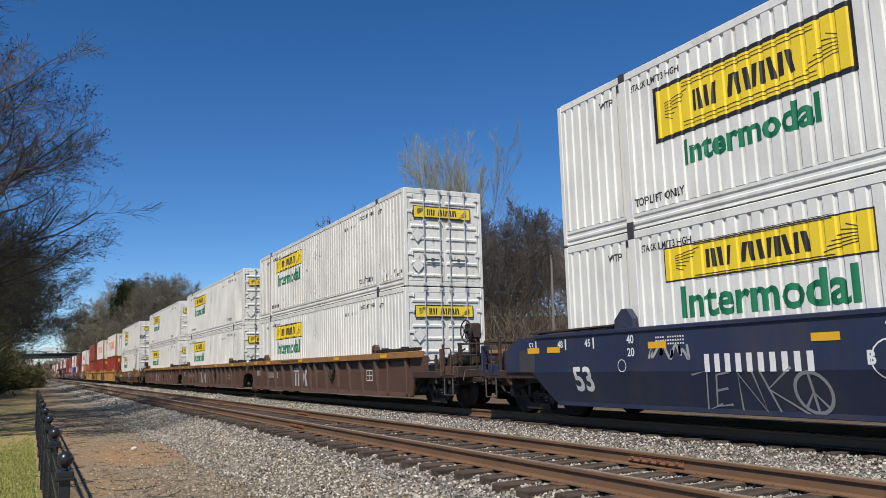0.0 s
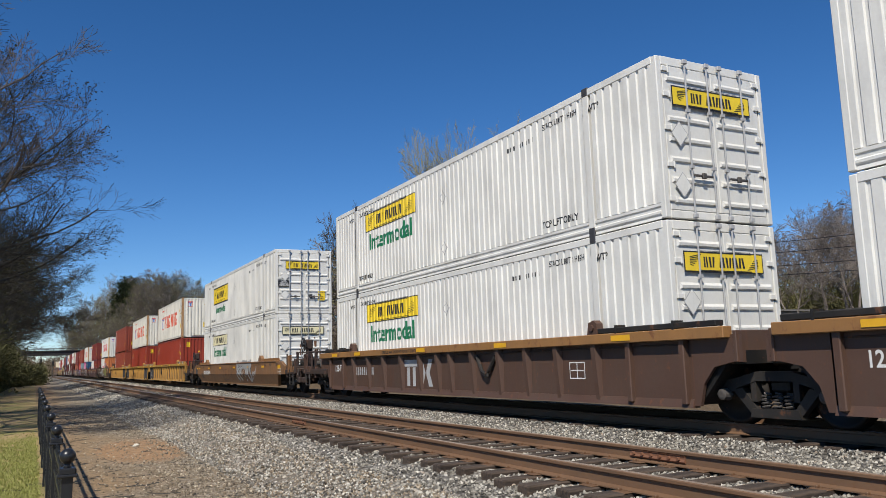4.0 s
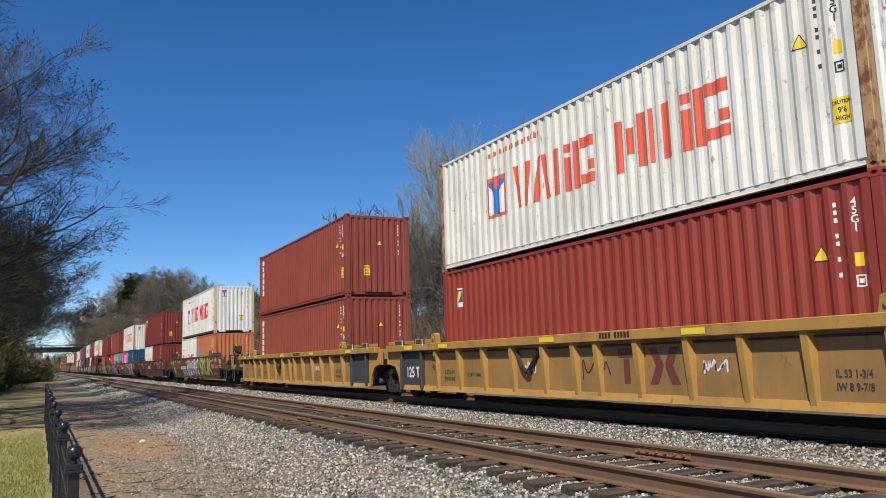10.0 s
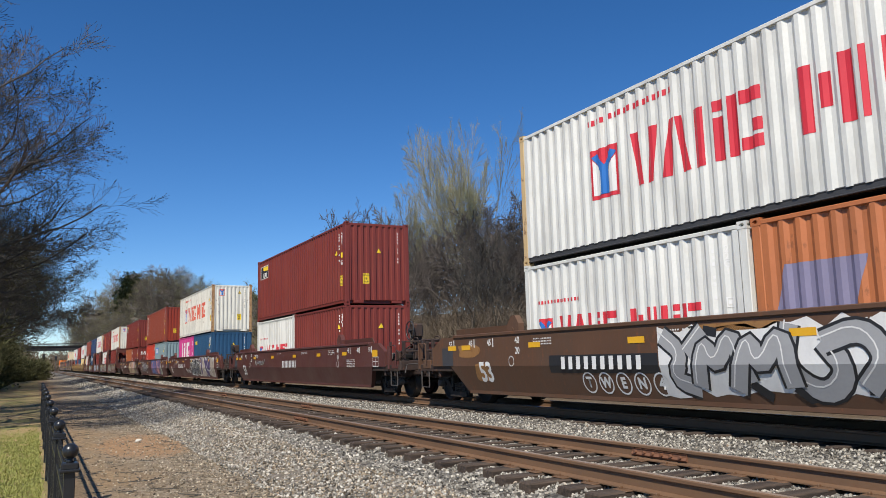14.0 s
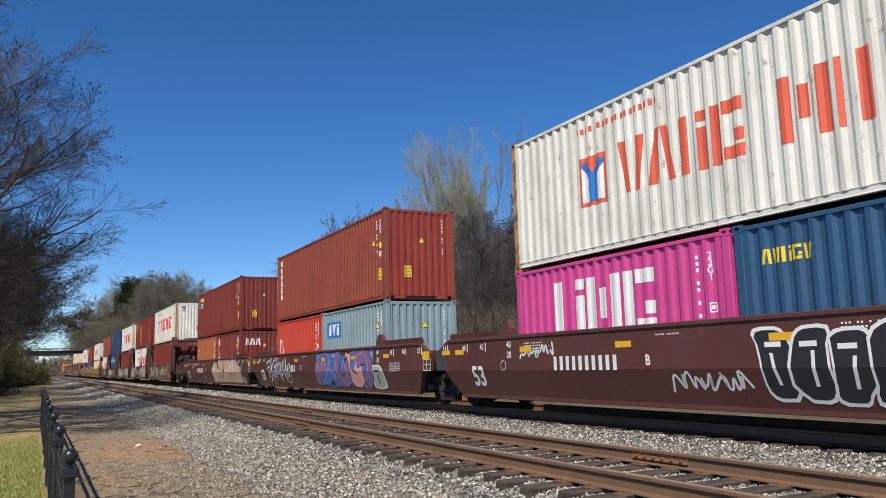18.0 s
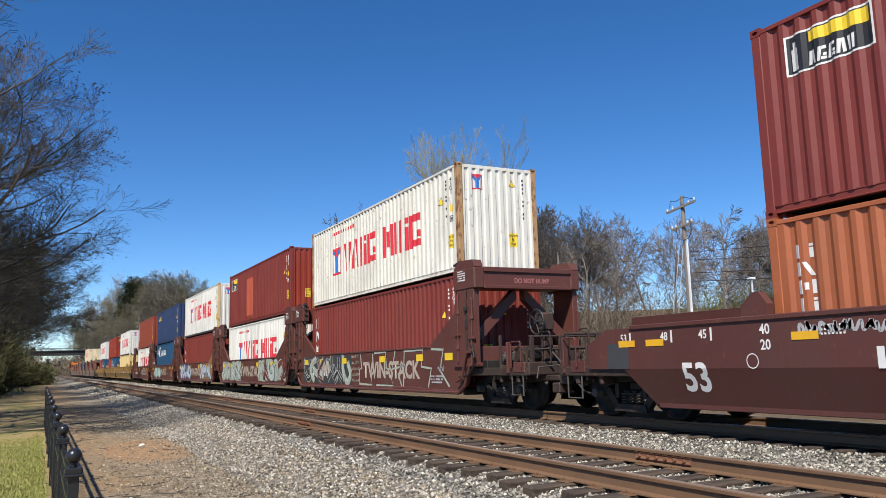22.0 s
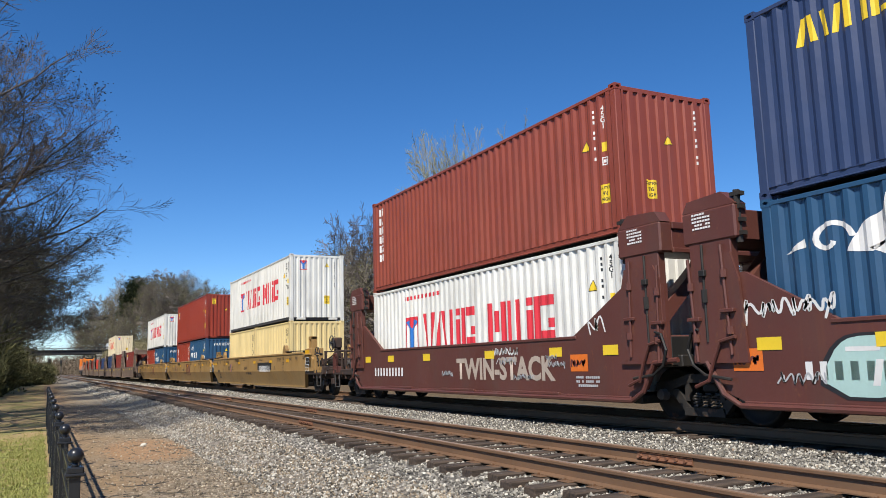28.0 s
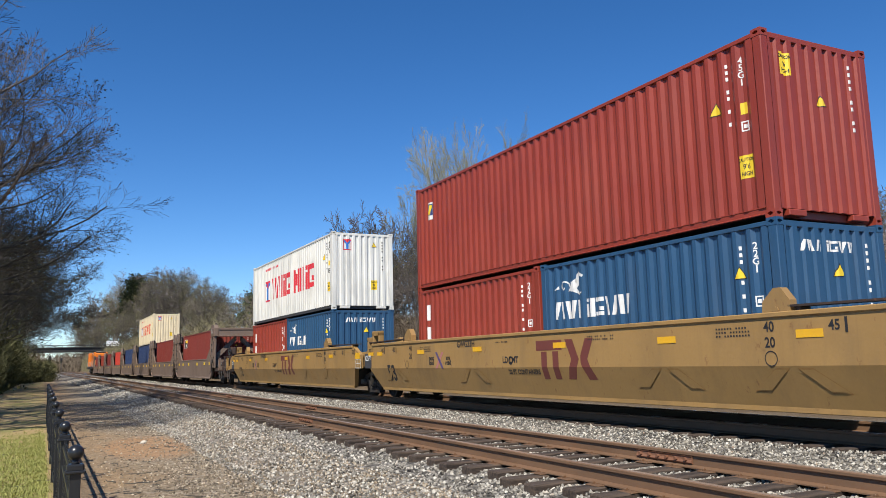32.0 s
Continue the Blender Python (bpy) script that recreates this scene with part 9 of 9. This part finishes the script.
# per level: segments, children, length ratio, angle, lift, sides
ROUND = [(6, 15, 0.6, 52, 0.04, 7), (4, 9, 0.52, 45, 0.06, 4), (3, 7, 0.5, 44, 0.04, 3), (2, 4, 0.55, 40, 0.02, 3), (1, 0, 0, 0, 0, 3)]
SIMPLE = [(5, 12, 0.52, 46, 0.05, 4), (2, 7, 0.5, 42, 0.05, 3), (1, 7, 0.52, 42, 0.03, 3), (1, 0, 0, 0, 0, 3)]
NEARBY = [(10, 18, 0.52, 56, 0.03, 8), (8, 9, 0.48, 42, 0.045, 5), (6, 8, 0.50, 37, 0.04, 3), (4, 5, 0.52, 34, 0.03, 3), (3, 0, 0, 0, 0, 3)]
VASE = [(6, 12, 1.65, 31, 0.0, 7), (8, 9, 0.42, 30, 0.035, 4), (4, 6, 0.5, 28, 0.05, 3), (3, 4, 0.55, 25, 0.04, 3), (2, 0, 0, 0, 0, 3)]


def model(seed, plan, length=10.0, r=0.14, least=0.014):
    w = Wood(seed, least)
    w.branch(Vector((0, 0, 0)), Vector((0, 0, 1)), length, r, 0, plan)
    top = max(p[2] for p in w.tv)
    spans = sorted(math.hypot(p[0], p[1]) for p in w.tv)
    return w, top, spans[int(0.95 * len(spans))]


MODELS = {}
for key, seed, plan, least in (("round", 3, ROUND, 0.011), ("round2", 4, ROUND, 0.011), ("simple", 5, SIMPLE, 0.022), ("simple2", 6, SIMPLE, 0.022), ("simple3", 7, SIMPLE, 0.022), ("near", 8, NEARBY, 0.0042), ("near2", 11, NEARBY, 0.0042), ("vase", 15, VASE, 0.0085), ("vase2", 16, VASE, 0.0085)):
    w, top, span_r = model(seed, plan, 4.6 if plan is VASE else 10.0, 0.21 if plan is NEARBY else 0.14, least)
    MODELS[key] = (w.mesh("wood_" + key), w.mesh("twigs_" + key, True), top, leaf_mesh(w.tips, seed, 4 if plan is VASE else 2, 0.09 if plan is VASE else 0.08, 0.024 if plan is VASE else 0.032, "buds_" + key), leaf_mesh(w.tips, seed + 50, 5 if plan is SIMPLE else 3, 0.26 if plan is SIMPLE else 0.15, 0.065 if plan is SIMPLE else 0.05, "leaves_" + key), span_r)


def plant_tree(key, x, y, h, label, leaf=None, dense=False, bark=None, turn=None, wide=1.0, reach=None, rng=random.Random(9)):
    wood, twigs, top, buds, leaves, span_r = MODELS[key]
    s = h / top
    wide = wide if reach is None else reach / (span_r * s)
    t = thing("tree", label, "tree", "woods along the railway")
    m = Matrix.Translation((x, y, ground_height(x, y) - 0.15)) @ Matrix.Rotation(rng.uniform(0, 6.28) if turn is None else turn, 4, "Z") @ Matrix.Diagonal((s * wide, s * wide, s, 1))
    t.matrix_basis = m
    part("trunk", wood, bark or BARK, t)
    part("crown", twigs, bark or BARK, t)
    if leaf is not None:
        part("foliage", leaves if dense else buds, leaf, t, "")
    return t


def pine_meshes(seed):
    rng = random.Random(seed)
    w = Wood(seed)
    w.branch(Vector((0, 0, 0)), Vector((0, 0, 1)), 10.0, 0.16, 0, [(8, 26, 0.24, 78, 0.0, 6), (2, 5, 0.45, 45, 0.05, 3), (1, 0, 0, 0, 0, 3)])
    tips = [p for p in w.tips if p.z > 6.3]
    return w.mesh("pine_wood"), leaf_mesh(tips, seed, 60, 0.30, 0.15, "pine_needles_mesh"), max(p[2] for p in w.v + w.tv)


PINE = pine_meshes(21)


def plant_pine(x, y, h):
    wood, needles, top = PINE
    t = thing("pine_tree", "tall dark green pine among bare trees", "tree", "woods along the railway")
    t.matrix_basis = Matrix.Translation((x, y, ground_height(x, y) - 0.15)) @ Matrix.Rotation(x, 4, "Z") @ Matrix.Scale(h / top, 4)
    part("trunk", wood, BARK_DARK, t)
    part("foliage", needles, NEEDLES, t)


BARE, BUDDING, GREENING = "bare grey-brown tree in early spring", "tall slender tree in yellow-green bud", "tree with thin olive spring leaves"
# the tall budding group beyond the line
for key, x, y, h, r, turn in (("vase", -57.6, 33.6, 22.6, 5.4, 0.6), ("vase2", -59.4, 33.0, 22.0, 5.2, 2.0), ("vase2", -64.5, 31.8, 16.8, 3.4, 3.4)):
    plant_tree(key, x, y, h, BUDDING, BUDS, bark=BARK_PALE, reach=r, turn=turn)


for i, (x, y, h) in enumerate(((-47, 35, 11.6), (-51, 37, 12.4), (-55, 36, 12.8), (-59, 37, 12.2), (-63, 36, 12.6), (-68, 37, 12.0), (-73, 37, 11.6))):
    plant_tree(("round", "round2", "simple")[i % 3], x, y, h, GREENING if i % 2 else BARE, OLIVE if i % 2 else None, True, BARK, reach=4.2)


def crest(r):
    """How high the woods stand against the sky, as a slope, by how far a tree lies off the line."""
    pts = [(0.03, 0.03), (0.05, 0.072), (0.065, 0.09), (0.08, 0.102), (0.11, 0.115), (0.143, 0.12), (0.18, 0.10), (0.21, 0.092), (0.32, 0.125), (0.364, 0.148), (0.45, 0.155), (0.6, 0.15)]
    for (p, a), (q, b) in zip(pts, pts[1:]):
        if r <= q:
            return a + (b - a) * max(0.0, r - p) / (q - p)
    return pts[-1][1]


def hill_height(x, y):
    return crest(-y / x) * math.hypot(x, y) + 1.1 - ground_height(x, y)


# the wooded rise down the line
for x, y in ((-256, 24.6), (-246, 23.0), (-118, 27.5)):
    plant_pine(x, y, hill_height(x, y) * (0.98 if x < -150 else 0.9))
for x, y, kind in ((-236, 19.2, 0), (-244, 20.8, 1), (-300, 17.6, 1), (-330, 18.2, 0), (-228, 20.4, 1), (-172, 23.6, 0), (-176, 25.4, 0), (-163, 23.8, 0), (-158, 24.6, 1), (-150, 25.5, 0), (-206, 22.5, 1), (-190, 24.0, 0), (-140, 26.0, 1), (-132, 26.0, 0)):
    plant_tree(("round", "round2")[int(-x) % 2], x, y, hill_height(x, y) * (1.0 if x > -200 else 0.8), GREENING if kind else BUDDING, OLIVE if kind else BUDS, kind == 1, BARK, reach=6.0)
for x, y, h in ((-52, 60, 9.5),):
    plant_pine(x, y, h)
rng = random.Random(31)
for i in range(55):
    r = 0.042 + 0.43 * ((i + rng.random()) / 55) ** 1.8
    y = rng.uniform(21, 34)
    x = max(-430.0, -y / r)
    y = -x * r
    h = hill_height(x, y) * rng.uniform(0.8, 1.06)
    kind = rng.random()
    plant_tree(rng.choice(("simple", "simple2", "simple3")), x, y, max(5.0, h), GREENING if kind < 0.65 else BARE, OLIVE if kind < 0.65 else None, True, BARK_MID, reach=0.26 * h + 1.8)
# the far end of the cutting
for i in range(9):
    plant_tree(rng.choice(("simple", "simple2", "simple3")), -470 - 22 * i, -26 + 5.2 * i + rng.uniform(-3, 3), rng.uniform(13, 18), GREENING, OLIVE, True, BARK, reach=7.5)
# the bare wood right behind the train
rng = random.Random(52)
for i in range(30):
    x = -37 - 36 * (i + rng.random()) / 30
    y = rng.uniform(23, 36)
    plant_tree(("round", "round2", "simple", "simple2", "simple3")[i % 5], x, y, (0.185 + 0.04 * rng.random()) * math.hypot(x, y), BARE, None, bark=BARK if i % 3 else BARK_DARK, reach=rng.uniform(2.6, 3.6))
# bare trees behind the buildings
for x, y, h in ((-44, 34, 9.8), (-47, 37, 11.4), (-49, 41, 11.6), (-51, 47, 12.4), (-54, 52, 11.6), (-49, 53, 12.2), (-46, 58, 11.2), (-44, 60, 11.2), (-43, 62, 11.0), (-37, 54, 11.4), (-35, 60, 10.4), (-31, 55, 10.6), (-28, 50, 9.6), (-26, 62, 10.8), (-57, 45, 12.0), (-40, 66, 11.5)):
    plant_tree(("round", "simple", "round2", "simple2", "simple3")[int(-x) % 5], x, y, h, BARE, None, bark=BARK_MID, reach=0.36 * h)
for x, y, h, k in ((-34.0, 43.5, 9.6, "round"), (-31.0, 45.0, 9.0, "round2"), (-27.5, 42.0, 9.0, "round"), (-38.5, 44.0, 9.4, "round2"), (-42.0, 43.0, 9.8, "round")):
    plant_tree(k, x, y, h, BARE, None, bark=BARK_MID, reach=0.36 * h)
rng = random.Random(33)
for i in range(14):
    plant_tree(rng.choice(("simple", "simple2", "simple3")), rng.uniform(-62, -24), rng.uniform(56, 74), rng.uniform(9, 12), BARE, OLIVE if i % 4 == 0 else None, False, BARK_MID, wide=1.3)
# the trees that lean over the fence from the lawn
plant_tree("near", -22.0, -4.6, 22.5, "large bare tree overhanging the fence", None, bark=BARK_DARK, turn=2.9, reach=5.6)
plant_tree("near2", -26.0, -4.9, 21.5, "tall bare tree with spreading limbs over the lawn", None, bark=BARK_DARK, turn=1.1, reach=6.0)
plant_tree("near2", -23.5, -4.2, 14.0, "large bare tree in early spring beside the lawn", None, bark=BARK, turn=4.3, reach=5.6)
plant_tree("near", -30.0, -4.9, 17.5, "large bare tree with grey limbs beside the lawn", None, bark=BARK_DARK, turn=3.7, reach=6.8)
plant_tree("near2", -33.0, -4.3, 15.5, "bare tree with long low limbs over the fence", None, bark=BARK_DARK, turn=0.4, reach=7.2)
plant_tree("near2", -36.0, -5.0, 14.5, "budding tree with dark limbs beside the lawn", OLIVE_SHADED, bark=BARK_DARK, turn=5.0, reach=7.4)
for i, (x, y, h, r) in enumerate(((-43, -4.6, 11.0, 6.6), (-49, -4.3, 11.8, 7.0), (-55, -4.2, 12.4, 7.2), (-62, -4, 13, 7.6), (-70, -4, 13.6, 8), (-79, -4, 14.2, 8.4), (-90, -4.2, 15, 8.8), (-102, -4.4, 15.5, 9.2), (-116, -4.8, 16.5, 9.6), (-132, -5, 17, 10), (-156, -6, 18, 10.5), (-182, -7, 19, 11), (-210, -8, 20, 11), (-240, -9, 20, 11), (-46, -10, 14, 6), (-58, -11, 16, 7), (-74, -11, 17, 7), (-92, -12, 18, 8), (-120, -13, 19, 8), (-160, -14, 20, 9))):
    plant_tree(("round", "round2")[i % 2] if i < 6 else ("round", "simple", "round2", "simple2")[i % 4], x, y, h, GREENING, OLIVE_SHADED, i > 3, BARK_DARK, reach=r * 0.9)


def brush(name, label, n, seed, where, height, mat, leafy, thick=1.0):
    """Thickets of thin upright stems and twigs gathered in one mesh."""
    rng = random.Random(seed)
    v, f = [], []
    for _ in range(n):
        x, y = where(rng)
        z = ground_height(x, y) - 0.1
        h = height * rng.uniform(0.3, 1.0)
        for i in range(9):
            t = 0.0 if i < 2 else rng.uniform(0.1, 0.8)
            k = len(v)
            r = rng.uniform(0.010, 0.022) * thick * (1.5 if i < 2 else 1.0)
            sx, sy, sz = x + rng.gauss(0, 0.06) * h * t, y + rng.gauss(0, 0.06) * h * t, z + h * t
            m = (1.0 if i < 2 else rng.uniform(0.2, 0.45)) * h
            dx, dy = rng.gauss(0, 0.16 if i < 2 else 0.55) * m, rng.gauss(0, 0.16 if i < 2 else 0.55) * m
            v += [(sx - r, sy, sz), (sx + r, sy + r, sz), (sx, sy - r, sz), (sx + dx, sy + dy, sz + m * rng.uniform(0.5, 0.9))]
            f += [(k, k + 1, k + 3), (k + 1, k + 2, k + 3), (k + 2, k, k + 3)]
        for _ in range(leafy):
            t = rng.uniform(0.05, 0.9)
            c = Vector((x + rng.gauss(0, 0.2) * h, y + rng.gauss(0, 0.2) * h, z + h * t))
            a = Vector((rng.gauss(0, 1), rng.gauss(0, 1), rng.gauss(0, 1))).normalized() * rng.uniform(0.03, 0.08) * thick
            b = a.orthogonal() * 0.6
            k = len(v)
            v += [tuple(c - a), tuple(c + b), tuple(c + a), tuple(c - b)]
            f += [(k, k + 1, k + 2), (k, k + 2, k + 3)]
    me = bpy.data.meshes.new(name)
    me.from_pydata(v, [], f)
    me.materials.append(mat)
    return tagged(new(name, me), label, "brush", kind="stuff")


brush("thicket", "dense brown leafless thicket behind the train", 6800, 1, lambda r: (-36 - 60 * r.random() ** 1.2, r.uniform(22, 36)), 5.6, DEAD, 8, 0.7)
brush("thicket", "olive-brown undergrowth below the wooded rise", 4200, 2, lambda r: (r.uniform(-420, -90), r.uniform(17, 36)), 9.5, SPROUT, 8, 2.0)
brush("thicket", "olive undergrowth around the buildings", 2200, 3, lambda r: (r.uniform(-66, -18), r.uniform(61, 76)), 7.5, OLIVE, 8, 1.6)
# these lawn-side thickets carry the shade below the trees in their leaf colour
brush("thicket", "dark undergrowth below the trees by the lawn", 4600, 4, lambda r: (-60 - 230 * r.random() ** 1.4, -13 + 10.5 * r.random()), 5.5, OLIVE_SHADED, 9, 1.8)
brush("thicket", "dark thicket crowding the line beyond the lawn", 3000, 8, lambda r: (-112 - 170 * r.random() ** 1.3, -6 + 4.8 * r.random()), 3.4, OLIVE_SHADED, 10, 1.8)
def bankside(r):
    x = -120 - 165 * r.random()
    return x, -5.0 + (5.0 - x * 0.011) * r.random()


brush("thicket", "tall dark thicket below the trees by the lawn", 2600, 10, lambda r: (-66 - 150 * r.random() ** 1.2, -13 + 9.5 * r.random()), 10.5, OLIVE_SHADED, 12, 2.0)
brush("thicket", "dark low brush on the bank before the bridge", 2400, 9, bankside, 3.8, OLIVE_SHADED, 9, 2.2)
brush("thicket", "distant brush closing the line", 3200, 6, lambda r: (r.uniform(-900, -430), r.uniform(-60, 60)), 13.0, DEAD, 8, 7.0)

# tufts of grass on the lawn and weeds on the verge


def tufts(name, label, n, seed, where, h, mat):
    rng = random.Random(seed)
    v, f = [], []
    for _ in range(n):
        x, y = where(rng)
        z = ground_height(x, y) - 0.01
        for _ in range(4):
            a = rng.uniform(0, 6.28)
            l = h * rng.uniform(0.5, 1.2)
            k = len(v)
            c, s = math.cos(a), math.sin(a)
            v += [(x - 0.006 * s, y + 0.006 * c, z), (x + 0.006 * s, y - 0.006 * c, z), (x + c * l * 0.6, y + s * l * 0.6, z + l)]
            f.append((k, k + 1, k + 2))
            x += rng.gauss(0, 0.02)
            y += rng.gauss(0, 0.02)
    me = bpy.data.meshes.new(name)
    me.from_pydata(v, [], f)
    me.materials.append(mat)
    return tagged(new(name, me), label, "grass", kind="stuff")


GRASS = leaf_material("lawn_blades", (0.19, 0.21, 0.05), (0.42, 0.41, 0.13))
tufts("lawn_grass", "thin spring lawn with dry patches", 16000, 5, lambda r: (-9 - 11 * r.random() ** 1.2 - abs(r.gauss(0, 2.2)), 0.12 - 3.2 * r.random() ** 1.3), 0.055, GRASS)
tufts("weeds", "sparse dry weeds on the verge", 160, 6, lambda r: (-8 - 30 * r.random(), r.uniform(0.4, 2.6)), 0.05, DEAD)


def twig_litter(n, seed):
    """Dead twigs lying about, each a thin bent stick."""
    rng = random.Random(seed)
    v, f = [], []
    for _ in range(n):
        x, y = -8 - 34 * rng.random() ** 1.2, rng.uniform(-3.5, 3.6)
        a, l, r = rng.uniform(0, 3.14), rng.uniform(0.05, 0.28), rng.uniform(0.003, 0.006)
        pts = [(x, y), (x + l * math.cos(a), y + l * math.sin(a)), (x + 1.9 * l * math.cos(a + 0.3), y + 1.9 * l * math.sin(a + 0.3))]
        for (ax, ay), (bx2, by2) in zip(pts, pts[1:]):
            za, zb = max(ground_height(ax, ay), bed_height(ay) if ay > 2.6 else -9) + r, max(ground_height(bx2, by2), bed_height(by2) if by2 > 2.6 else -9) + r
            k = len(v)
            nx2, ny2 = -(by2 - ay) / l * r, (bx2 - ax) / l * r
            v += [(ax - nx2, ay - ny2, za), (ax + nx2, ay + ny2, za), (ax, ay, za + 2 * r), (bx2 - nx2, by2 - ny2, zb), (bx2 + nx2, by2 + ny2, zb), (bx2, by2, zb + 2 * r)]
            f += [(k, k + 2, k + 5, k + 3), (k + 2, k + 1, k + 4, k + 5), (k, k + 1, k + 2), (k + 3, k + 5, k + 4)]
    me = bpy.data.meshes.new("twig_litter")
    me.from_pydata(v, [], f)
    me.materials.append(BARK_DARK)
    return tagged(new("twig_litter", me), "dead twigs strewn over clay and lawn", "twigs", kind="stuff")


twig_litter(420, 12)


# ---- what moves ----
TRAVEL = [(0, 0.0), (1, 12.5), (3, 36.95), (6, 73.95), (9, 109.74), (10, 121.65), (11, 133.45), (13, 156.84), (17, 203.29), (19, 226.30), (21, 249.10), (23, 271.70), (25, 294.31), (28, 327.91), (30, 350.08), (32, 372.36)]


def travelled(t):
    for (a, qa), (b, qb) in zip(TRAVEL, TRAVEL[1:]):
        if a <= t <= b:
            return qa + (qb - qa) * (t - a) / (b - a)
    return TRAVEL[-1][1]


def motions():
    """The whole train rolls by, slowing a little; the wheels that pass near the camera turn with it."""
    for ob, x, z in MOVERS:
        walk(ob, [(t, pose(x + q, TRAIN_Y, z)) for t, q in TRAVEL])
    for ob, x, places in VANS:
        heading = 90 if places[1][1] > places[0][1] else -90
        walk(ob, [(t, pose(x, y, 8.6, 0, 0, heading)) for t, y in places])
    start = {ob: x for ob, x, z in MOVERS}
    for w, a, car, at in WHEELS:
        x0 = start[car] + at + a
        rows, t, last = [(0.0, pose(a, 0, 0.457))], 0.0, None
        begin = None
        while t <= 32.0:
            x = x0 + travelled(t)
            if -45 < x < 4:
                begin = t if begin is None else begin
                turn = math.degrees((travelled(t) - travelled(begin)) / 0.457)
                rows.append((t, pose(a, 0, 0.457) @ Matrix.Rotation(radians(turn), 4, "Y")))
                last = turn
            t += 1 / 30
            t = round(t * 30) / 30
        if last is None:
            rows.append((32.0, pose(a, 0, 0.457)))
        elif rows[-1][0] < 31.99:
            rows.append((32.0, pose(a, 0, 0.457) @ Matrix.Rotation(radians(last), 4, "Y")))
        if len(rows) > 2 and rows[1][0] <= rows[0][0]:
            rows = rows[1:]
        walk(w, rows)


motions()
